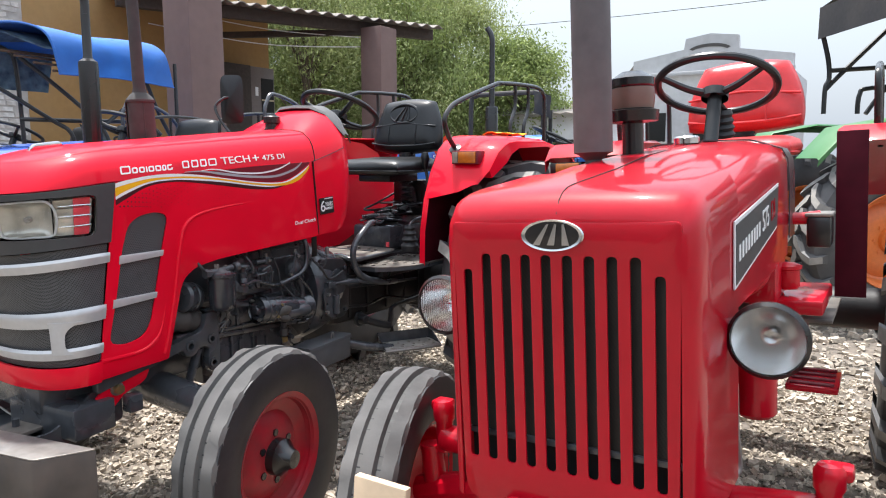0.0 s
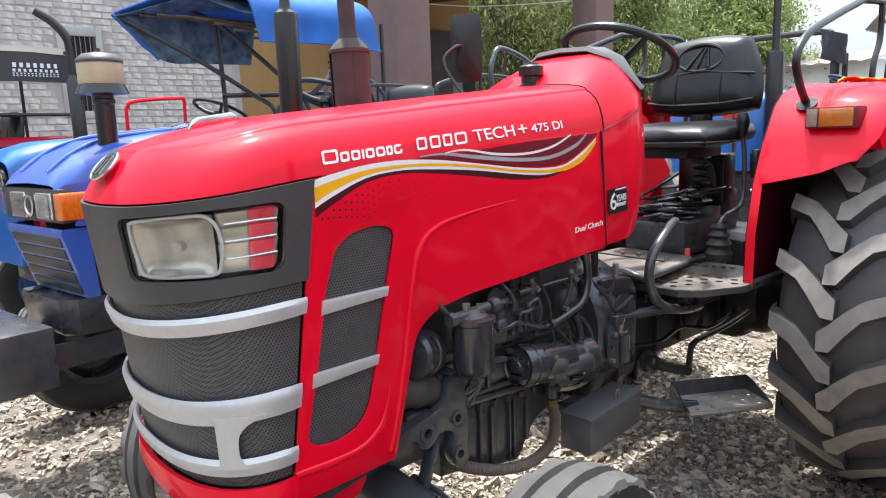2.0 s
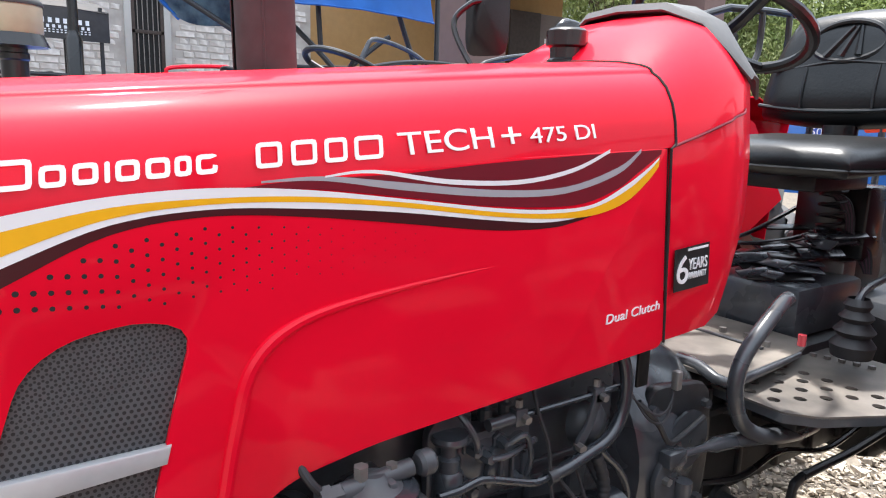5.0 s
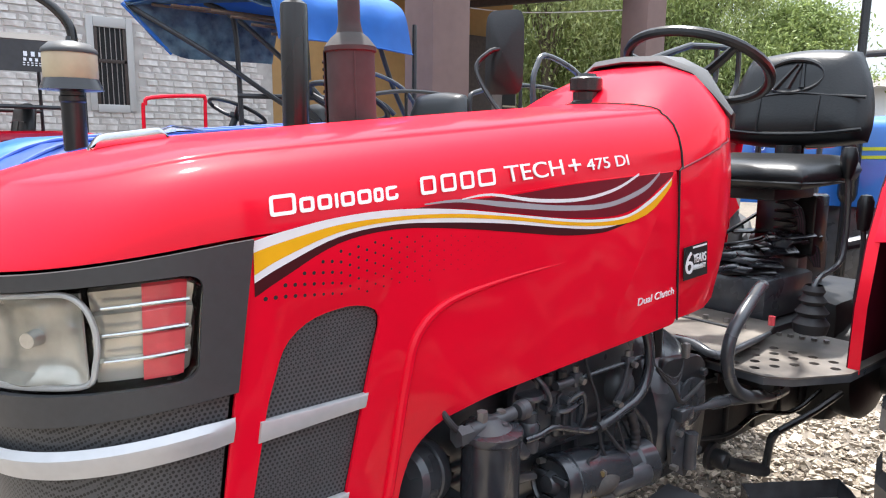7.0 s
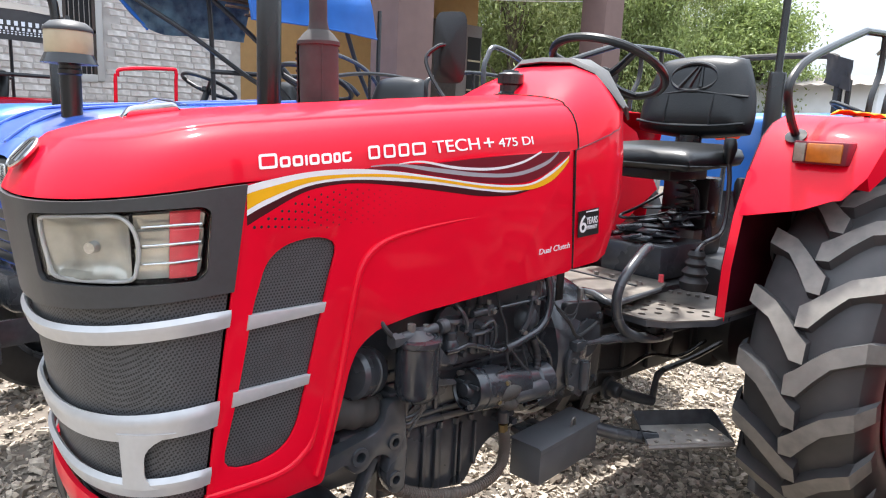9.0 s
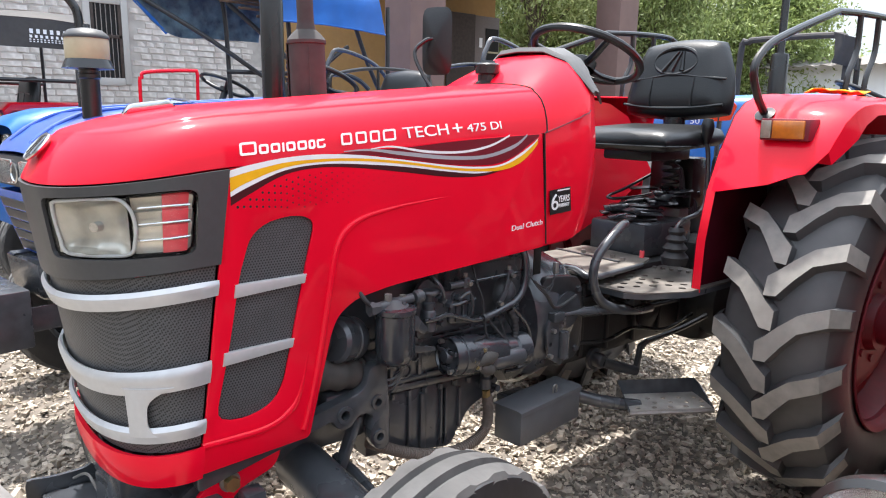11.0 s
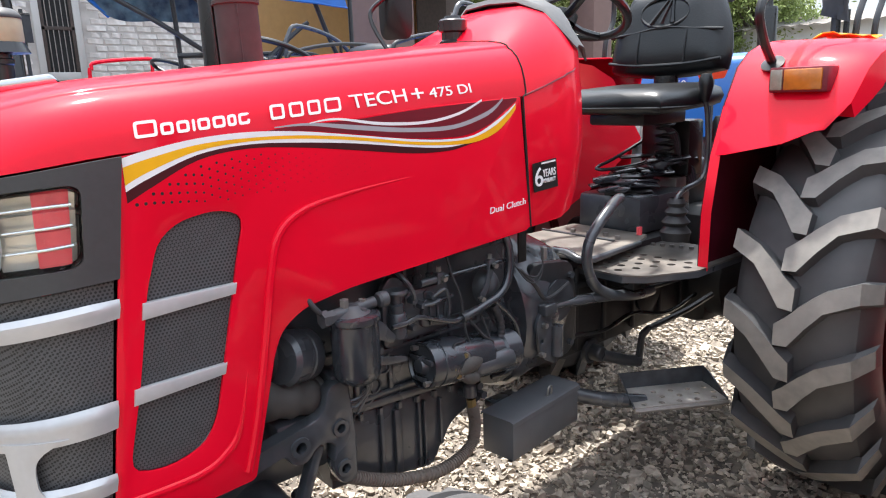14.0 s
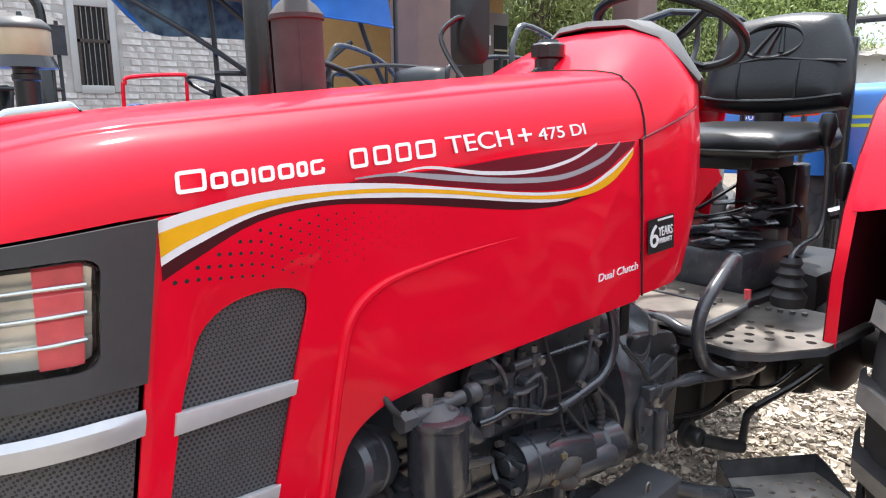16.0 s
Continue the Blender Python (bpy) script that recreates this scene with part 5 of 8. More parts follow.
# alternator with slotted end, its pulley and belt ahead of the filter
alt = part("alternator", lathe([(0.0, 0.0), (0.024, 0.001), (0.044, 0.006), (0.054, 0.018), (0.056, 0.028), (0.056, 0.044), (0.052, 0.046), (0.052, 0.052), (0.056, 0.054), (0.056, 0.088), (0.048, 0.098), (0, 0.10)], pose(0.185, 0.135, 0.795, 80, 0, 20), 32), GREY, eng, "dark alternator with a slotted end")
for k in range(8):
    a = 2 * math.pi * k / 8
    part("alternator_slot", box((0.036 * math.cos(a), 0.036 * math.sin(a), 0.003), (0.022, 0.007, 0.012), 0.002, pose(0.185, 0.135, 0.795, 80, 0, 20) @ Matrix()), DARK, alt)
part("fan_pulley", lathe([(0.03, 0.0), (0.075, 0.0), (0.064, 0.012), (0.075, 0.024), (0.03, 0.024)], pose(0.15, 0.045, 0.80, 90, 0, 0), 28), GREY, eng)
part("drive_belt", tube([(0.10, 0.035, 0.70), (0.185, 0.035, 0.745), (0.225, 0.035, 0.83), (0.17, 0.035, 0.875), (0.10, 0.035, 0.86), (0.02, 0.035, 0.76)], 0.007, 6, closed=True), RUBBER, eng)
part("lower_hose", tube([(0.13, -0.16, 0.735), (0.175, -0.06, 0.735), (0.200, 0.02, 0.728), (0.205, 0.085, 0.718), (0.19, 0.125, 0.71)], lambda t: 0.040 + 0.003 * math.sin(40 * t), 20), material("weathered_hose", (0.055, 0.052, 0.048), 0.75, grain=0.35, scale=20, dust=0.25, dust_color=(0.15, 0.13, 0.11), bump=0.2, stain=6), hero, "weathered thick rubber radiator hose")

# sump with its stepped side, joint ribs and drain
SO = [(0.18, 0.615), (0.60, 0.585), (0.655, 0.565), (0.655, 0.505), (0.591, 0.500), (0.545, 0.482), (0.500, 0.425), (0.478, 0.390), (0.462, 0.385), (0.372, 0.405), (0.290, 0.430), (0.18, 0.440)]
sump = part("sump", plate(fillet(SO, [0.004, 0.01, 0.02, 0.02, 0.02, 0.03, 0.02, 0.012, 0.012, 0.02, 0.02, 0.004], 3), thick=0.31, to=lambda u, v, w: (-0.155 + w, u, v), bevel=0.006), GREY, eng, "dark cast engine sump")
for y, z0, z1, w in ((0.318, 0.425, 0.585, 0.010), (0.365, 0.412, 0.580, 0.020), (0.430, 0.400, 0.575, 0.008), (0.448, 0.398, 0.575, 0.008), (0.500, 0.44, 0.565, 0.010)):
    part("sump_rib", box((0.160, y, (z0 + z1) / 2), (0.014, w, z1 - z0), 0.003), GREY, sump)
part("sump_flange", box((0.0, 0.42, 0.606), (0.335, 0.50, 0.020), 0.004, pose(0, 0, 0.026, -3.6, 0, 0)), GREY, sump)
for k in range(8):
    bolt((0.163, 0.205 + 0.055 * k, 0.608 - 0.0034 * k), (0.163, 0.205 + 0.055 * k, 0.592 - 0.0034 * k), 0.008, GREY, sump)
for y, z in ((0.600, 0.575), (0.625, 0.560), (0.640, 0.530), (0.575, 0.555)):
    bolt((0.155, y, z), (0.178, y, z), 0.011, GREY, sump)
part("hose_elbow", lathe([(0.012, 0.0), (0.018, 0.004), (0.018, 0.034), (0.013, 0.040), (0.013, 0.060)], pose(0.188, 0.578, 0.548), 12), GREY, hero)
part("hose_fitting", rod((0.19, 0.579, 0.545), (0.19, 0.582, 0.520), 0.013, None, 6), BRASS, hero, "brass hose union")
part("flexible_hose", tube([(0.19, 0.583, 0.525), (0.19, 0.590, 0.490), (0.19, 0.590, 0.455), (0.19, 0.579, 0.419), (0.19, 0.536, 0.394), (0.19, 0.462, 0.386), (0.19, 0.36, 0.408), (0.19, 0.283, 0.438), (0.19, 0.219, 0.472), (0.18, 0.17, 0.50)], 0.0150, 12, wave=0.0015, pitch=0.006), material("ribbed_hose", (0.13, 0.10, 0.085), 0.6, grain=0.3, dust=0.3), hero, "brown ribbed flexible hose")

# front support casting with its eyes
FS = [(-0.30, 0.598), (-0.071, 0.645), (-0.01, 0.658), (0.061, 0.671), (0.100, 0.678), (0.121, 0.698), (0.126, 0.728), (0.140, 0.742), (0.178, 0.742), (0.182, 0.665), (0.188, 0.600), (0.187, 0.520), (0.170, 0.508), (0.144, 0.518), (0.130, 0.555), (0.133, 0.585), (0.141, 0.606), (0.120, 0.622), (0.092, 0.619), (0.080, 0.600), (0.058, 0.592), (0.036, 0.602), (0.026, 0.626), (-0.01, 0.620), (-0.30, 0.555)]
eye = lambda y, z, r: [(y + r * math.cos(a), z + r * math.sin(a)) for a in (2 * math.pi * i / 14 for i in range(14))]
for s in (1, -1):
    sup = part("front_support", plate(fillet(FS, 0.012, 2), [eye(0.151, 0.643, 0.0105), eye(0.057, 0.634, 0.0125), eye(0.156, 0.550, 0.0105)], 0.034, (lambda u, v, w: (0.256 - w, u, v)) if s > 0 else (lambda u, v, w: (-0.256 + w, u, v)), bevel=0.004), GREY, hero, "cast front support with bolt eyes")
    part("support_web", box((s * 0.190, 0.10, 0.64), (0.07, 0.15, 0.07), 0.008), GREY, sup)
    part("support_web", box((s * 0.190, 0.165, 0.70), (0.09, 0.03, 0.10), 0.008), GREY, sup)
    for y, z, r in ((0.151, 0.643, 0.017), (0.057, 0.634, 0.020), (0.156, 0.550, 0.018)):
        part("eye_boss", shell(lathe([(r * 0.66, 0.0), (r * 0.66, 0.004), (r, 0.004), (r * 1.05, 0.0)], pose(s * 0.2555, y, z, 0, 90 * s, 0), 18), -0.001), GREY, sup)
part("support_strut", box((0, 0, 0), (0.028, 0.022, 0.14), 0.004, pose(0.225, 0.085, 0.545, -22, 0, 0)), GREY, hero)
part("steering_link", tube([(0.15, 0.09, 0.47), (0.24, 0.10, 0.455), (0.40, 0.08, 0.44), (0.54, 0.06, 0.43)], 0.014, 10), GREY, hero)
# axle beam, tow hooks, bumper
part("axle_tube", rod((0.12, 0.0, 0.475), (0.545, 0.0, 0.445), 0.062, 0.058, 24), GREY, hero)
part("axle_tube", rod((-0.12, 0.0, 0.475), (-0.545, 0.0, 0.445), 0.062, 0.058, 24), GREY, hero)
for s in (1, -1):
    part("kingpin", rod((s * 0.56, 0, 0.30), (s * 0.56, 0, 0.52), 0.036, 0.03, 18), GREY, hero)
    part("stub_axle", rod((s * 0.56, 0, 0.365), (s * 0.70, 0, 0.365), 0.03, None, 16), GREY, hero)
    hk = fillet([(-0.10, 0.60), (-0.15, 0.61), (-0.215, 0.585), (-0.29, 0.55), (-0.315, 0.51), (-0.305, 0.475), (-0.26, 0.47), (-0.235, 0.50), (-0.20, 0.53), (-0.12, 0.555)], 0.02, 3)
    h = part("tow_hook", plate(hk, thick=0.014, to=(lambda u, v, w: (0.245 - w, u, v)) if s > 0 else (lambda u, v, w: (-0.245 + w, u, v)), bevel=0.003), RED, hero, "red tow hook plate")
    part("hook_bolt", rod((s * 0.24, -0.228, 0.556), (s * 0.268, -0.228, 0.556), 0.017, None, 6), BRASS, h)
    part("hook_washer", rod((s * 0.24, -0.228, 0.556), (s * 0.25, -0.228, 0.556), 0.023, None, 18), STEEL, h)
    part("hook_nut", box((s * 0.262, -0.185, 0.50), (0.05, 0.05, 0.06), 0.008), GREY, h)
part("weight_box", box((0, 0, 0), (0.31, 0.15, 0.10), 0.006, pose(0.125, -0.345, 0.487, 0, 0, 8)), GREY, hero, "plain dark grey weight box")
# the bumper stands a little askew
BM = pose(0.035, -0.63, 0.34, 0, 0, 12)
BO = fillet([(-0.49, 0.058), (-0.43, -0.058), (0.413, -0.06), (0.512, 0.06)], [0.02, 0.05, 0.012, 0.006], 5)
bump = part("bumper", plate(BO, thick=0.156, to=lambda u, v, w: BM @ Vector((u, v, w)), bevel=0.003), material("scuffed_bumper", (0.050, 0.050, 0.052), 0.45, second=(0.022, 0.022, 0.024), scale=9, dust=0.5, dust_color=(0.17, 0.125, 0.10), bump=0.15, stain=5), hero, "worn dark grey steel front bumper")
# Brighter steel on top: light on the bumper is put into the colour.
part("bumper_top", plate([(p[0] * 0.998, p[1] * 0.985) for p in BO], thick=0.004, to=lambda u, v, w: BM @ Vector((u, v, 0.1565 + w)), bevel=0.001), STEEL, bump, "scuffed top flange, its lit brightness in the steel")
for s in (1, -1):
    part("bumper_arm", plate(fillet([(-0.56, 0.40), (-0.56, 0.48), (-0.50, 0.47), (-0.43, 0.47), (-0.38, 0.50), (-0.30, 0.56), (-0.20, 0.57), (-0.20, 0.44)], 0.015, 2), thick=0.01, to=(lambda u, v, w: (0.225 - w, u, v)) if s > 0 else (lambda u, v, w: (-0.185 + w, u, v))), GREY, bump)
part("bumper_shelf", box((0, 0, 0), (0.125, 0.11, 0.012), 0.003, pose(0.085, -0.47, 0.462, 0, 0, 8)), PLATE, bump)
part("shelf_floor", box((0, -0.45, 0.425), (0.38, 0.16, 0.02), 0.004), GREY, bump)
part("shelf_bolt", rod((0.07, -0.465, 0.466), (0.07, -0.465, 0.492), 0.012, None, 6), GREY, bump)
# footplates, tool box, step
FP = [(0.125, 1.075), (0.300, 1.070), (0.352, 1.115), (0.424, 1.262), (0.424, 1.56), (0.125, 1.56)]
holes = [eye(0.150 + 0.052 * i + (0.026 if j % 2 else 0), 1.115 + 0.052 * j, 0.0125) for i in range(5) for j in range(5)]
inside = lambda h: max(p[0] for p in h) < 0.40 and (h[0][0] - 0.29) * 1.7 < h[0][1] - 1.085
pl = plate(fillet(FP, 0.015, 3), [h for h in holes if inside(h)], 0.006, lambda u, v, w: (u, v, 0.786 + w))
foot = part("footplate", pl, PLATE, hero, "worn perforated steel footplate")
part("footplate_edge", shell(grid([[(x, y, z) for z in (0.770, 0.788)] for x, y in [(0.125, 1.075)] + FP[1:5]]), 0.004), GREY, foot)
for k in range(5):
    bolt((0.150 + 0.03 * k, 1.46 + 0.008 * k, 0.790), (0.150 + 0.03 * k, 1.46 + 0.008 * k, 0.800), 0.008, STEEL, foot)
tun = part("floor_tunnel", plate(fillet([(-0.16, 1.00), (0.06, 1.02), (0.205, 1.02), (0.180, 1.34), (0.150, 1.43), (-0.16, 1.43)], 0.02, 2), thick=0.008, to=lambda u, v, w: (u, v, 0.826 + w)), PLATE, hero, "worn steel floor cover over the gearbox")
part("floor_lip", tube([(0.075, 1.045, 0.833), (0.13, 1.035, 0.838), (0.200, 1.03, 0.826), (0.196, 1.18, 0.826), (0.178, 1.34, 0.826)], lambda t: 0.016 - 0.009 * t, 12, n=3), GREY, tun, "rolled dark edge of the floor cover")
part("floor_seam", box((-0.02, 1.27, 0.836), (0.30, 0.012, 0.006), 0.002), GREY, tun)
for x, y in ((-0.06, 1.30), (0.0, 1.31), (0.06, 1.32), (0.12, 1.30), (-0.02, 1.10)):
    bolt((x, y, 0.834), (x, y, 0.846), 0.009, STEEL, tun)
part("grab_handle", tube([(0.26, 1.11, 1.005), (0.265, 1.08, 1.00), (0.27, 1.014, 0.961), (0.27, 0.964, 0.915), (0.27, 0.947, 0.866), (0.27, 0.960, 0.812), (0.27, 1.000, 0.764), (0.27, 1.085, 0.725), (0.262, 1.20, 0.70), (0.25, 1.30, 0.69)], 0.0150, 14), GREY, hero, "bent dark grab handle")
BX = pose(0.215, 0.785, 0.378, 0, 0, 6.2)
tb = part("tool_box", box((0, 0, 0.054), (0.102, 0.306, 0.108), 0.004, BX), BOX_GREY, hero, "dark grey sheet metal tool box")
part("tool_box_lid", shell(grid([[BX @ Vector((x, y, z)) for y in (-0.157, 0.157)] for x, z in ((-0.054, 0.105), (-0.053, 0.112), (0.044, 0.112), (0.054, 0.108), (0.055, 0.096))]), 0.003), BOX_GREY, tb)
part("hasp", tube([BX @ Vector(p) for p in ((0.030, 0.030, 0.112), (0.032, 0.032, 0.136), (0.032, 0.046, 0.136), (0.030, 0.048, 0.112))], 0.003, 6), STEEL, tb)
part("box_bracket", box((0.14, 0.76, 0.455), (0.08, 0.10, 0.03), 0.005), GREY, tb)
SU, SV = Vector((0.159, 0.254, 0)), Vector((-0.112, 0.088, 0))
SP = lambda a, b, z=0.378: Vector((0.322, 1.118, z)) + SU * a + SV * b
so = fillet([(SP(a, b).x, SP(a, b).y) for a, b in ((0, 0), (1, 0), (0.93, 1.0), (-0.03, 1.0))], 0.012, 3)
stp = part("step", plate(so, [eye(SP(0.12 + 0.19 * j + (0.05 if i % 2 else 0), 0.14 + 0.26 * i).x, SP(0.12 + 0.19 * j + (0.05 if i % 2 else 0), 0.14 + 0.26 * i).y, 0.0095) for i in range(3) for j in range(5)], 0.005, lambda u, v, w: (u, v, 0.373 + w)), WORN_SUNLIT_STEP, hero, "perforated steel mounting step")
part("step_rim", shell(grid([[SP(-0.01, 0.0, z) for z in (0.372, 0.380)], [SP(-0.035, 0.80, z) for z in (0.372, 0.424)], [SP(-0.03, 1.0, z) for z in (0.372, 0.430)], [SP(0.93, 1.0, z) for z in (0.372, 0.430)], [SP(0.96, 0.7, z) for z in (0.372, 0.420)], [SP(1.0, 0.0, z) for z in (0.372, 0.380)]]), 0.004), GREY, stp)
part("step_rim", tube([SP(0, 0, 0.368), SP(1, 0, 0.368)], 0.008, 6, n=1), STEEL, stp)
part("step_arm", tube([(0.13, 0.93, 0.46), (0.18, 1.0, 0.42), (0.235, 1.08, 0.392), (0.30, 1.20, 0.366)], 0.022, 12), GREY, hero)
# gear levers, gaiters, and the tangle under the seat
part("gear_knob", lathe([(0, 0.0), (0.016, 0.003), (0.022, 0.02), (0.024, 0.04), (0.016, 0.075), (0.011, 0.09), (0, 0.09)], pose(0.25, 1.57, 1.345, 180, 0, 0), 18), VINYL, hero)
part("gear_lever", tube([(0.25, 1.57, 1.27), (0.25, 1.592, 1.20), (0.25, 1.60, 1.08), (0.25, 1.57, 1.01), (0.25, 1.46, 0.985), (0.25, 1.425, 0.96), (0.25, 1.42, 0.92)], 0.0085, 8), GREY, hero)
part("gaiter", lathe([(0.022, 0.965), (0.030, 0.95), (0.024, 0.938), (0.037, 0.922), (0.028, 0.91), (0.044, 0.89), (0.033, 0.877), (0.048, 0.858), (0.042, 0.83)], pose(0.25, 1.425, 0), 22), RUBBER, hero, "ribbed black rubber gaiter")
part("lever_knob", lathe([(0, 0.0), (0.014, 0.003), (0.021, 0.02), (0.021, 0.06), (0.014, 0.10), (0, 0.105)], pose(0.31, 1.555, 1.215, 180, 0, 0), 16), VINYL, hero)
part("short_lever", tube([(0.31, 1.555, 1.13), (0.31, 1.57, 1.04), (0.30, 1.58, 0.90)], 0.0075, 8), GREY, hero)
part("red_button", rod((0.20, 1.30, 0.86), (0.20, 1.30, 0.885), 0.009, None, 10), RED_LENS, hero)
random.seed(11)
WIRE = material("purple_wire", (0.09, 0.04, 0.065), 0.5, grain=0.2)
for k in range(26):
    x0, y0 = random.uniform(-0.09, 0.07), 1.47 + 0.011 * k
    z0 = 0.958 + 0.34 * (y0 - 1.46) + random.uniform(-0.008, 0.016)
    across = k % 4 == 0
    part("linkage_strip", box((0, 0, 0), (random.uniform(0.09, 0.13) if across else random.uniform(0.10, 0.17), random.uniform(0.026, 0.042), 0.006), 0.0015, pose(x0, y0, z0, random.uniform(8, 30), random.uniform(-8, 4), random.uniform(-12, 4) if across else random.uniform(50, 70))), (GREY, SHEEN, BLACK, SHEEN)[k % 4], hero)
part("seat_suspension", box((0.0, 1.80, 1.09), (0.20, 0.10, 0.20), 0.012), BLACK, hero, "black pressed seat suspension")
for k in range(4):
    y0 = 1.50 + 0.06 * k
    part("linkage_link", tube([(-0.13 + 0.03 * k, y0, 0.98), (-0.08 + 0.03 * k, y0 + 0.06, 1.005 + 0.015 * k), (-0.02 + 0.02 * k, y0 + 0.10, 1.02 + 0.02 * k)], 0.0055, 6), BLACK, hero)
for k in range(7):
    d = 0.0045 * k
    part("cable", tube([(-0.03 + d, 1.64, 1.19), (0.02 + d, 1.70 + d, 1.165 - 0.3 * d), (0.05 + 0.8 * d, 1.73, 1.11 + 0.2 * d), (0.055 + d, 1.745 - 0.4 * d, 1.05), (0.085 + 0.7 * d, 1.765 + 0.5 * d, 0.99 + d), (0.10 + 0.6 * d, 1.775, 0.955)], 0.0034, 6), WIRE if k % 2 else RUBBER, hero)
part("link_bow", tube([(-0.10, 1.78, 1.115), (-0.125, 1.62, 1.055), (-0.135, 1.545, 1.034), (-0.125, 1.515, 1.026), (-0.10, 1.55, 1.022), (-0.05, 1.67, 1.035), (-0.01, 1.77, 1.068), (0.0, 1.82, 1.085)], 0.0062, 8), SHEEN, hero, "bent dark linkage bow")
part("lift_housing", box((-0.05, 1.90, 0.95), (0.20, 0.22, 0.18), 0.03), GREY_DIRTY, hero, "dirty cast hydraulic lift housing")
part("lift_cylinder", rod((-0.02, 1.74, 0.98), (-0.02, 1.92, 1.06), 0.045, None, 20), SHEEN, hero)
part("valve_block", box((0.02, 1.76, 0.95), (0.10, 0.07, 0.07), 0.008), STEEL, hero)
part("seat_spring", tube([(0.02 + 0.032 * math.cos(k * 0.7), 1.72 + 0.032 * math.sin(k * 0.7), 1.06 + 0.0032 * k) for k in range(46)], 0.0048, 6, n=1), GREY_DIRTY, hero)
part("lift_arm", tube([(0.14, 1.90, 1.02), (0.22, 1.98, 1.04), (0.27, 2.15, 0.98), (0.28, 2.3, 0.88)], 0.022, 10), GREY, hero)
part("quadrant", plate(fillet([(1.66, 0.86), (1.74, 0.86), (1.72, 1.00), (1.68, 1.03), (1.64, 0.98)], 0.015, 2), thick=0.006, to=lambda u, v, w: (0.292 + w, u, v)), GREY, hero)
warn = part("warning_plate", plate(fillet([(-0.30, 1.395), (-0.19, 1.462), (-0.122, 1.402), (-0.148, 1.335), (-0.26, 1.325)], 0.006, 2), thick=0.004, to=lambda u, v, w: (u, 2.45 + w, v)), material("orange_red_plate", (0.80, 0.06, 0.015), 0.4, grain=0.1), hero, "orange-red warning plate behind the seat")
part("plate_post", rod((-0.21, 2.46, 0.70), (-0.21, 2.46, 1.36), 0.012, None, 8), GREY, warn)
part("side_cover", box((0.15, 0.98, 0.66), (0.06, 0.09, 0.16), 0.012), GREY_DIRTY, hero)
part("pipe_run", tube([(0.17, 0.95, 0.70), (0.19, 1.1, 0.69), (0.19, 1.35, 0.67), (0.17, 1.6, 0.65)], 0.008, 8), GREY_DIRTY, hero)
part("wire", tube([(0.235, 0.72, 0.865), (0.25, 0.76, 0.82), (0.245, 0.80, 0.775), (0.235, 0.85, 0.77), (0.23, 0.92, 0.79)], 0.0055, 8), RUBBER, hero)
for k in range(2):
    part("wire", tube([(0.24, 0.675 + 0.01 * k, 0.90), (0.262, 0.71, 0.862 - 0.012 * k), (0.268, 0.745, 0.850 - 0.016 * k), (0.262, 0.775, 0.872 - 0.01 * k), (0.25, 0.785, 0.91)], 0.0022, 6), RUBBER, hero)
part("loom_plug", box((0.268, 0.774, 0.905), (0.014, 0.014, 0.034), 0.003), STEEL, hero)
part("cowl_bracket", box((0.205, 0.760, 0.93), (0.006, 0.03, 0.11), 0.002), BLACK, hero)
part("floor_beam", box((0.25, 1.28, 0.750), (0.10, 0.30, 0.035), 0.006), BLACK, hero)
# clutch housing cover, lever and pedal linkage
part("housing_cover", lathe([(0.0, 0.0), (0.05, 0.0), (0.06, 0.004), (0.06, 0.01), (0, 0.012)], pose(0.205, 0.90, 0.74, 0, 90, 0), 22), GREY, bell)
part("housing_side", plate(fillet([(0.775, 0.56), (0.98, 0.56), (1.0, 0.70), (0.98, 0.84), (0.80, 0.86), (0.765, 0.72)], 0.04, 3), thick=0.03, to=lambda u, v, w: (0.17 + w, u, v), bevel=0.010), GREY_DIRTY, bell)
for a, b in ((0.80, 0.59), (0.80, 0.82), (0.96, 0.60), (0.96, 0.80), (0.785, 0.71)):
    part("housing_bolt", rod((0.20, a, b), (0.212, a, b), 0.010, None, 6), GREY, bell)
part("clutch_lever", plate(fillet([(0.790, 0.735), (0.812, 0.752), (0.836, 0.735), (0.832, 0.690), (0.862, 0.690), (0.866, 0.600), (0.846, 0.575), (0.826, 0.590), (0.806, 0.600), (0.788, 0.616), (0.772, 0.700)], 0.012, 3), [[(0.795 + 0.006 * math.cos(a), 0.655 + 0.006 * math.sin(a)) for a in (2 * math.pi * i / 12 for i in range(12))]], thick=0.012, to=lambda u, v, w: (0.232 + w, u, v), bevel=0.002), GREY, hero, "dark clutch release lever")
part("lever_cylinder", rod((0.252, 0.846, 0.690), (0.252, 0.846, 0.605), 0.016, None, 16), GREY, hero)
for y, z in ((0.852, 0.645), (0.790, 0.62), (0.800, 0.700)):
    bolt((0.240, y, z), (0.256, y, z), 0.008, STEEL, hero, "lever_pin")
part("clevis", box((0.246, 0.815, 0.742), (0.028, 0.050, 0.030), 0.005), GREY, hero)
part("clutch_rod", tube([(0.250, 0.830, 0.744), (0.252, 0.90, 0.742), (0.256, 0.99, 0.735), (0.262, 1.07, 0.725), (0.266, 1.14, 0.716)], lambda t: 0.008 + 0.007 * (t > 0.3), 12, n=3), GREY, hero)
part("pivot_hub", lathe([(0.0, 0.05), (0.022, 0.049), (0.026, 0.042), (0.026, 0.012), (0.038, 0.010), (0.040, 0.0)], pose(0.150, 1.125, 0.512, 0, 90, 0), 22), GREY_DIRTY, hero)
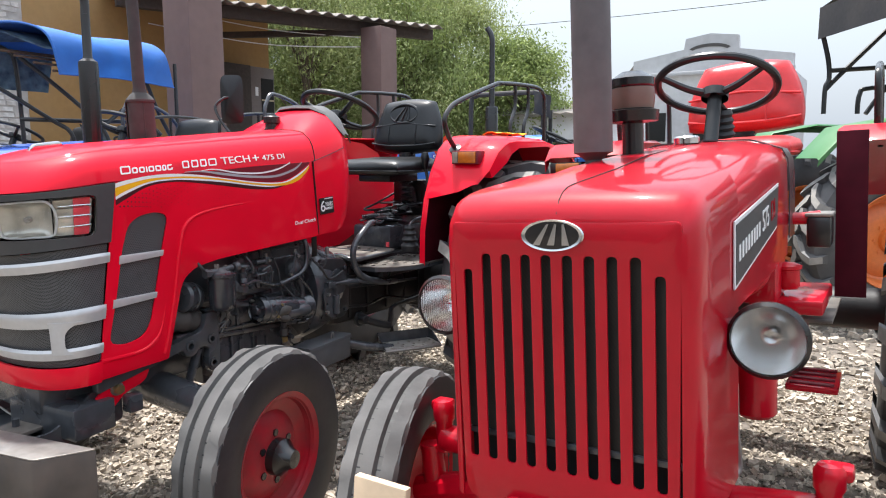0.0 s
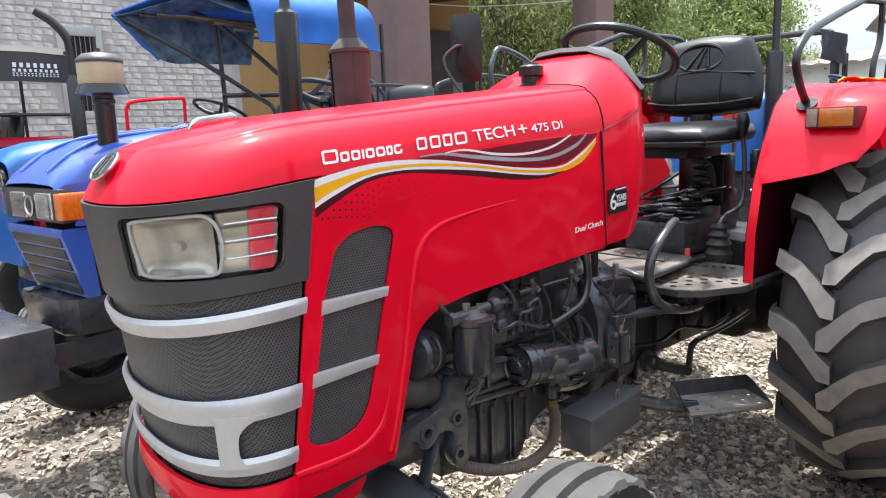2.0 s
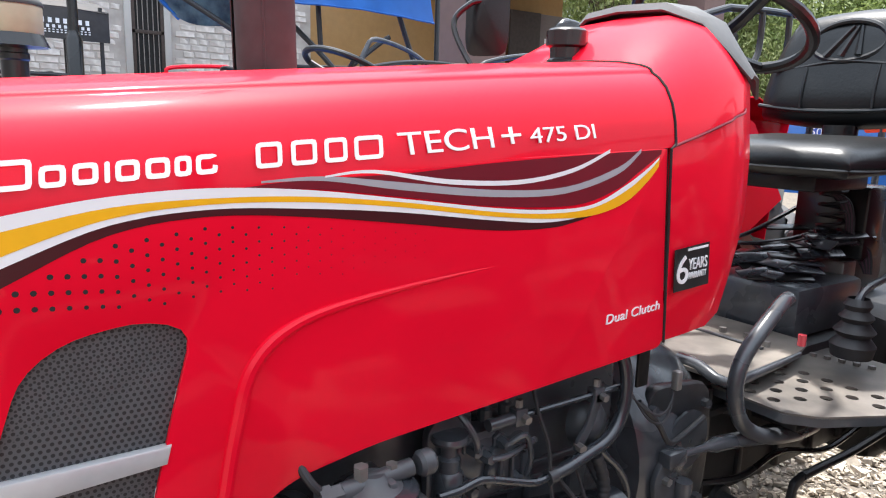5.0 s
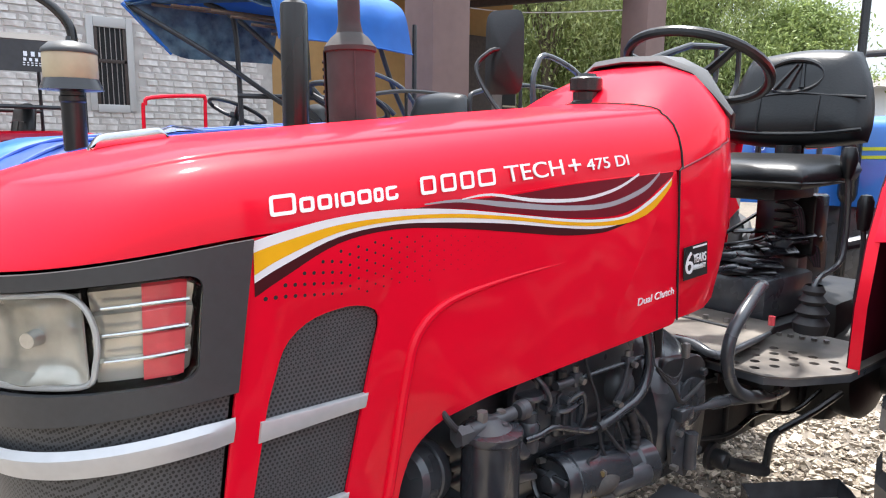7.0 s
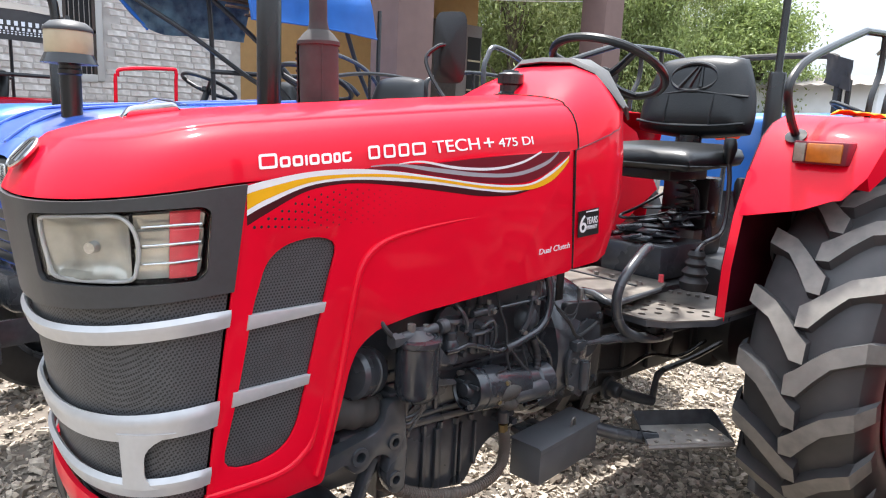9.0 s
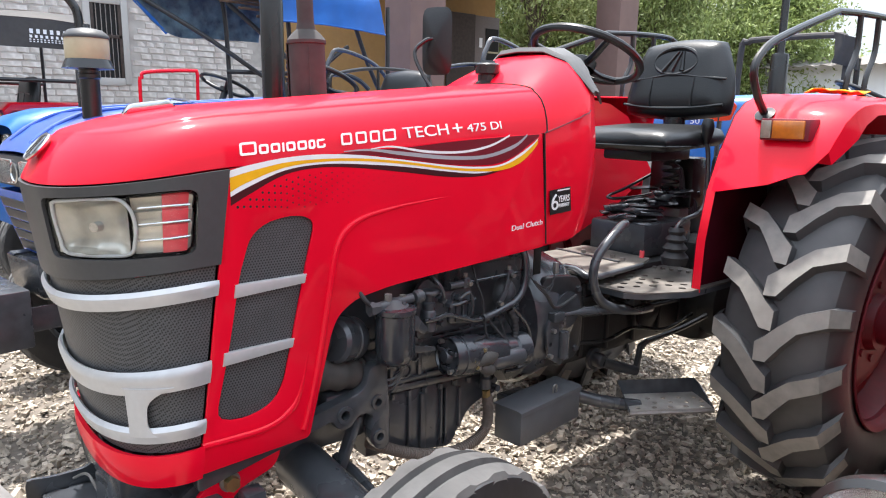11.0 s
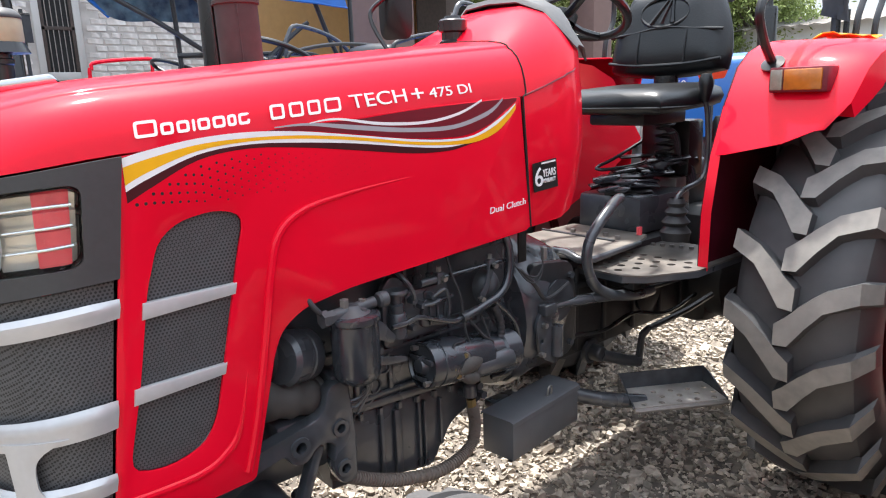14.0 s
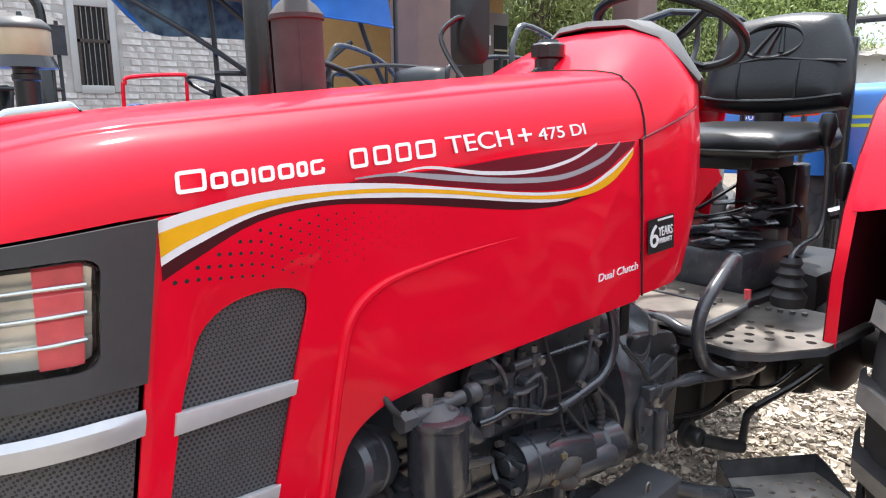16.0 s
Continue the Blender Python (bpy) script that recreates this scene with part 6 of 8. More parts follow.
part("brake_crank", tube([(0.19, 1.13, 0.508), (0.205, 1.17, 0.492), (0.225, 1.225, 0.472), (0.236, 1.262, 0.462)], 0.018, 12, n=3), GREY_DIRTY, hero, "dark cranked brake arm")
part("brake_arm", plate(fillet([(1.245, 0.445), (1.275, 0.452), (1.285, 0.535), (1.318, 0.552), (1.315, 0.568), (1.270, 0.556)], 0.008, 2), thick=0.014, to=lambda u, v, w: (0.229 + w, u, v), bevel=0.002), GREY_DIRTY, hero)
part("brake_pull_rod", tube([(0.238, 1.31, 0.56), (0.242, 1.40, 0.565), (0.25, 1.52, 0.575), (0.26, 1.66, 0.60)], 0.010, 8, n=2), GREY_DIRTY, hero)
part("loose_wire", tube([(-0.16, -0.46, 0.46), (-0.10, -0.44, 0.49), (-0.02, -0.43, 0.475), (0.02, -0.40, 0.50), (0.05, -0.36, 0.56), (0.07, -0.32, 0.60)], 0.0035, 6), STEEL, hero, "loose pale wire")
# ---- what the other tractors have in common ----
def chassis(t, body, under, rims, front_half=0.60, rear_half=0.65, rear_y=1.94, fender_top=1.42, rail=True, seat_mat=VINYL, wheel_c=(0, 1.10, 1.54), rear_R=0.655, emblem_seat=False, seat_y=1.55, seat_z=1.22, steer=0):
    part("engine_block", box((0, 0.45, 0.74), (0.26, 0.75, 0.50), 0.02), under, t)
    part("sump", box((0, 0.42, 0.46), (0.20, 0.42, 0.18), 0.03), under, t)
    part("gearbox", box((0, 1.25, 0.70), (0.30, 0.95, 0.36), 0.04), under, t)
    part("rear_axle", rod((-0.55, rear_y, 0.645), (0.55, rear_y, 0.645), 0.09, None, 20), under, t)
    part("front_axle", tube([(-front_half + 0.06, 0, 0.42), (-0.25, 0, 0.48), (0.25, 0, 0.48), (front_half - 0.06, 0, 0.42)], 0.042, 10), under, t)
    part("front_support", box((0, -0.05, 0.56), (0.26, 0.55, 0.12), 0.015), under, t)
    part("footplate", box((0, 1.10, 0.79), (0.78, 0.42, 0.012), 0.003), PLATE, t)
    part("dashboard", box((0, 0.98, 1.18), (0.40, 0.12, 0.34), 0.03), PLASTIC, t)
    steering_wheel(t, wheel_c, 24, 0.195, column=0.42)
    seat(t, seat_y, seat_z, seat_mat, emblem=emblem_seat)
    for s in (1, -1):
        rear_wheel(t, s * rear_half, rear_y, rear_R - 0.01, s, rims, rear_R)
        front_wheel(t, s * front_half, 0.04 if steer else 0, 0.352, s, rims, steer=steer)
        part("kingpin", rod((s * (front_half - 0.12), 0, 0.30), (s * (front_half - 0.10), 0, 0.56), 0.035, 0.03, 14), under, t)
        xi, xo = rear_half - 0.24, rear_half + 0.12
        prof = [(rear_y - 0.58, 0.78), (rear_y - 0.58, 1.10), (rear_y - 0.56, fender_top - 0.06), (rear_y - 0.50, fender_top), (rear_y, fender_top + 0.01), (rear_y + 0.40, fender_top - 0.06), (rear_y + 0.62, fender_top - 0.30)]
        f = part("fender", shell(grid([[(s * xi, y, z), (s * (xi + 0.02), y, z + 0.012), (s * (xo - 0.03), y, z + 0.012), (s * xo, y, z - 0.004), (s * xo, y + 0.004, z - 0.05)] for y, z in prof[2:]]), 0.004), body, t, smooth=45)
        part("fender_wall", plate(prof + [(rear_y + 0.5, 0.85)], thick=0.004, to=(lambda u, v, w: (xi + w, u, v)) if s > 0 else (lambda u, v, w: (-xi - w, u, v))), body, f)
        part("fender_front", box((s * (xi + 0.05), rear_y - 0.575, 1.09), (0.10, 0.006, 0.60), 0.002), body, f)
        ind = part("indicator", box((s * (xo - 0.10), rear_y - 0.53, fender_top - 0.10), (0.15, 0.06, 0.06), 0.006), BLACK, t)
        part("amber_lens", box((s * (xo - 0.11), rear_y - 0.562, fender_top - 0.10), (0.11, 0.010, 0.05), 0.003), AMBER, ind)
        if rail:
            x = s * (xi + 0.06)
            r = part("guard_rail", tube([(x, rear_y - 0.40, fender_top), (x, rear_y - 0.42, fender_top + 0.17), (x, rear_y - 0.36, fender_top + 0.22), (x, rear_y - 0.05, fender_top + 0.27), (x, rear_y + 0.32, fender_top + 0.27), (x, rear_y + 0.40, fender_top + 0.22), (x, rear_y + 0.40, fender_top - 0.06)], 0.012, 10, n=4), BLACK, t, "black tube guard rail")
            part("rail_post", rod((x, rear_y, fender_top), (x, rear_y, fender_top + 0.27), 0.010, None, 8), BLACK, r)


def smooth_hood(t, paint, half, rows, name="hood"):
    """A bonnet from cross rows (y, half width, low z, shoulder z, top z)."""
    R = []
    for y, h, lo, sh, top in rows:
        o = [(h, lo), (h, (lo + sh) / 2), (h * 0.985, sh - 0.03), (h * 0.93, sh), (h * 0.80, sh + (top - sh) * 0.55), (h * 0.5, top - 0.004), (0, top)]
        R.append([Vector((x, y, z)) for x, z in o] + [Vector((-x, y, z)) for x, z in o[-2::-1]])
    return part(name, shell(grid(R), 0.005), paint, t, smooth=42)


# ---- the older red tractor with the slotted front ----
near = thing("tractor", "older red tractor with slotted red grille and round headlamps", "tractor", (1.876, 0.02, 0), 0, "parked tractors")
chassis(near, RED_OLD, RED_OLD, RED_OLD, 0.615, 0.665, 1.94, 1.40, True, material("red_vinyl_cover", (0.55, 0.02, 0.025), 0.32, grain=0.15, scale=30, bump=0.2, dust=0.1), (0.012, 1.08, 1.563), 0.655, False, 1.50, 1.345, 15)
for ob in near.children:
    if ob.name.startswith("front_wheel") and ob.matrix_basis.translation.x > 0:
        ob.matrix_basis = pose(0.11, 0, 0) @ ob.matrix_basis
    elif ob.name.startswith("front_wheel"):
        ob.matrix_basis = pose(-0.035, 0, 0) @ ob.matrix_basis
    elif ob.name.startswith("fender"):
        if ob.data.vertices[0].co.x > 0:
            ob.matrix_basis = pose(-0.06, 0, 0)
        for piece in list(ob.children):
            outer = ob.data.vertices[0].co.x > 0
            if piece.name.startswith("fender_wall" if outer else "fender_front"):
                bpy.data.objects.remove(piece)
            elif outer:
                # The front strip's shade is put into its colour too.
                piece.data.materials[0] = FENDER_SHADE
    elif ob.name.startswith(("rear_axle", "gearbox")):
        ob.data.materials[0] = DARK_IRON
SL = []
for i in range(8):
    x = -0.1564 + 0.044 * i
    SL.append(fillet([(x - 0.0102, 0.692), (x + 0.0102, 0.692), (x + 0.0102, 1.127), (x - 0.0102, 1.127)], 0.0101, 4))
for x in (-0.2004, 0.1956):
    SL.append(fillet([(x - 0.0095, 0.692), (x + 0.0095, 0.692), (x + 0.0095, 1.094), (x - 0.0095, 1.094)], 0.0094, 4))
front = part("grille", plate(fillet([(-0.225, 0.595), (0.225, 0.595), (0.234, 1.192), (-0.234, 1.192)], [0.05, 0.05, 0.012, 0.012], 4), SL, 0.006, lambda u, v, w: (u, -0.288 + w, v), bevel=0.002), RED_OLD, near, "red front panel with upright slots")
part("grille_screen", box((0, -0.262, 0.95), (0.46, 0.004, 0.42)), mesh_screen("dark_radiator_screen"), front, "dark woven radiator screen")
part("screen_rail", box((0, -0.264, 0.742), (0.46, 0.012, 0.014), 0.003), GREY, front)
part("lower_screen", box((0, -0.24, 0.68), (0.46, 0.003, 0.12)), DARK, front)
dark_screen = bpy.data.materials["dark_radiator_screen"].node_tree.nodes
for q in [n_ for n_ in dark_screen if n_.bl_idname == "ShaderNodeMixRGB"][:1]:
    q.inputs[1].default_value, q.inputs[2].default_value = (0.020, 0.017, 0.015, 1), (0.012, 0.011, 0.010, 1)
# rounded shell round the front panel: top roll and cheeks
R = []
for y, h, top in ((-0.288, 0.232, 1.190), (-0.2865, 0.240, 1.202), (-0.281, 0.248, 1.216), (-0.270, 0.2555, 1.231), (-0.253, 0.260, 1.244), (-0.228, 0.2625, 1.253), (-0.19, 0.2635, 1.259), (0.06, 0.264, 1.285)):
    o = [(h, 0.60), (h, 0.9), (h, top - 0.085), (h * 0.985, top - 0.045), (h * 0.93, top - 0.016), (h * 0.84, top - 0.004), (h * 0.5, top), (0, top + 0.002)]
    R.append([Vector((x, y, z)) for x, z in o] + [Vector((-x, y, z)) for x, z in o[-2::-1]])
part("front_cowl", shell(grid(R), 0.004), RED_OLD, near, smooth=60)
smooth_hood(near, RED_OLD, 0.264, [(0.062, 0.2635, 0.98, 1.245, 1.285), (0.30, 0.265, 0.985, 1.275, 1.318), (0.60, 0.265, 0.99, 1.300, 1.345), (0.90, 0.262, 1.0, 1.318, 1.365), (0.95, 0.255, 1.02, 1.318, 1.362)])
part("hood_seam", tube([(0, -0.285, 1.206), (0, -0.27, 1.233), (0, -0.253, 1.246), (0, -0.228, 1.2555), (0, -0.19, 1.2615), (0, 0.06, 1.288), (0, 0.30, 1.3195), (0, 0.90, 1.3665)], 0.0015, 6, n=1), DARK, near)
part("hood_rear_band", shell(grid([[Vector((x, y, z)) for x, z in ((0.268, 1.05), (0.268, 1.24), (0.262, 1.30), (0.245, 1.332), (0.15, 1.366), (0, 1.372), (-0.15, 1.366), (-0.245, 1.332), (-0.262, 1.30), (-0.268, 1.24), (-0.268, 1.05))] for y in (0.90, 1.03)]), 0.004), GREY, near)
emblem(near, pose(-0.008, -0.288, 1.166, 90, 0, 0), 0.063, 0.030)
for s in (1, -1):
    lamp_round(near, (0.338 if s > 0 else -0.420, -0.04, 0.940 if s > 0 else 0.962), 0.070)
    part("lamp_bracket", rod((s * 0.25, 0.03, 0.95), (0.33 if s > 0 else -0.41, 0.03, 0.945), 0.014, None, 10), BLACK, near)
    m = pose(0.2655, 0, 0) @ SIDE if s > 0 else pose(-0.2655, 0, 0, 0, 0, 180) @ SIDE
    if s > 0:
        sg = part("name_plate", plate([(-0.006, 1.028), (0.605, 1.108), (0.628, 1.230), (-0.006, 1.170)], thick=0.003, to=lambda u, v, w: (0.266 + w, u, v)), WHITE, near, "dark name plate with a white border")
        part("plate_field", plate([(0.004, 1.037), (0.597, 1.115), (0.618, 1.221), (0.004, 1.162)], thick=0.003, to=lambda u, v, w: (0.2675 + w, u, v)), PLASTIC, sg)
        for k in range(8):
            u = 0.03 + 0.036 * k
            part("name_bar", plate([(u, 1.080 + 0.11 * u), (u + 0.019, 1.082 + 0.11 * u), (u + 0.019, 1.116 + 0.11 * u), (u, 1.114 + 0.11 * u)], thick=0.002, to=lambda a, b, w: (0.2695 + w, a, b)), WHITE, sg, smooth=0)
        letters("575", 0.075, WHITE, sg, pose(0.2712, 0.335, 1.118) @ SIDE @ pose(0, 0, 0, 0, 0, 6), name="lettering", spread=0.95)
        letters("DI", 0.075, RED_OLD, sg, pose(0.2712, 0.48, 1.134) @ SIDE @ pose(0, 0, 0, 0, 0, 6), name="lettering")
nm = part("muffler", lathe([(0.020, 1.20), (0.022, 1.315), (0.040, 1.33), (0.052, 1.335), (0.052, 2.2), (0.02, 2.22)], pose(-0.145, 0.30, 0), 32), material("grey_muffler", (0.085, 0.08, 0.085), 0.55, grain=0.25, scale=25, dust=0.2, bump=0.1), near, "tall dark grey muffler")
part("muffler_joint", rod((-0.145, 0.30, 1.27), (-0.145, 0.30, 1.30), 0.034, None, 20), STEEL, nm)
pc = part("precleaner", lathe([(0.03, 1.24), (0.03, 1.415), (0.07, 1.42), (0.074, 1.45), (0.058, 1.455), (0.058, 1.515), (0.062, 1.52), (0.062, 1.54), (0.03, 1.56), (0, 1.562)], pose(-0.09, 0.47, 0), 28), BLACK, near, "black precleaner with a brown bowl")
part("bowl", lathe([(0.0592, 1.456), (0.0625, 1.485), (0.0592, 1.514)], pose(-0.09, 0.47, 0), 28), material("brown_plastic_bowl", (0.15, 0.085, 0.065), 0.4, grain=0.2, scale=20, dust=0.15), pc, "brown plastic dust bowl")
part("column_bellows", lathe([(0.034, 0.0), (0.042, 0.012), (0.034, 0.024), (0.041, 0.036), (0.033, 0.048), (0.039, 0.06), (0.032, 0.072), (0.036, 0.084), (0.03, 0.10)], pose(0.02, 1.16, 1.385, 10, 0, 0), 20), RUBBER, near)
part("fuel_cap", lathe([(0.04, 0), (0.04, 0.018), (0.034, 0.024), (0, 0.025)], pose(-0.02, 0.80, 1.36), 20), CHROME, near)
part("air_filter", lathe([(0, 0.690), (0.036, 0.692), (0.046, 0.702), (0.046, 0.84), (0.04, 0.86), (0, 0.86)], pose(0.275, 0.22, 0), 24), RED_OLD, near)
part("drain_pipe", tube([(0.25, 0.10, 0.80), (0.252, 0.10, 0.70), (0.258, 0.10, 0.62), (0.255, 0.09, 0.595), (0.235, 0.08, 0.60)], 0.008, 8), STEEL, near)
ns = part("step", box((0.29, 1.52, 0.42), (0.18, 0.26, 0.025), 0.006), RED_OLD, near)
for k in range(4):
    part("step_bar", box((0.29, 1.42 + 0.07 * k, 0.436), (0.15, 0.022, 0.01), 0.003), RED_DARK, ns)
part("floor_box", box((0.275, 0.92, 0.858), (0.20, 0.36, 0.045), 0.008), RED_OLD, near)
part("floor_stay", box((0.285, 1.04, 0.78), (0.05, 0.03, 0.12), 0.005), RED_DARK, near)
bat = part("battery_box", box((0.343, 1.02, 1.062), (0.070, 0.11, 0.10), 0.01), BLACK, near)
part("battery_lid", box((0.343, 1.02, 1.117), (0.080, 0.12, 0.012), 0.004), STEEL, bat)
part("fuel_bowl", lathe([(0.0, 0.0), (0.030, 0.002), (0.036, 0.012), (0.036, 0.060), (0.042, 0.064), (0.042, 0.074), (0.020, 0.082), (0, 0.083)], pose(0.27, 0.82, 0.90), 20), RED_OLD, near)
part("steering_arm", tube([(0.24, 0.98, 1.105), (0.30, 0.99, 1.105), (0.345, 1.0, 1.11)], 0.020, 12), RED_OLD, near)
part("side_casting", box((0.20, 0.78, 0.94), (0.12, 0.20, 0.14), 0.02), RED_OLD, near)
for k in range(4):
    part("side_pipe", tube([(0.16, 0.6 + 0.1 * k, 0.9), (0.23, 0.62 + 0.1 * k, 0.95), (0.24, 0.70 + 0.1 * k, 1.02)], 0.012, 8), RED_OLD, near)
for sx in (1, -1):
    part("steering_knuckle", lathe([(0.0, 0.060), (0.022, 0.058), (0.030, 0.045), (0.030, 0.012), (0.024, 0.0), (0.024, -0.08)], pose(0.443 if sx > 0 else -0.468, 0.0, 0.63), 16), RED_OLD, near)
    part("knuckle_arm", box((0.458 if sx > 0 else -0.49, 0.03, 0.665), (0.055, 0.05, 0.030), 0.010), RED_OLD, near)
    part("axle_arm", tube([(sx * 0.20, 0.0, 0.56), (sx * 0.36, 0.0, 0.58), (sx * 0.468, 0.0, 0.585)], 0.036, 14), RED_OLD, near)
# the body leans to one side on its tyres
for ob in near.children:
    if "wheel" not in ob.name or ob.name.startswith("steering"):
        ob.matrix_basis = pose(0, 0, 0, 0, -2.97, 0) @ ob.matrix_basis
solo("board", box((0, 0, 0), (0.135, 0.022, 0.63), 0.003, pose(1.455, -0.385, 0.30, -4, 1.5, 4)), material("pale_wood", (0.62, 0.47, 0.32), 0.7, grain=0.2, scale=20, dust=0.2), "pale wooden board standing upright before the tyre", "board")

# ---- the blue tractor beside the red one ----
blue = thing("tractor", "blue tractor with square headlamps, cream precleaner and black muffler", "tractor", (-1.65, 0.09, 0), 10, "parked tractors")
chassis(blue, BLUE, GREY, GREY, 0.60, 0.60, 1.94, 1.36, True, VINYL, (0, 1.12, 1.52), 0.62)
smooth_hood(blue, BLUE, 0.26, [(-0.43, 0.235, 1.145, 1.160, 1.175), (-0.40, 0.25, 1.145, 1.195, 1.215), (-0.32, 0.262, 1.10, 1.25, 1.275), (-0.20, 0.268, 1.05, 1.295, 1.325), (0.0, 0.27, 1.02, 1.318, 1.352), (0.4, 0.27, 1.02, 1.345, 1.38), (0.92, 0.27, 1.02, 1.38, 1.415)])
for s in (1, -1):
    part("hood_rib", tube([(s * 0.12, -0.40, 1.212), (s * 0.12, -0.32, 1.272), (s * 0.12, -0.20, 1.322), (s * 0.12, 0.0, 1.350), (s * 0.12, 0.9, 1.412)], 0.008, 8), BLUE, blue)
    part("hood_cheek", plate(fillet([(-0.40, 1.02), (0.92, 0.98), (0.92, 1.20), (-0.30, 1.13)], 0.02, 2), thick=0.008, to=(lambda u, v, w: (0.262 + w, u, v)) if s > 0 else (lambda u, v, w: (-0.262 - w, u, v))), BLUE, blue)
    part("lime_stripe", plate([(-0.10, 1.205), (0.30, 1.27), (0.85, 1.31), (0.85, 1.33), (0.28, 1.292), (-0.02, 1.23)], thick=0.001, to=(lambda u, v, w: (0.2715 + w, u, v)) if s > 0 else (lambda u, v, w: (-0.2715 - w, u, v))), LIME, blue, smooth=0)
for s in (1, -1):
    part("tall_guard", tube([(s * 0.66, 1.74, 1.30), (s * 0.66, 1.70, 1.60), (s * 0.66, 1.73, 1.70), (s * 0.66, 1.80, 1.755), (s * 0.66, 2.05, 1.71), (s * 0.66, 2.22, 1.62), (s * 0.66, 2.30, 1.48), (s * 0.66, 2.32, 1.24)], 0.014, 10, n=4), GREY, blue, "grey bent tube fender guard")
face = part("lamp_panel", box((0.008, -0.395, 1.094), (0.49, 0.07, 0.125), 0.008), PLASTIC, blue, "black lamp panel")
for s in (1, -1):
    hl = part("headlamp", box((0.026 + s * 0.112, -0.434, 1.092), (0.130, 0.012, 0.098), 0.008), LAMP_BOWL, face, "square clear headlamp")
    part("lamp_glass", box((0.026 + s * 0.112, -0.443, 1.092), (0.124, 0.006, 0.092), 0.003), FLUTED, hl).visible_shadow = False
    ci = part("corner_indicator", box((0.248 if s > 0 else -0.226, -0.382 if s > 0 else -0.365, 1.092), (0.062, 0.110, 0.100), 0.010), ORANGE_LENS, face, "orange ribbed corner indicator")
    for k in range(7):
        part("lens_rib", box((0.280 if s > 0 else -0.258, -0.43 + 0.014 * k, 1.092), (0.004, 0.005, 0.088), 0.001), ORANGE_LENS, ci)
part("badge", lathe([(0.040, 0), (0.042, 0.008), (0.033, 0.010), (0.030, 0.005), (0, 0.005)], pose(0.024, -0.438, 1.092, 90, 0, 0), 28), CHROME, face, "round chrome badge")
part("badge_field", lathe([(0.030, 0.0055), (0, 0.0065)], pose(0.024, -0.438, 1.092, 90, 0, 0), 24), BLACK, face)
# tapered grille shell: a blue wedge with five broad dark slats let into its front
wedge = [[(-0.235, -0.345, 1.012), (-0.235, -0.432, 1.012), (0.255, -0.432, 1.012), (0.255, -0.345, 1.012)], [(-0.235, -0.34, 0.995), (-0.235, -0.437, 0.995), (0.255, -0.437, 0.995), (0.255, -0.34, 0.995)], [(-0.215, -0.315, 0.745), (-0.215, -0.362, 0.745), (0.237, -0.362, 0.745), (0.237, -0.315, 0.745)]]
gr = part("grille_surround", shell(grid(wedge), 0.012), BLUE, blue)
for k in range(5):
    zz = 0.962 - 0.046 * k
    q = (1.0 - zz) / 0.25
    part("grille_slat", box((0, 0, 0), (0.43 - 0.03 * q, 0.014, 0.040), 0.004, pose(0.010, -0.436 + 0.073 * q, zz, 17, 0, 0)), PLASTIC, gr)
part("radiator_core", box((0, -0.26, 0.88), (0.40, 0.10, 0.30), 0.01), DARK, blue)
part("weight_tray", shell(grid([[(x * k, y * k - 0.30 * (1 - k), z) for x, y in ((-0.20, -0.22), (-0.20, -0.42), (-0.16, -0.445), (0.18, -0.445), (0.235, -0.40), (0.235, -0.22))] for z, k in ((0.735, 0.9), (0.745, 1.0), (0.725, 1.0), (0.62, 0.93), (0.60, 0.85))]), 0.008), GREY, blue, "dark grey box under the grille")
part("tray_floor", box((0.015, -0.31, 0.715), (0.40, 0.22, 0.03), 0.005), GREY, blue)
part("bumper", box((-0.06, -0.63, 0.558), (0.61, 0.26, 0.225), 0.006), GREY, blue, "plain dark grey front bumper box")
for s in (1, -1):
    part("bumper_arm", box((s * 0.16, -0.28, 0.53), (0.012, 0.5, 0.10), 0.003), GREY, blue)
bx = blue.matrix_world.inverted()
sp = bx @ Vector((-1.213, 0.60, 0))
bst = part("muffler", lathe([(0.022, 1.05), (0.024, 1.22), (0.046, 1.24), (0.048, 1.25), (0.048, 1.79), (0.046, 1.81), (0.026, 1.825), (0.022, 1.84), (0.022, 2.05)], pose(sp.x, sp.y, 0), 28), BLACK, blue, "tall glossy black muffler")
part("exhaust_tip", tube([(sp.x, sp.y, 2.05), (sp.x, sp.y, 2.12), (sp.x, sp.y - 0.02, 2.18), (sp.x, sp.y - 0.06, 2.23)], 0.022, 12), BLACK, bst)
part("muffler_elbow", tube([(sp.x - 0.35, sp.y, 0.95), (sp.x - 0.12, sp.y, 0.97), (sp.x, sp.y, 1.02), (sp.x, sp.y, 1.12)], 0.022, 12), BLACK, bst)
pp = bx @ Vector((-1.44, -0.07, 0))
pre = part("precleaner", lathe([(0.036, 1.22), (0.036, 1.455), (0.040, 1.46), (0.040, 1.475), (0.036, 1.478), (0.036, 1.49), (0.095, 1.495), (0.080, 1.53)], pose(pp.x, pp.y, 0), 32), BLACK, blue, "black precleaner stem and skirt")
part("bowl", lathe([(0.078, 1.53), (0.080, 1.535), (0.080, 1.605), (0.0785, 1.61)], pose(pp.x, pp.y, 0), 32), CREAM, pre, "cream plastic precleaner bowl")
part("precleaner_cap", lathe([(0.082, 1.608), (0.083, 1.614), (0.080, 1.622), (0.06, 1.640), (0.02, 1.648), (0, 1.648)], pose(pp.x, pp.y, 0), 32), PLASTIC, pre)
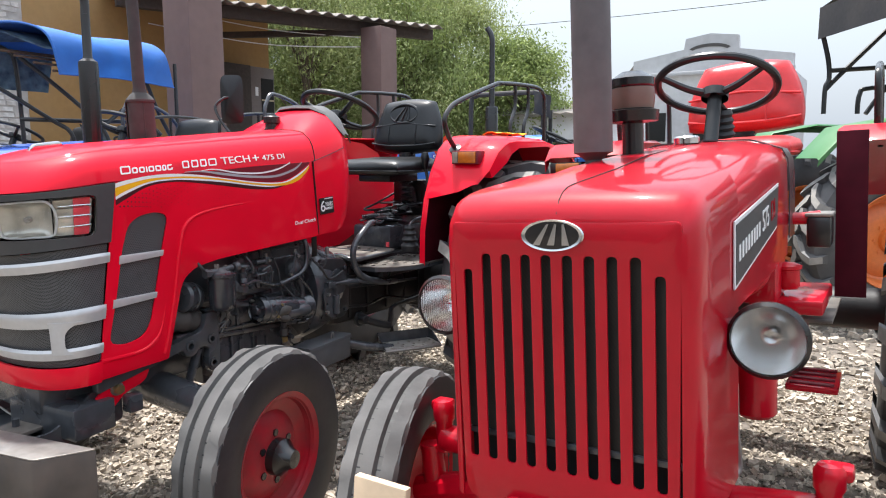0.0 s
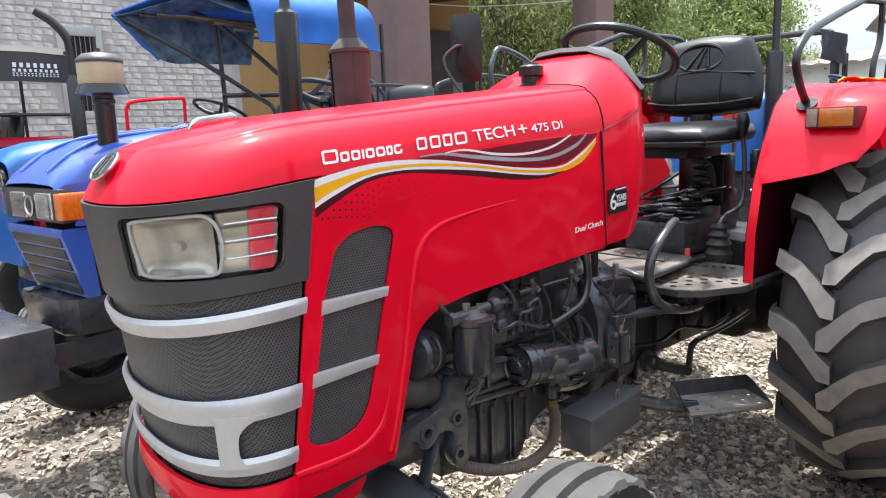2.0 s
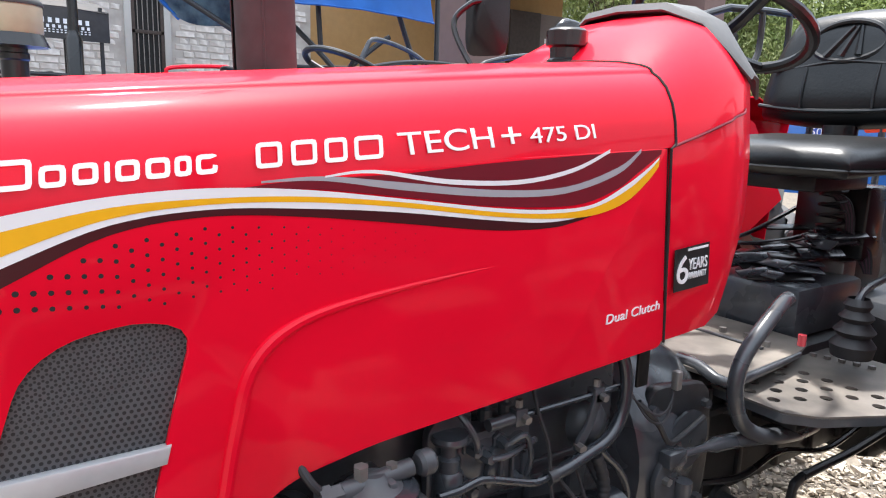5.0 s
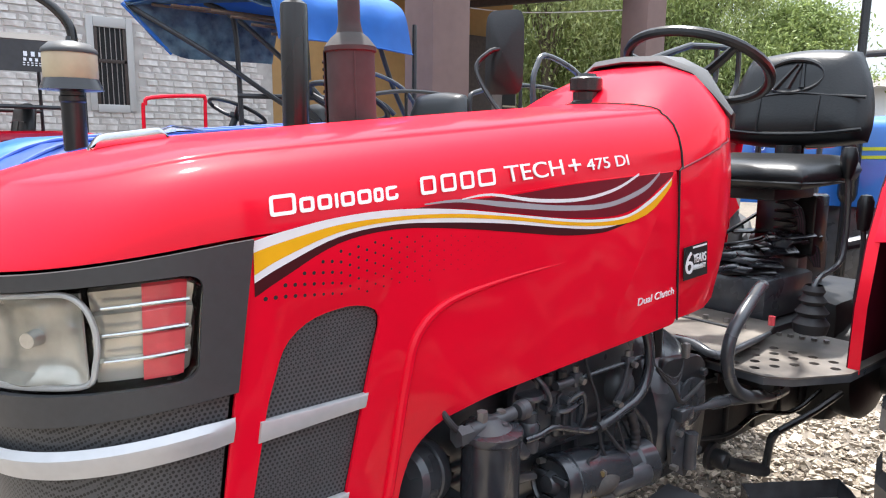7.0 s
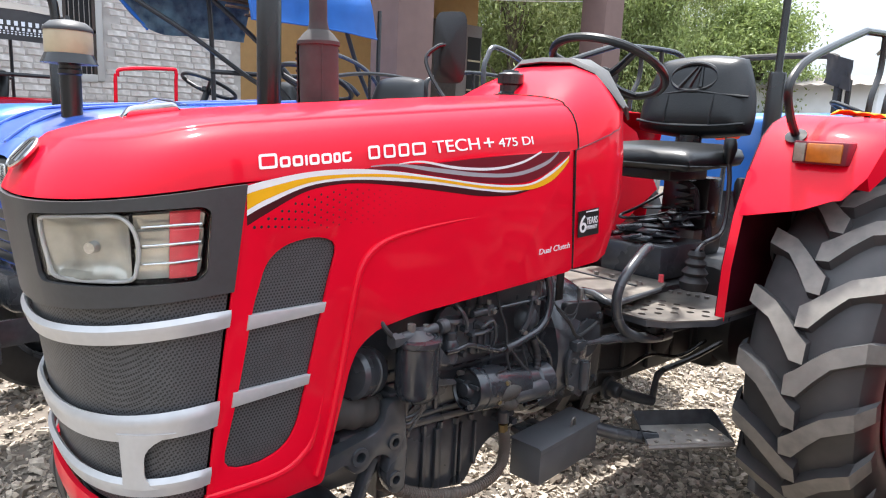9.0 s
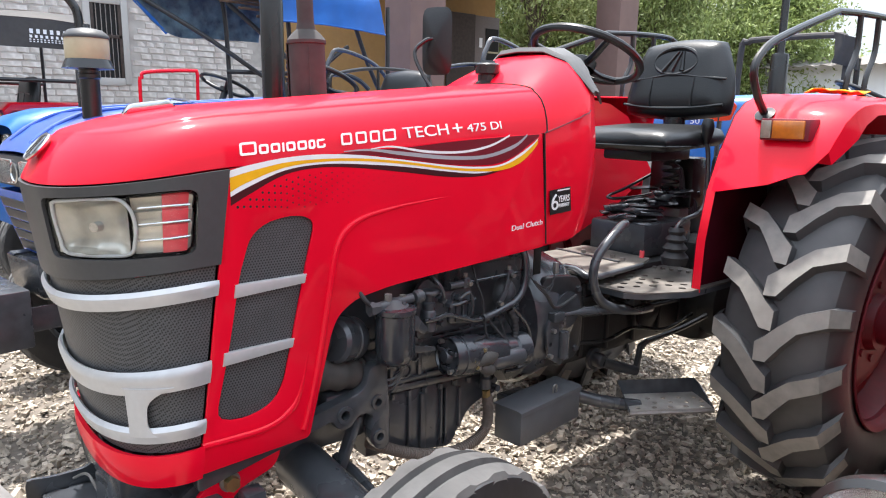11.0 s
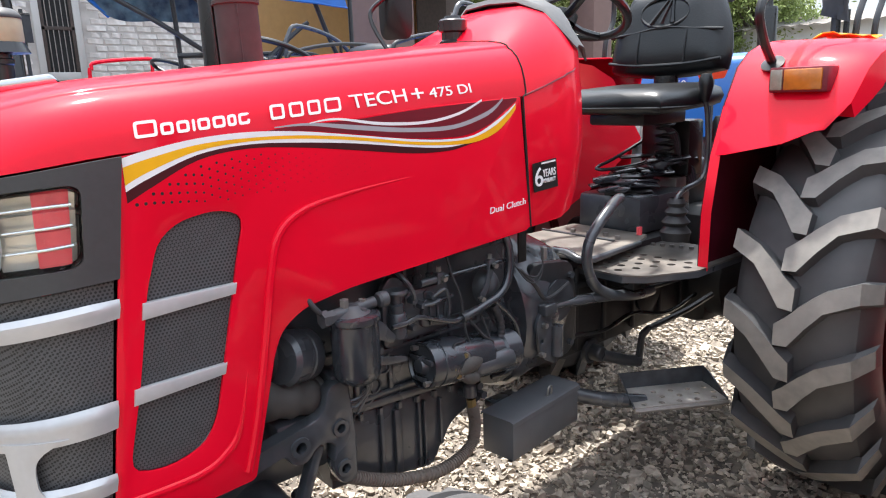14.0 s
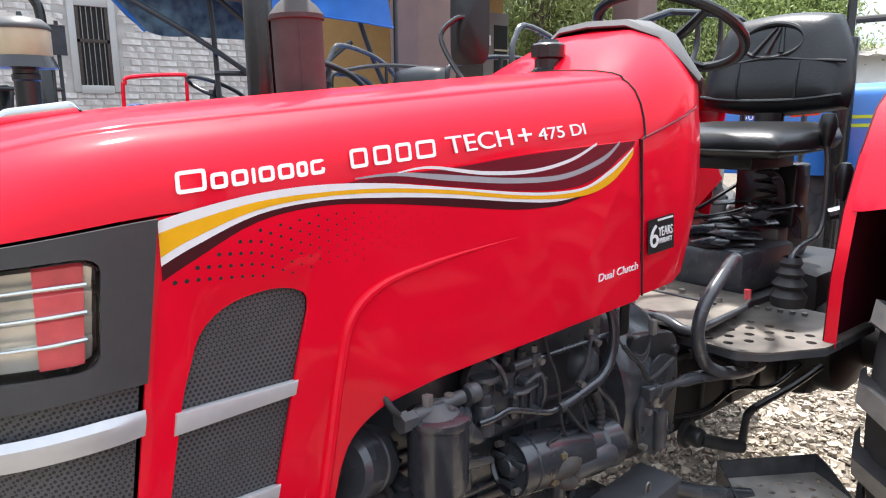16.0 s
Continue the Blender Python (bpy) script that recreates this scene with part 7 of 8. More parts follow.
part("cap_knob", rod((pp.x, pp.y, 1.645), (pp.x, pp.y, 1.662), 0.010, 0.007, 12), BLACK, pre)
part("air_scoop", shell(grid([[(0.05 + 0.10 * j, 0.10 + 0.28 * i / 4, 1.352 + 0.025 * i / 4 + 0.035 * math.sin(math.pi * min(1, i / 3 + 0.1)) * (1 - abs(j - 0.5) * 1.2)) for j in (0, 0.25, 0.5, 0.75, 1)] for i in range(5)]), 0.004), LENS, blue, "clear plastic scoop on the hood")

# ---- the light blue tractor with the cloth canopy ----
third = thing("tractor", "light blue tractor with bent steel frame and blue cloth canopy", "tractor", (-3.45, 0.25, 0), 8, "parked tractors")
chassis(third, BLUE_SKY, GREY, BLUE_SKY, 0.60, 0.62, 1.94, 1.38, False, VINYL, (0, 1.12, 1.52), 0.64)
smooth_hood(third, BLUE_SKY, 0.27, [(-0.42, 0.25, 1.06, 1.20, 1.235), (-0.36, 0.268, 1.05, 1.25, 1.29), (-0.2, 0.275, 1.04, 1.29, 1.335), (0.2, 0.275, 1.04, 1.31, 1.36), (0.92, 0.275, 1.05, 1.335, 1.39)])
part("front_panel", plate(fillet([(-0.26, 0.62), (0.26, 0.62), (0.27, 1.05), (-0.27, 1.05)], 0.03, 3), thick=0.03, to=lambda u, v, w: (u, -0.41 + w, v)), BLUE_SKY, third)
part("red_band", plate([(-0.40, 1.06), (0.90, 1.06), (0.90, 1.15), (-0.40, 1.17)], thick=0.002, to=lambda u, v, w: (0.2765 + w, u, v)), RED_OLD, third, "red side band")
for k in range(5):
    part("name_bar", plate([(-0.36 + 0.09 * k, 1.085), (-0.30 + 0.09 * k, 1.085), (-0.30 + 0.09 * k, 1.14), (-0.36 + 0.09 * k, 1.14)], thick=0.001, to=lambda u, v, w: (0.279 + w, u, v)), WHITE, third, smooth=0)
part("side_tank", rod((0.33, -0.25, 0.88), (0.33, 0.25, 0.88), 0.10, None, 20), BLUE_SKY, third)
for s in (1, -1):
    lamp_round(third, (s * 0.17, -0.42, 1.12), 0.06)
part("exhaust_pipe", lathe([(0.04, 1.30), (0.042, 1.68), (0.03, 1.70), (0.026, 1.72)], pose(0.19, 0.02, 0), 20), BLACK, third)
part("exhaust_tip", tube([(0.19, 0.02, 1.70), (0.19, 0.02, 1.88), (0.18, 0.0, 1.96), (0.15, -0.06, 2.04), (0.11, -0.12, 2.09)], 0.026, 12), BLACK, third)

# canopy: cloth over a bent tube frame, open at the front
canopy = thing("canopy", "bright blue cloth tractor canopy with patterned dark lining", "canopy", (0, 0, 0), 0, "tractor canopies")

front_e = [Vector(p) for p in ((-3.42, 0.62, 2.13), (-3.25, 0.80, 2.205), (-3.02, 1.00, 2.262), (-2.84, 1.13, 2.250), (-2.745, 1.20, 2.190), (-2.705, 1.225, 2.10), (-2.70, 1.24, 1.99), (-2.69, 1.25, 1.905))]
back_e = [p + Vector((0.0, 0.93, -0.005)) for p in front_e]
roof_rows = []
for i in range(29):
    t = i / 28
    row = []
    for k, (a, b) in enumerate(zip(spline(front_e, 5), spline(back_e, 5))):
        drape = max(0.0, (k - 16) / 19)
        fold = 0.010 * noise.noise(Vector((5 * t + 0.12 * k, 0.10 * k - 3 * t, 1))) + 0.005 * math.sin(24 * t + 0.25 * k)
        p = a.lerp(b, t) + Vector((fold * drape * 1.6, 0, (0.010 * noise.noise(Vector((3 * t, 0.2 * k, 5))) - 0.016 * math.sin(math.pi * t)) * (1 - drape)))
        p.z += drape * (0.018 * math.sin(math.pi * t) - 0.014 * t)
        row.append(p)
    roof_rows.append(row)
part("roof_cloth", shell(grid(roof_rows), 0.004), CANVAS, canopy, smooth=70)
part("hem", tube([r[-1] + Vector((0.003, 0, 0.004)) for r in roof_rows], 0.006, 6, n=1), CANVAS, canopy)
part("hem", tube([p for p in roof_rows[0]], 0.010, 6, n=1), CANVAS, canopy)
lo_e, hi_e = spline([(-3.40, 0.62, 2.10), (-3.40, 0.87, 1.85), (-3.40, 1.2, 1.835), (-3.40, 1.535, 1.835)], 6), spline([(-3.41, 0.60, 2.12), (-3.40, 0.95, 2.17), (-3.40, 1.3, 2.24), (-3.40, 1.60, 2.28)], 6)
part("lining", shell(grid([[a.lerp(b, k / 6) + Vector((0.012 * math.sin(1.3 * i + k), 0, 0)) for k in range(7)] for i, (a, b) in enumerate(zip(lo_e, hi_e))]), 0.003), CAMO, canopy, "dark blue patterned lining cloth", smooth=60)
part("lining_edge", tube([(-3.41, 0.60, 2.12), (-3.40, 0.87, 1.85)], 0.012, 6, n=1), CANVAS, canopy)
part("roof_lining", shell(grid([[Vector(p) for p in row] for row in ([(-3.40, 0.62, 2.11), (-3.40, 1.6, 2.25)], [(-3.05, 1.0, 2.22), (-3.05, 1.8, 2.24)], [(-2.78, 1.2, 2.09), (-2.78, 2.2, 2.10)])]), 0.003), CAMO, canopy, smooth=60)
for k in range(7):
    a, b = front_e[0].lerp(front_e[-1], 0.12 + 0.13 * k), back_e[0].lerp(back_e[-1], 0.12 + 0.13 * k)
    part("lath", tube([a + Vector((0, 0.05, -0.012 + 0.07 * math.sin(math.pi * (0.12 + 0.13 * k)))), b + Vector((0, 0, -0.012 + 0.07 * math.sin(math.pi * (0.12 + 0.13 * k))))], 0.009, 6, n=1), WOODLATH, canopy)
for pts in ([(-3.42, 0.62, 2.12), (-3.22, 1.05, 1.84), (-3.05, 1.36, 1.60), (-2.98, 1.45, 1.52), (-2.97, 1.48, 1.42)], [(-3.30, 1.05, 2.16), (-3.22, 1.16, 2.10), (-3.20, 1.20, 1.98), (-3.20, 1.22, 1.40)], [(-3.10, 1.18, 2.05), (-2.95, 1.42, 1.80), (-2.84, 1.62, 1.56), (-2.80, 1.68, 1.36)], [(-3.20, 1.20, 1.605), (-3.0, 1.5, 1.60), (-2.80, 1.86, 1.60), (-2.74, 1.98, 1.57), (-2.70, 2.05, 1.50)], [(-2.80, 2.28, 2.10), (-2.80, 2.28, 1.36)], [(-2.80, 1.62, 1.56), (-2.82, 1.86, 1.74), (-2.82, 1.95, 1.80)], [(-2.76, 1.95, 2.0), (-2.80, 2.10, 1.70), (-2.78, 2.22, 1.45)], [(-2.86, 1.50, 2.0), (-2.86, 1.52, 1.70)]):
    part("frame_tube", tube(pts, 0.016, 8), GREY_DIRTY, canopy)
part("frame_lattice", tube([(-2.92, 1.50, 1.57), (-2.88, 1.60, 1.47), (-2.92, 1.68, 1.40), (-2.97, 1.58, 1.47)], 0.006, 6, closed=True, n=1), GREY_DIRTY, canopy)

# ---- tractors further off ----
fourth = thing("tractor", "red tractor with a black cloth canopy standing by the brick wall", "tractor", (-5.35, -1.42, 0), 6, "parked tractors")
chassis(fourth, RED_OLD, GREY, RED_OLD, 0.60, 0.62, 1.94, 1.36, False, VINYL, (0.0, 1.05, 1.52), 0.62)
smooth_hood(fourth, RED_OLD, 0.26, [(-0.40, 0.24, 1.0, 1.16, 1.20), (-0.3, 0.26, 1.0, 1.25, 1.29), (0.92, 0.26, 1.0, 1.33, 1.375)])
part("front_panel", box((0, -0.38, 0.84), (0.48, 0.05, 0.36), 0.02), BLACK, fourth)
hood4 = thing("canopy", "black cloth tractor canopy with white printed lettering bars", "canopy", (-5.28, -1.33, 0), 6, "tractor canopies")
part("roof_cloth", shell(grid([[(x, y, 2.12 - 0.10 * abs(x / 0.62) ** 3 + 0.012 * math.sin(7 * y + 5 * x)) for x in (-0.62, -0.4, -0.2, 0, 0.2, 0.4, 0.62)] for y in (0.55, 0.8, 1.1, 1.4, 1.7, 2.0)]), 0.004), CLOTH, hood4, smooth=60)
part("side_skirt", shell(grid([[(0.62 + 0.01 * math.sin(9 * y), y, 2.02 - 0.055 * j - 0.004 * math.sin(14 * y)) for j in range(5)] for y in (0.55, 0.7, 0.85, 1.0, 1.2, 1.4, 1.6, 1.8, 2.0)]), 0.004), CLOTH, hood4, smooth=60)
part("front_skirt", shell(grid([[(x, 0.55 + 0.01 * math.sin(8 * x), 2.08 - 0.10 * abs(x / 0.62) ** 3 - 0.055 * j) for j in range(5)] for x in (-0.62, -0.4, -0.2, 0, 0.2, 0.4, 0.62)]), 0.004), CLOTH, hood4, smooth=60)
for r_, (z, hgt, n) in enumerate(((1.925, 0.034, 7), (1.885, 0.022, 9), (1.862, 0.008, 13), (1.846, 0.008, 13))):
    for k in range(n):
        w = 0.34 / n
        part("letter_bar", box((0.633, 1.53 + w * (k + 0.5), z), (0.002, w * 0.5, hgt)), WHITE, hood4, smooth=0)
for x in (-0.58, 0.58):
    for pts in ([(x, 0.58, 2.02), (x, 0.75, 1.80), (x, 0.95, 1.55), (x, 1.05, 1.38)], [(x, 1.95, 2.05), (x, 1.95, 1.36)], [(x, 0.95, 1.55), (x, 1.4, 1.55), (x, 1.95, 1.55)]):
        part("frame_tube", tube(pts, 0.015, 8), GREY_DIRTY, hood4)

fifth = thing("tractor", "red tractor with a pale blue bonnet among the others", "tractor", (-5.0, 2.4, 0), 10, "parked tractors")
chassis(fifth, RED_OLD, GREY, RED_OLD, 0.60, 0.62, 1.94, 1.30, False, VINYL, (0, 1.0, 1.48), 0.62)
smooth_hood(fifth, BLUE_SKY, 0.26, [(-0.40, 0.24, 0.9, 1.16, 1.20), (-0.3, 0.26, 0.9, 1.22, 1.26), (0.92, 0.26, 0.9, 1.30, 1.345)])

redr = thing("guard_frame", "bright red bent tube guard frame behind the tractors", "frame", (-5.0, 0, 0))
part("frame_tube", tube([(0, 1.12, 0), (0, 1.12, 1.45), (0, 1.14, 1.60), (0, 1.19, 1.66), (0, 1.58, 1.69), (0, 1.64, 1.66), (0, 1.635, 1.45), (0, 1.635, 0)], 0.016, 8, n=4), RED, redr)

# a blue tractor standing crosswise behind the red one
cross = thing("tractor", "bright blue tractor standing crosswise with lime stripes", "tractor", (-1.28, 3.95, 0), -62, "parked tractors")
chassis(cross, BLUE_SKY, GREY, ORANGE, 0.60, 0.64, 1.94, 1.36, False, VINYL, (0, 1.1, 1.52), 0.64)
smooth_hood(cross, BLUE_SKY, 0.27, [(-0.62, 0.24, 0.98, 1.30, 1.34), (-0.50, 0.268, 0.97, 1.40, 1.44), (0.2, 0.272, 0.97, 1.455, 1.50), (1.02, 0.272, 0.97, 1.48, 1.53)])
for s in (1, -1):
    for z0 in (1.235, 1.285):
        part("lime_stripe", plate([(0.50, z0 + 0.02), (1.0, z0 + 0.03), (1.0, z0 + 0.05), (0.50, z0 + 0.04)], thick=0.002, to=(lambda u, v, w: (0.2725 + w, u, v)) if s > 0 else (lambda u, v, w: (-0.2725 - w, u, v))), LIME, cross, smooth=0)
lab = part("model_label", plate([(0.005, 1.285), (0.085, 1.285), (0.085, 1.355), (0.005, 1.355)], thick=0.002, to=lambda u, v, w: (0.2725 + w, u, v)), BLUE, cross, "small label with the number fifty")
letters("50", 0.058, WHITE, lab, pose(0.2752, 0.012, 1.300) @ SIDE, name="lettering", width=0.062)
back_stack = thing("exhaust_stack", "tall black exhaust stack rising behind the red tractor", "exhaust", (-0.64, 3.90, 0))
part("muffler", lathe([(0.03, 1.0), (0.045, 1.02), (0.055, 1.05), (0.055, 1.745), (0.05, 1.76), (0.026, 1.765), (0.024, 1.78), (0.024, 2.25)], pose(0, 0, 0), 24), BLACK, back_stack)
part("tip", tube([(0, 0, 2.25), (0, 0, 2.33), (-0.02, 0.0, 2.39), (-0.05, 0, 2.43)], 0.024, 10), BLACK, back_stack)
part("stack_foot", rod((0, 0, 0), (0, 0, 1.02), 0.03, None, 12), BLACK, back_stack)

# roll frame with cloth, and more rails behind
rollf = thing("roll_frame", "black roll frame with rolled dark cloth behind the tractors", "frame", (0, 0, 0))
part("roll_bar", tube([(-1.56, 5.1, 0.9), (-1.56, 5.1, 1.88), (-1.50, 5.1, 1.975), (-1.38, 5.1, 1.99), (-0.82, 5.1, 1.985), (-0.72, 5.1, 1.93), (-0.70, 5.1, 1.75), (-0.70, 5.1, 0.9)], 0.026, 10, n=4), CLOTH, rollf)
part("rolled_cloth", shell(grid([[(-0.80 + 0.048 * j + 0.03 * i / 4 + 0.012 * math.sin(3 * i), 5.05 + 0.03 * math.sin(2 * j + i), 2.005 - 0.058 * i - 0.016 * j) for j in range(5)] for i in range(5)]), 0.006), CLOTH, rollf, smooth=60)
for x in (-0.68, -0.62):
    part("frame_foot", rod((x, 5.1, 0), (x, 5.1, 1.80), 0.020, None, 10), BLACK, rollf)
part("frame_foot", rod((-1.56, 5.1, 0), (-1.56, 5.1, 0.95), 0.026, None, 10), BLACK, rollf)

green = thing("tractor", "green tractor with orange wheels under a black cloth canopy", "tractor", (3.60, 6.44, 0), 123, "parked tractors")
chassis(green, GREEN, GREY, ORANGE, 0.62, 0.66, 1.94, 1.60, False, VINYL, (0, 1.05, 1.55), 0.70)
for ob in list(green.children_recursive):
    if ob.name.startswith(("fender_wall", "fender_front")):
        bpy.data.objects.remove(ob)
smooth_hood(green, GREEN, 0.26, [(-0.45, 0.24, 0.7, 1.24, 1.28), (-0.36, 0.262, 0.7, 1.30, 1.35), (0.95, 0.262, 0.9, 1.36, 1.42)])
gc = thing("canopy", "black cloth canopy on a bent steel frame with white lettering bars", "canopy", (4.03, 6.74, 0.11), 123, "tractor canopies")
CY = (0.55, 0.9, 1.2, 1.5, 1.8, 2.1, 2.36)
part("roof_cloth", shell(grid([[(x, y, 2.66 + 0.06 * (2.36 - y) - 0.06 * abs(x / 0.7) ** 3 + 0.01 * math.sin(7 * y)) for x in (-0.7, -0.45, -0.2, 0.1, 0.4, 0.7)] for y in CY]), 0.004), CLOTH, gc, smooth=60)
part("side_skirt", shell(grid([[(-0.7 + 0.012 * math.sin(8 * y + j), y, 2.60 - 0.072 * j + 0.10 * (2.36 - y)) for j in range(5)] for y in CY]), 0.004), CLOTH, gc, smooth=60)
part("rear_skirt", shell(grid([[(x, 2.36, 2.60 - 0.072 * j) for j in range(5)] for x in (-0.7, -0.45, -0.2, 0.1, 0.4, 0.7)]), 0.004), CLOTH, gc, smooth=60)
part("front_skirt", shell(grid([[(x, 0.55, 2.74 - 0.10 * j) for j in range(6)] for x in (-0.7, -0.45, -0.2, 0.1, 0.4, 0.7)]), 0.004), CLOTH, gc, smooth=60)
for r_, (z, hgt, n) in enumerate(((2.55, 0.055, 6), (2.475, 0.045, 9), (2.425, 0.014, 12), (2.395, 0.012, 12))):
    for k in range(n):
        w = 0.5 / n
        y = 2.08 - w * (k + 0.5)
        part("letter_bar", box((-0.716, y, z + 0.10 * (2.08 - y)), (0.002, w * 0.5, hgt * 0.7)), WHITE, gc, smooth=0)
for x in (-0.66, 0.66):
    for pts in ([(x, 2.34, 2.36), (x, 2.27, 2.12), (x, 2.25, 1.95), (x, 2.28, 1.86), (x, 2.28, 1.62)], [(x, 2.27, 1.85), (x, 2.15, 1.98), (x, 1.75, 2.38), (x, 1.55, 2.58)], [(x, 2.25, 2.02), (x, 1.6, 2.06), (x, 0.9, 2.10)], [(x, 1.96, 1.62), (x, 1.95, 1.80), (x, 1.85, 1.86), (x, 1.2, 1.90)], [(x, 1.88, 1.62), (x, 1.7, 1.86), (x, 1.3, 2.2)], [(x, 0.6, 2.6), (x, 0.8, 1.9), (x, 1.0, 1.45)]):
        part("frame_tube", tube(pts, 0.022, 8), GREY_DIRTY, gc)

gold = thing("garland", "small yellow cloth strip tied to the fender rail", "cloth", (0, 0, 0))
part("cloth", shell(grid([[(0.47 + 0.03 * j, 1.80 + 0.06 * i, 1.438 + 0.018 * abs(math.sin(1.7 * i + j))) for j in range(3)] for i in range(8)]), 0.003), YELLOW, gold, smooth=60)

# ---- buildings ----
WX = -8.3


def brick_wall():
    """Whitewashed brick in running bond; the courses near the window are pieces of their own."""
    wall = tagged(part("wall_west", box((WX - 0.145, -2.6, 2.6), (0.30, 12.8, 5.2)), MORTAR), "old whitewashed brick wall, stained and uneven", "wall", kind="structure")
    L, H, G = 0.20, 0.070, 0.012
    rest_v, rest_f = [], []
    me = {}
    rng = random.Random(5)
    win = (1.50, 1.87, 1.72, 2.64)
    count = 0
    rows_ = int(5.2 / (H + G))
    for r in range(rows_):
        z = (H + G) * (r + 0.5)
        y_next = 3.78 - rng.uniform(0.0, L)
        z += rng.uniform(-0.006, 0.006)
        while y_next > -4.4:
            L = rng.choice((rng.uniform(0.10, 0.13), rng.uniform(0.18, 0.24), rng.uniform(0.18, 0.24)))
            y1 = y_next
            y_next -= L + rng.uniform(0.006, 0.016)
            y0 = y1 - L
            if y0 < -4.5 or (y1 > win[0] - 0.10 and y0 < win[1] + 0.10 and win[2] - 0.10 < z < win[3] + 0.10):
                continue
            near_ = count < 290 and 1.45 < z < 2.95 and y1 > 0.4
            d = rng.uniform(-0.008, 0.004)
            if near_:
                kind = int((L - 0.10) / 0.02)
                if kind not in me:
                    bb = box((0, 0, 0), (0.10, 0.10 + 0.02 * (kind + 0.5), H), 0.008, seg=1)
                    for v in bb.verts:
                        v.co += Vector((rng.uniform(-0.007, 0.007), rng.uniform(-0.007, 0.007), rng.uniform(-0.006, 0.006)))
                    me[kind] = finish("brick", bb, BRICK, 0)
                ob = new("brick", me[kind])
                ob.parent = wall
                ob.matrix_local = pose(WX - 0.037 + d * 0.5, (y0 + y1) / 2, z, rng.uniform(-0.8, 0.8))
                count += 1
            else:
                b = len(rest_v)
                x = WX + 0.013 + d * 0.5
                j = [rng.uniform(-0.008, 0.008) for _ in range(8)]
                ring = [(y0 + j[0], z - H / 2 + j[1]), (y1 + j[2], z - H / 2 + j[3]), (y1 + j[4], z + H / 2 + j[5]), (y0 + j[6], z + H / 2 + j[7])]
                rest_v += [(WX - 0.06, p, q) for p, q in ring] + [(x, p + (0.006 if i in (0, 3) else -0.006), q + (0.006 if i < 2 else -0.006)) for i, (p, q) in enumerate(ring)]
                rest_f += [(b + 4, b + 5, b + 6, b + 7)] + [(b + i, b + (i + 1) % 4, b + 4 + (i + 1) % 4, b + 4 + i) for i in range(4)]
    m = bpy.data.meshes.new("brickwork")
    m.from_pydata(rest_v, [], rest_f)
    m.materials.append(BRICK)
    o = new("brickwork", m)
    o.parent = wall
    tagged(o, kind="stuff")
    return wall


w1 = thing("window_1", "small barred window with white plaster frame in the brick wall", "window", (WX, 0, 0), kind="structure")
for c, s in (((0.0, 1.460, 2.20), (0.06, 0.08, 1.12)), ((0.0, 1.910, 2.20), (0.06, 0.08, 1.12)), ((0.0, 1.685, 2.70), (0.06, 0.37, 0.12)), ((0.0, 1.685, 1.67), (0.06, 0.37, 0.10))):
    part("window_frame", box((c[0] + 0.004, c[1], c[2]), s, 0.008), PALE, w1)
# Flat dark sheet stands in for the unlit window opening.
part("window_recess", box((-0.008, 1.685, 2.18), (0.03, 0.37, 0.92)), DARK, w1)
for k in range(2):
    part("window_sash", box((0.012, 1.52 + 0.33 * k, 2.18), (0.03, 0.04, 0.92), 0.004), TIMBER, w1)
part("window_sash", box((0.012, 1.685, 2.24), (0.03, 0.37, 0.045), 0.004), TIMBER, w1)
for k in range(5):
    part("window_bar", rod((0.02, 1.57 + 0.058 * k, 1.72), (0.02, 1.57 + 0.058 * k, 2.64), 0.006, None, 8), STEEL, w1)

tagged(part("wall_ochre", box((-8.45, 6.15, 2.6), (0.3, 4.70, 5.2), 0.01), OCHRE), "ochre plastered back wall of the porch", "wall", kind="structure")
solo("porch_beam", box((-4.55, 3.75, 4.6), (0.46, 0.5, 0.0 + 0.4), 0.01), MAUVE, "brown plastered porch beam end over the pillar", "beam", "structure")
solo("pillar", box((-4.45, 3.76, 2.2), (0.46, 0.46, 4.4), 0.015), MAUVE, "square mauve-brown plastered porch pillar", "pillar", group="porch pillars")
solo("pillar", box((-5.15, 8.05, 1.75), (0.44, 0.44, 3.5), 0.015, None), MAUVE, "far square mauve-brown plastered porch pillar", "pillar", group="porch pillars")
# porch roof: timber plate and corrugated sheets
e0, e1 = Vector((-6.9, 4.4, 3.66)), Vector((-4.75, 9.2, 3.66))
along = (e1 - e0).normalized()
inn = Vector((-along.y, along.x, 0))
solo("eave_beam", box((0, 0, 0), (0.14, (e1 - e0).length, 0.18), 0.01, Matrix.Translation((e0 + e1) / 2 + inn * 0.15 - Vector((0, 0, 0.12))) @ along.to_track_quat("Y", "Z").to_matrix().to_4x4()), TIMBER, "dark timber eave beam", "beam", "structure")
tie = Vector((-5.15, 8.05, 3.42))
solo("tie_beam", box((0, 0, 0), (0.10, 4.0, 0.10), 0.01, Matrix.Translation(tie + Vector((-1.75, -0.9, 0.02))) @ Vector((-0.89, -0.45, 0)).to_track_quat("Y", "Z").to_matrix().to_4x4()), TIMBER, "dark timber tie beam of the porch", "beam", "structure")
sheet = []
n = 150
for i in range(n + 1):
    p = e0.lerp(e1, i / n)
    sheet.append([p + inn * d + Vector((0, 0, 0.16 * d + 0.028 * math.sin(i * 0.95))) for d in (-0.25, 0.8, 2.2, 3.6)])
solo("porch_roof", shell(grid(sheet), 0.012), SHEET, "weathered corrugated sheet porch roof", "roof", "structure", smooth=60)
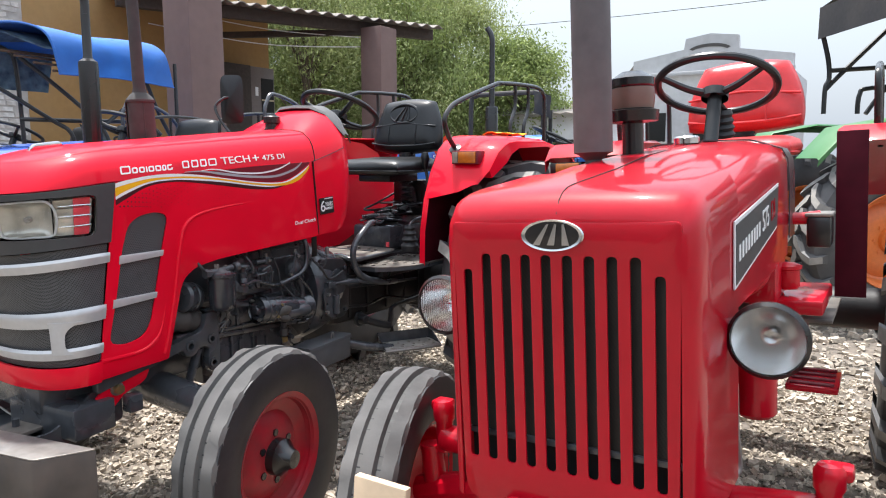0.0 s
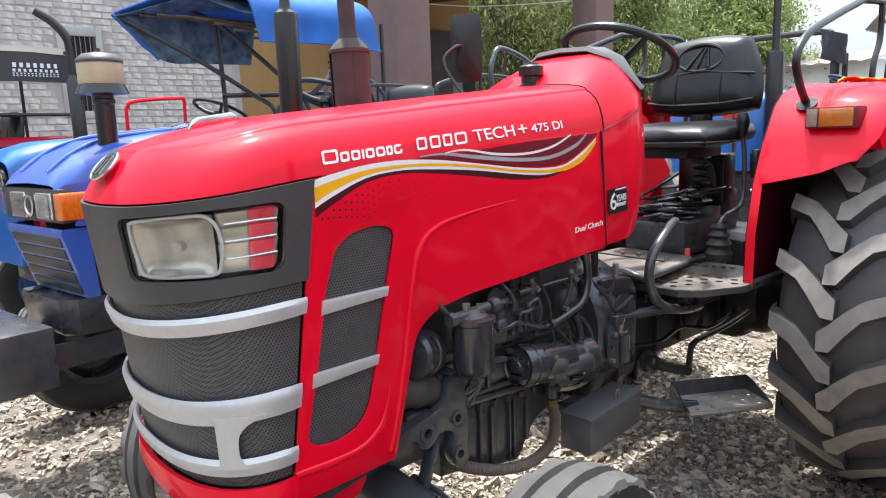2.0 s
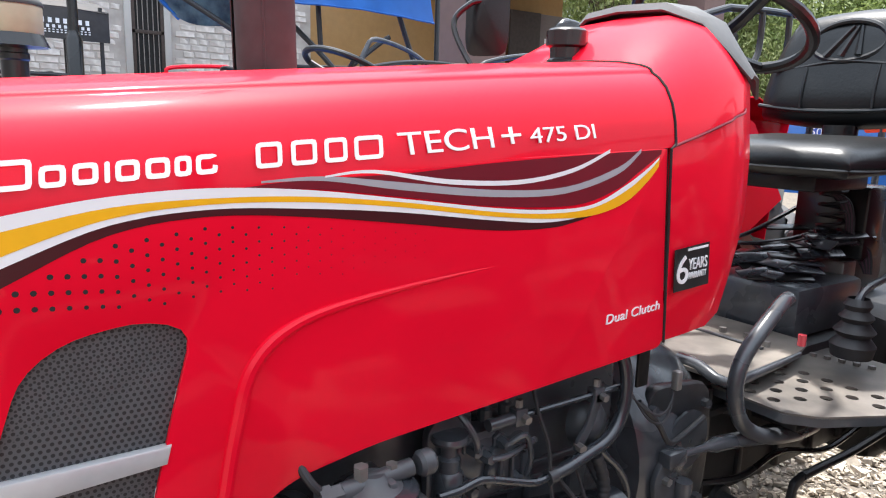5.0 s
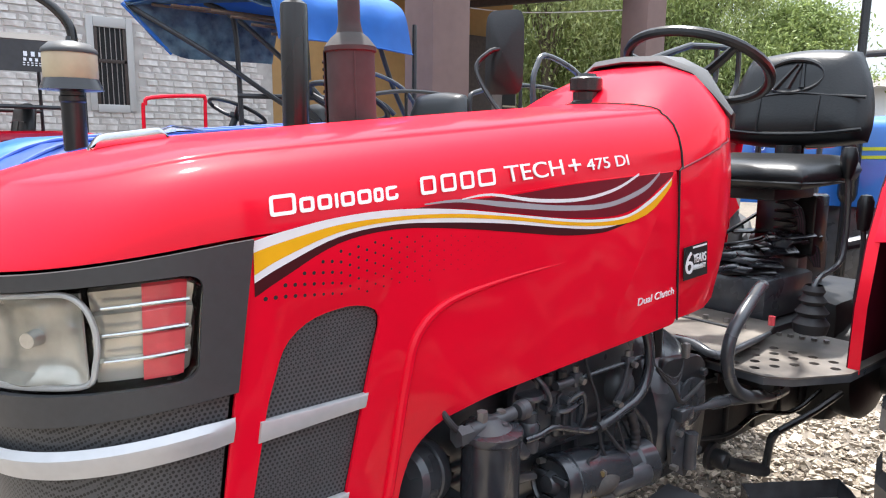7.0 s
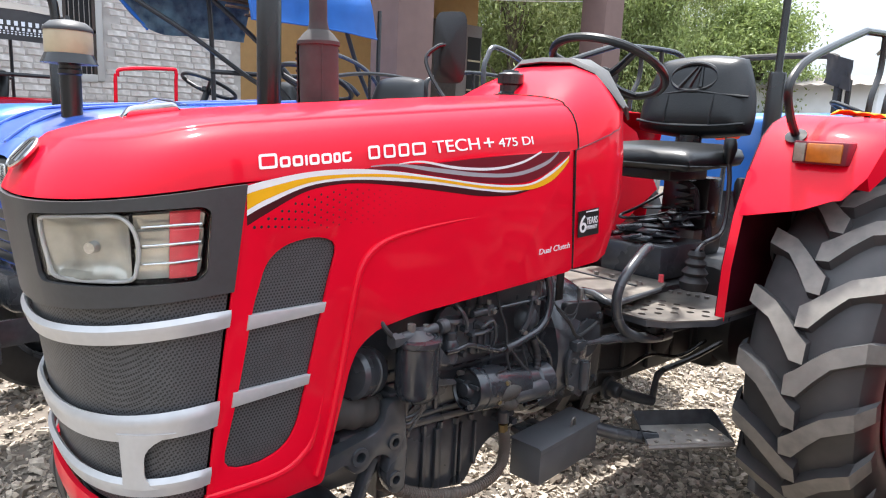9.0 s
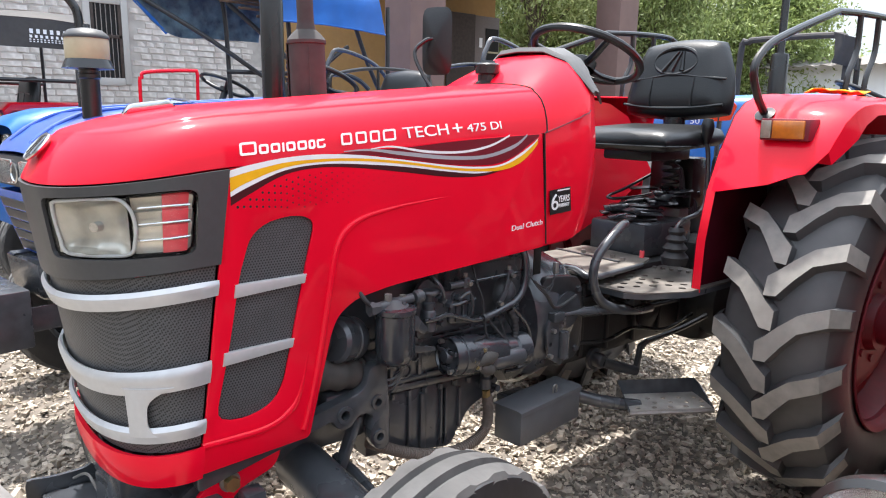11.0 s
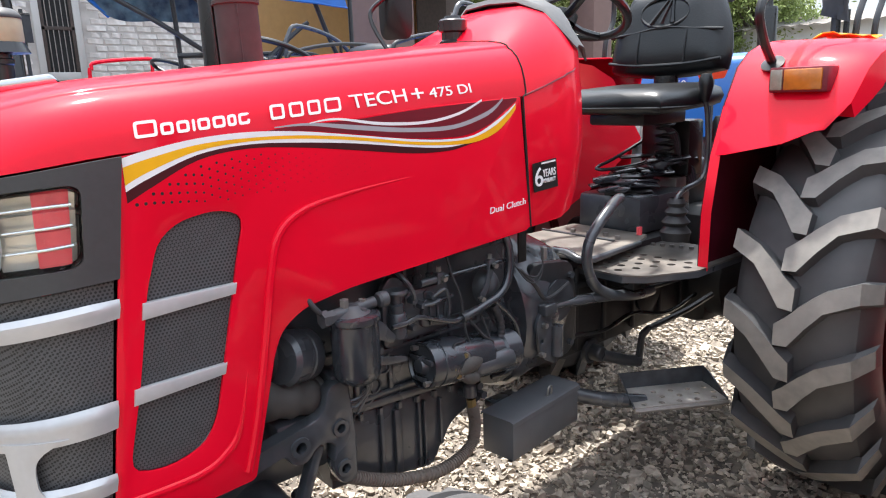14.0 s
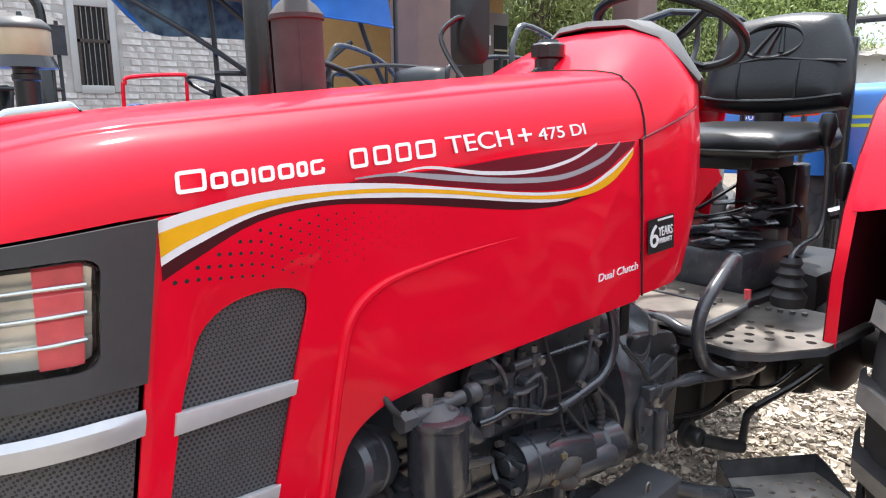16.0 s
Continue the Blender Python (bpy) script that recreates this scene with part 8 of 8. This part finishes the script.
cup = thing("cupboard", "tall dark metal cupboard with one open door in the porch", "cupboard", (-7.95, 7.75, 0))
part("body", box((0.0, 0, 1.5), (0.5, 0.60, 3.0), 0.01), material("grey_steel_cupboard", (0.16, 0.13, 0.12), 0.5, grain=0.2, dust=0.2), cup)
part("door", box((0.28, -0.62, 1.5), (0.04, 0.62, 3.0), 0.01), TIMBER, cup, "dark brown door leaf standing open")
# Dark sheet on the front stands in for the shaded shelf space.
part("shelf_recess", box((0.256, 0.12, 1.6), (0.01, 0.30, 2.4)), DARK, cup)
part("notice", box((0.254, -0.14, 2.55), (0.004, 0.07, 0.16)), WHITE, cup)
for k in range(4):
    part("shelf", box((0.262, 0.12, 0.9 + 0.5 * k), (0.01, 0.30, 0.03)), CREAM, cup)
fan = thing("porch_lamp", "small dusty lamp with wires hanging under the porch", "lamp", (-7.4, 7.0, 3.9))
part("shade", lathe([(0.02, 0.12), (0.05, 0.08), (0.17, 0.0), (0.16, -0.01)], Matrix(), 20), RUST, fan)
part("cord", rod((0, 0, 0.1), (0, 0, 0.9), 0.012, None, 8), BLACK, fan)
for k, (a, b, sag) in enumerate((((-8.25, 4.0, 4.0), (-4.7, 3.9, 3.7), 0.12), ((-8.25, 6.1, 3.85), (-5.3, 8.0, 3.35), 0.10), ((-8.25, 5.8, 3.55), (-5.3, 8.0, 3.2), 0.14))):
    A_, B_ = Vector(a), Vector(b)
    solo("cable", tube([A_, A_.lerp(B_, 0.5) - Vector((0, 0, sag)), B_], 0.009, 6), WHITE if k else BLACK, "thin slack wire across the porch", "cable", group="porch wires")

# far buildings behind the yard
# Wall colour is paled to carry the haze of distance.
RENDERED = material("haze_paled_render", (0.50, 0.505, 0.52), 0.9, grain=0.15, scale=4, dust=0.25, dust_color=(0.36, 0.36, 0.37), stain=0.6)
fb = thing("building", "grey rendered building with stepped parapet across the yard", "building", (-3.45, 25.0, 0))
part("wall", box((0, 2.5, 2.2), (5.4, 5.0, 4.4), 0.03), RENDERED, fb)
part("parapet", plate([(-2.75, 4.4), (2.75, 4.4), (2.75, 4.85), (1.0, 5.15), (0.95, 5.62), (0.0, 5.75), (-0.85, 5.62), (-0.9, 5.25), (-2.75, 4.95)], thick=0.25, to=lambda u, v, w: (u, w, v)), RENDERED, fb)
part("sign_bar", plate([(0.75 * math.cos(a), 5.15 + 0.25 * math.sin(a)) for a in (radians(d) for d in range(20, 161, 10))] + [(0.62 * math.cos(a), 5.13 + 0.16 * math.sin(a)) for a in (radians(d) for d in range(160, 19, -10))], thick=0.02, to=lambda u, v, w: (u, -0.02 + w, v)), RUST, fb)
part("cornice", box((0, -0.06, 4.38), (5.6, 0.30, 0.14), 0.02), RENDERED, fb)
for x in (-1.9, 0.0, 1.9):
    wn_ = part("window", box((x, -0.01, 2.4), (0.9, 0.06, 1.2), 0.01), DARK, fb)
    part("sill", box((x, -0.06, 1.76), (1.1, 0.16, 0.08), 0.01), RENDERED, wn_)
part("awning", shell(grid([[(-2.75 - 0.75 * q, 0.4 + 0.06 * k, 5.0 - 0.85 * q + 0.03 * math.sin(k * 1.3)) for q in (0, 0.5, 1)] for k in range(20)]), 0.02), SHEET, fb, "corrugated lean-to awning")
shed = thing("shed", "pale low shed with a corrugated roof beyond the tractors", "shed", (-7.9, 19.0, 0))
part("wall", box((0, 1.5, 1.38), (6.4, 3.0, 2.76), 0.02), material("whitewashed_shed", (0.72, 0.74, 0.76), 0.9, grain=0.12, scale=3, dust=0.2, stain=0.8), shed)
part("roof", shell(grid([[(-3.4 + 0.068 * i, y, z + 0.02 * math.sin(i * 1.1)) for y, z in ((-0.5, 2.70), (1.8, 3.10))] for i in range(101)]), 0.012), SHEET, shed, smooth=60)
for x in (-2.4, -0.6, 1.6):
    part("door", box((x, -0.01, 0.95), (0.9, 0.05, 1.9), 0.01), TIMBER, shed)
solo("wall_yard", box((-14.0, 19.5, 0.9), (26, 0.25, 1.8), 0.02), CONCRETE, "long low grey yard wall under the trees", "wall", "structure")
solo("wall_back", box((14.5, 22.0, 1.1), (16, 0.25, 2.2), 0.02), CONCRETE, "low grey wall closing the yard", "wall", "structure")
# Unseen walls added east and south to bounce light onto the tractors.
solo("wall_east", box((11.0, 4.0, 1.8), (0.3, 30, 3.6), 0.02), PALE, "plain pale unseen wall added to bounce light", "wall", "structure")
solo("wall_south", box((2.0, -9.0, 1.8), (18, 0.3, 3.6), 0.02), CONCRETE, "plain grey unseen wall added behind the viewer to bounce light", "wall", "structure")
blocks = thing("house", "distant brick house with flat roof beyond the yard", "house", (6.5, 30.0, 0))
part("wall", box((0, 2, 2.0), (7, 4, 4.0), 0.03), CONCRETE, blocks)
part("roof", box((0, 2, 4.08), (7.4, 4.4, 0.16), 0.02), SHEET, blocks)
for x in (-2.2, 0, 2.2):
    part("window", box((x, -0.01, 2.2), (0.9, 0.06, 1.1), 0.01), DARK, blocks)
pole_ = thing("utility_pole", "distant pole carrying an overhead wire", "pole", (-40, 45, 0))
part("post", rod((0, 0, 0), (0, 0, 11.6), 0.14, 0.10, 10), CONCRETE, pole_)
part("wire", tube([(0, 0, 11.5), (35, -7, 9.3), (70, -11, 9.6)], 0.02, 6), BLACK, pole_)


# ---- trees ----
def tree(at, height, spread, base, count, mat, droop, seed, leaf=0.16, label=""):
    rng = np.random.default_rng(seed)
    count, leaf = int(count * 2.6), leaf * 0.70
    t = thing("tree", label, "tree", at, 0, "trees beyond the yard")
    bm = tube([(0, 0, 0), (0.06, 0.05, height * 0.25), (-0.08, 0.1, height * 0.55), (0.05, 0.0, height * 0.9)], lambda q: 0.16 * (1 - 0.85 * q) + 0.02, 10)
    cores = []
    for k in range(24):
        a, h = rng.uniform(0, 2 * math.pi), base + (height - base) * rng.uniform(0.05, 0.95)
        rad = spread * (0.45 + 0.6 * math.sin(math.pi * min(1, (h - base) / (height - base) * 0.8 + 0.15))) * rng.uniform(0.5, 1.0)
        tip = Vector((rad * math.cos(a), rad * math.sin(a), h))
        tube([(0, 0, h * 0.55), (tip.x * 0.4, tip.y * 0.4, h * 0.8), tip], lambda q: 0.05 * (1 - q) + 0.008, 6, bm, n=4)
        cores.append(tip)
        for _ in range(3):
            cores.append(tip + Vector(rng.normal(0, spread * 0.22, 3)))
    part("trunk", bm, BARK, t)
    C = np.array([tuple(c) for c in cores])
    which = rng.integers(0, len(C), count)
    size = spread * rng.uniform(0.12, 0.34, len(C))
    P = C[which] + rng.normal(0, 1, (count, 3)) * size[which][:, None] * np.array([1, 1, 0.75])
    P[:, 2] -= droop * rng.random(count) ** 2
    P[:, 2] = np.maximum(P[:, 2], base * 0.7)
    d = rng.normal(0, 1, (count, 3)) + np.array([0, 0, -1.2 if droop > 0.3 else -0.2])
    d /= np.linalg.norm(d, axis=1)[:, None]
    e = np.cross(d, rng.normal(0, 1, (count, 3)))
    e /= np.linalg.norm(e, axis=1)[:, None]
    ln, wd = leaf * rng.uniform(0.6, 1.4, count)[:, None], leaf * (0.26 if droop > 0.3 else 0.42) * rng.uniform(0.7, 1.3, count)[:, None]
    V = np.stack([P - d * ln / 2, P + e * wd / 2, P + d * ln / 2, P - e * wd / 2], 1).reshape(-1, 3)
    F = np.arange(count * 4).reshape(-1, 4)
    m = bpy.data.meshes.new("crown")
    m.from_pydata(V.tolist(), [], F.tolist())
    m.materials.append(mat)
    c = new("crown", m)
    c.parent = t
    return t


tree((-13.2, 14.6, 0), 9.5, 2.6, 1.2, 26000, LEAF_PALE, 1.5, 3, 0.20, "tall drooping pale green tree behind the porch")
tree((-11.4, 17.6, 0), 8.2, 2.3, 1.2, 22000, LEAF, 0.8, 8, 0.20, "broad green tree with hanging twigs beside the wall")
tree((-11.0, 18.8, 0), 7.0, 1.9, 1.5, 18000, LEAF_PALE, 0.4, 12, 0.18, "leafy green tree over the yard wall")
tree((-8.3, 19.8, 0), 5.2, 1.5, 1.6, 16000, LEAF, 0.2, 21, 0.18, "rounder green tree with ragged crown")
tree((-17.5, 16.0, 0), 9.0, 2.8, 1.2, 20000, LEAF, 0.8, 33, 0.22, "dense green tree beyond the porch")
tree((-15.2, 20.5, 0), 8.0, 3.0, 1.0, 20000, LEAF, 0.6, 51, 0.24, "dense green tree further behind the yard wall")
tree((-12.6, 22.5, 0), 6.6, 2.6, 1.0, 18000, LEAF_PALE, 0.5, 57, 0.24, "pale green tree further behind the yard wall")
tree((-16.0, -1.0, 0), 7.5, 2.2, 2.5, 9000, LEAF, 0.4, 41, 0.22, "green tree showing over the brick wall")
brick_wall()


# ---- ground ----
def ground_z(x, y):
    return 0.016 * noise.noise(Vector((x * 0.9, y * 0.9, 0))) + 0.008 * noise.noise(Vector((x * 3.1, y * 3.1, 4))) - 0.014


def yard():
    v, f = [], []
    rings = [0.0] + [0.22 * k for k in range(1, 38)] + [9, 10, 12, 15, 20, 30, 60, 150, 600, 3000]
    n = 96
    for r in rings:
        for j in range(n):
            a = 2 * math.pi * j / n
            x, y = r * math.cos(a), 1.2 + r * math.sin(a)
            v.append((x, y, ground_z(x, y) if r < 12 else -0.014))
    for i in range(len(rings) - 1):
        for j in range(n):
            f.append((i * n + j, i * n + (j + 1) % n, (i + 1) * n + (j + 1) % n, (i + 1) * n + j))
    m = bpy.data.meshes.new("ground")
    m.from_pydata(v, [], f)
    m.materials.append(EARTH)
    tagged(new("ground", m), "stony brown earth yard under broken stone", "ground", kind="structure")


def stones(name, areas, label, seed):
    """Flat angular chips, each a rough six-sided slab of its own."""
    rng = np.random.default_rng(seed)
    v, f = [], []
    for x0, x1, y0, y1, per, lo, hi in areas:
        for _ in range(int((x1 - x0) * (y1 - y0) * per)):
            cx, cy = rng.uniform(x0, x1), rng.uniform(y0, y1)
            s = lo + (hi - lo) * rng.random() ** 1.8
            k = int(rng.integers(4, 7))
            rot = Euler((rng.normal(0, 0.28), rng.normal(0, 0.28), rng.uniform(0, 6.3))).to_matrix()
            h = s * rng.uniform(0.25, 0.6)
            base = Vector((cx, cy, ground_z(cx, cy) + h * 0.25 + rng.uniform(0, 0.012)))
            ang = np.sort(rng.uniform(0, 2 * math.pi, k))
            rad = s * rng.uniform(0.6, 1.0, k)
            b = len(v)
            for dz, sc in ((-0.5, 0.95), (0.5, rng.uniform(0.6, 0.95))):
                for a, r in zip(ang, rad):
                    p = base + rot @ Vector((r * sc * math.cos(a), 0.72 * r * sc * math.sin(a), dz * h * rng.uniform(0.75, 1.2)))
                    v.append(tuple(p))
            f.append(tuple(b + k + i for i in range(k)))
            for i in range(k):
                f.append((b + i, b + (i + 1) % k, b + k + (i + 1) % k, b + k + i))
    m = bpy.data.meshes.new(name)
    m.from_pydata(v, [], f)
    m.materials.append(STONE)
    tagged(new(name, m), label, "gravel", kind="stuff")


yard()
stones("stone_chips", [(-3.6, 2.4, -1.6, 0.6, 1350, 0.009, 0.040), (-3.0, 2.6, 0.6, 3.2, 1500, 0.009, 0.038), (-3.5, 3.0, 3.2, 6.5, 300, 0.018, 0.07), (-6.5, -3.0, -1.5, 3.0, 160, 0.02, 0.07), (-6.5, 5.5, -4.2, -1.6, 110, 0.016, 0.056), (2.4, 5.5, -1.6, 6.5, 110, 0.016, 0.056)], "broken angular grey and buff stone chips", 2)
stones("fine_chips", [(-1.4, 2.2, -1.3, 3.0, 2000, 0.006, 0.024)], "fine broken stone filling between the chips", 5)
stones("stone_pieces", [(-3.2, 2.2, -1.4, 4.6, 24, 0.035, 0.072)], "larger loose angular stones among the chips", 7)
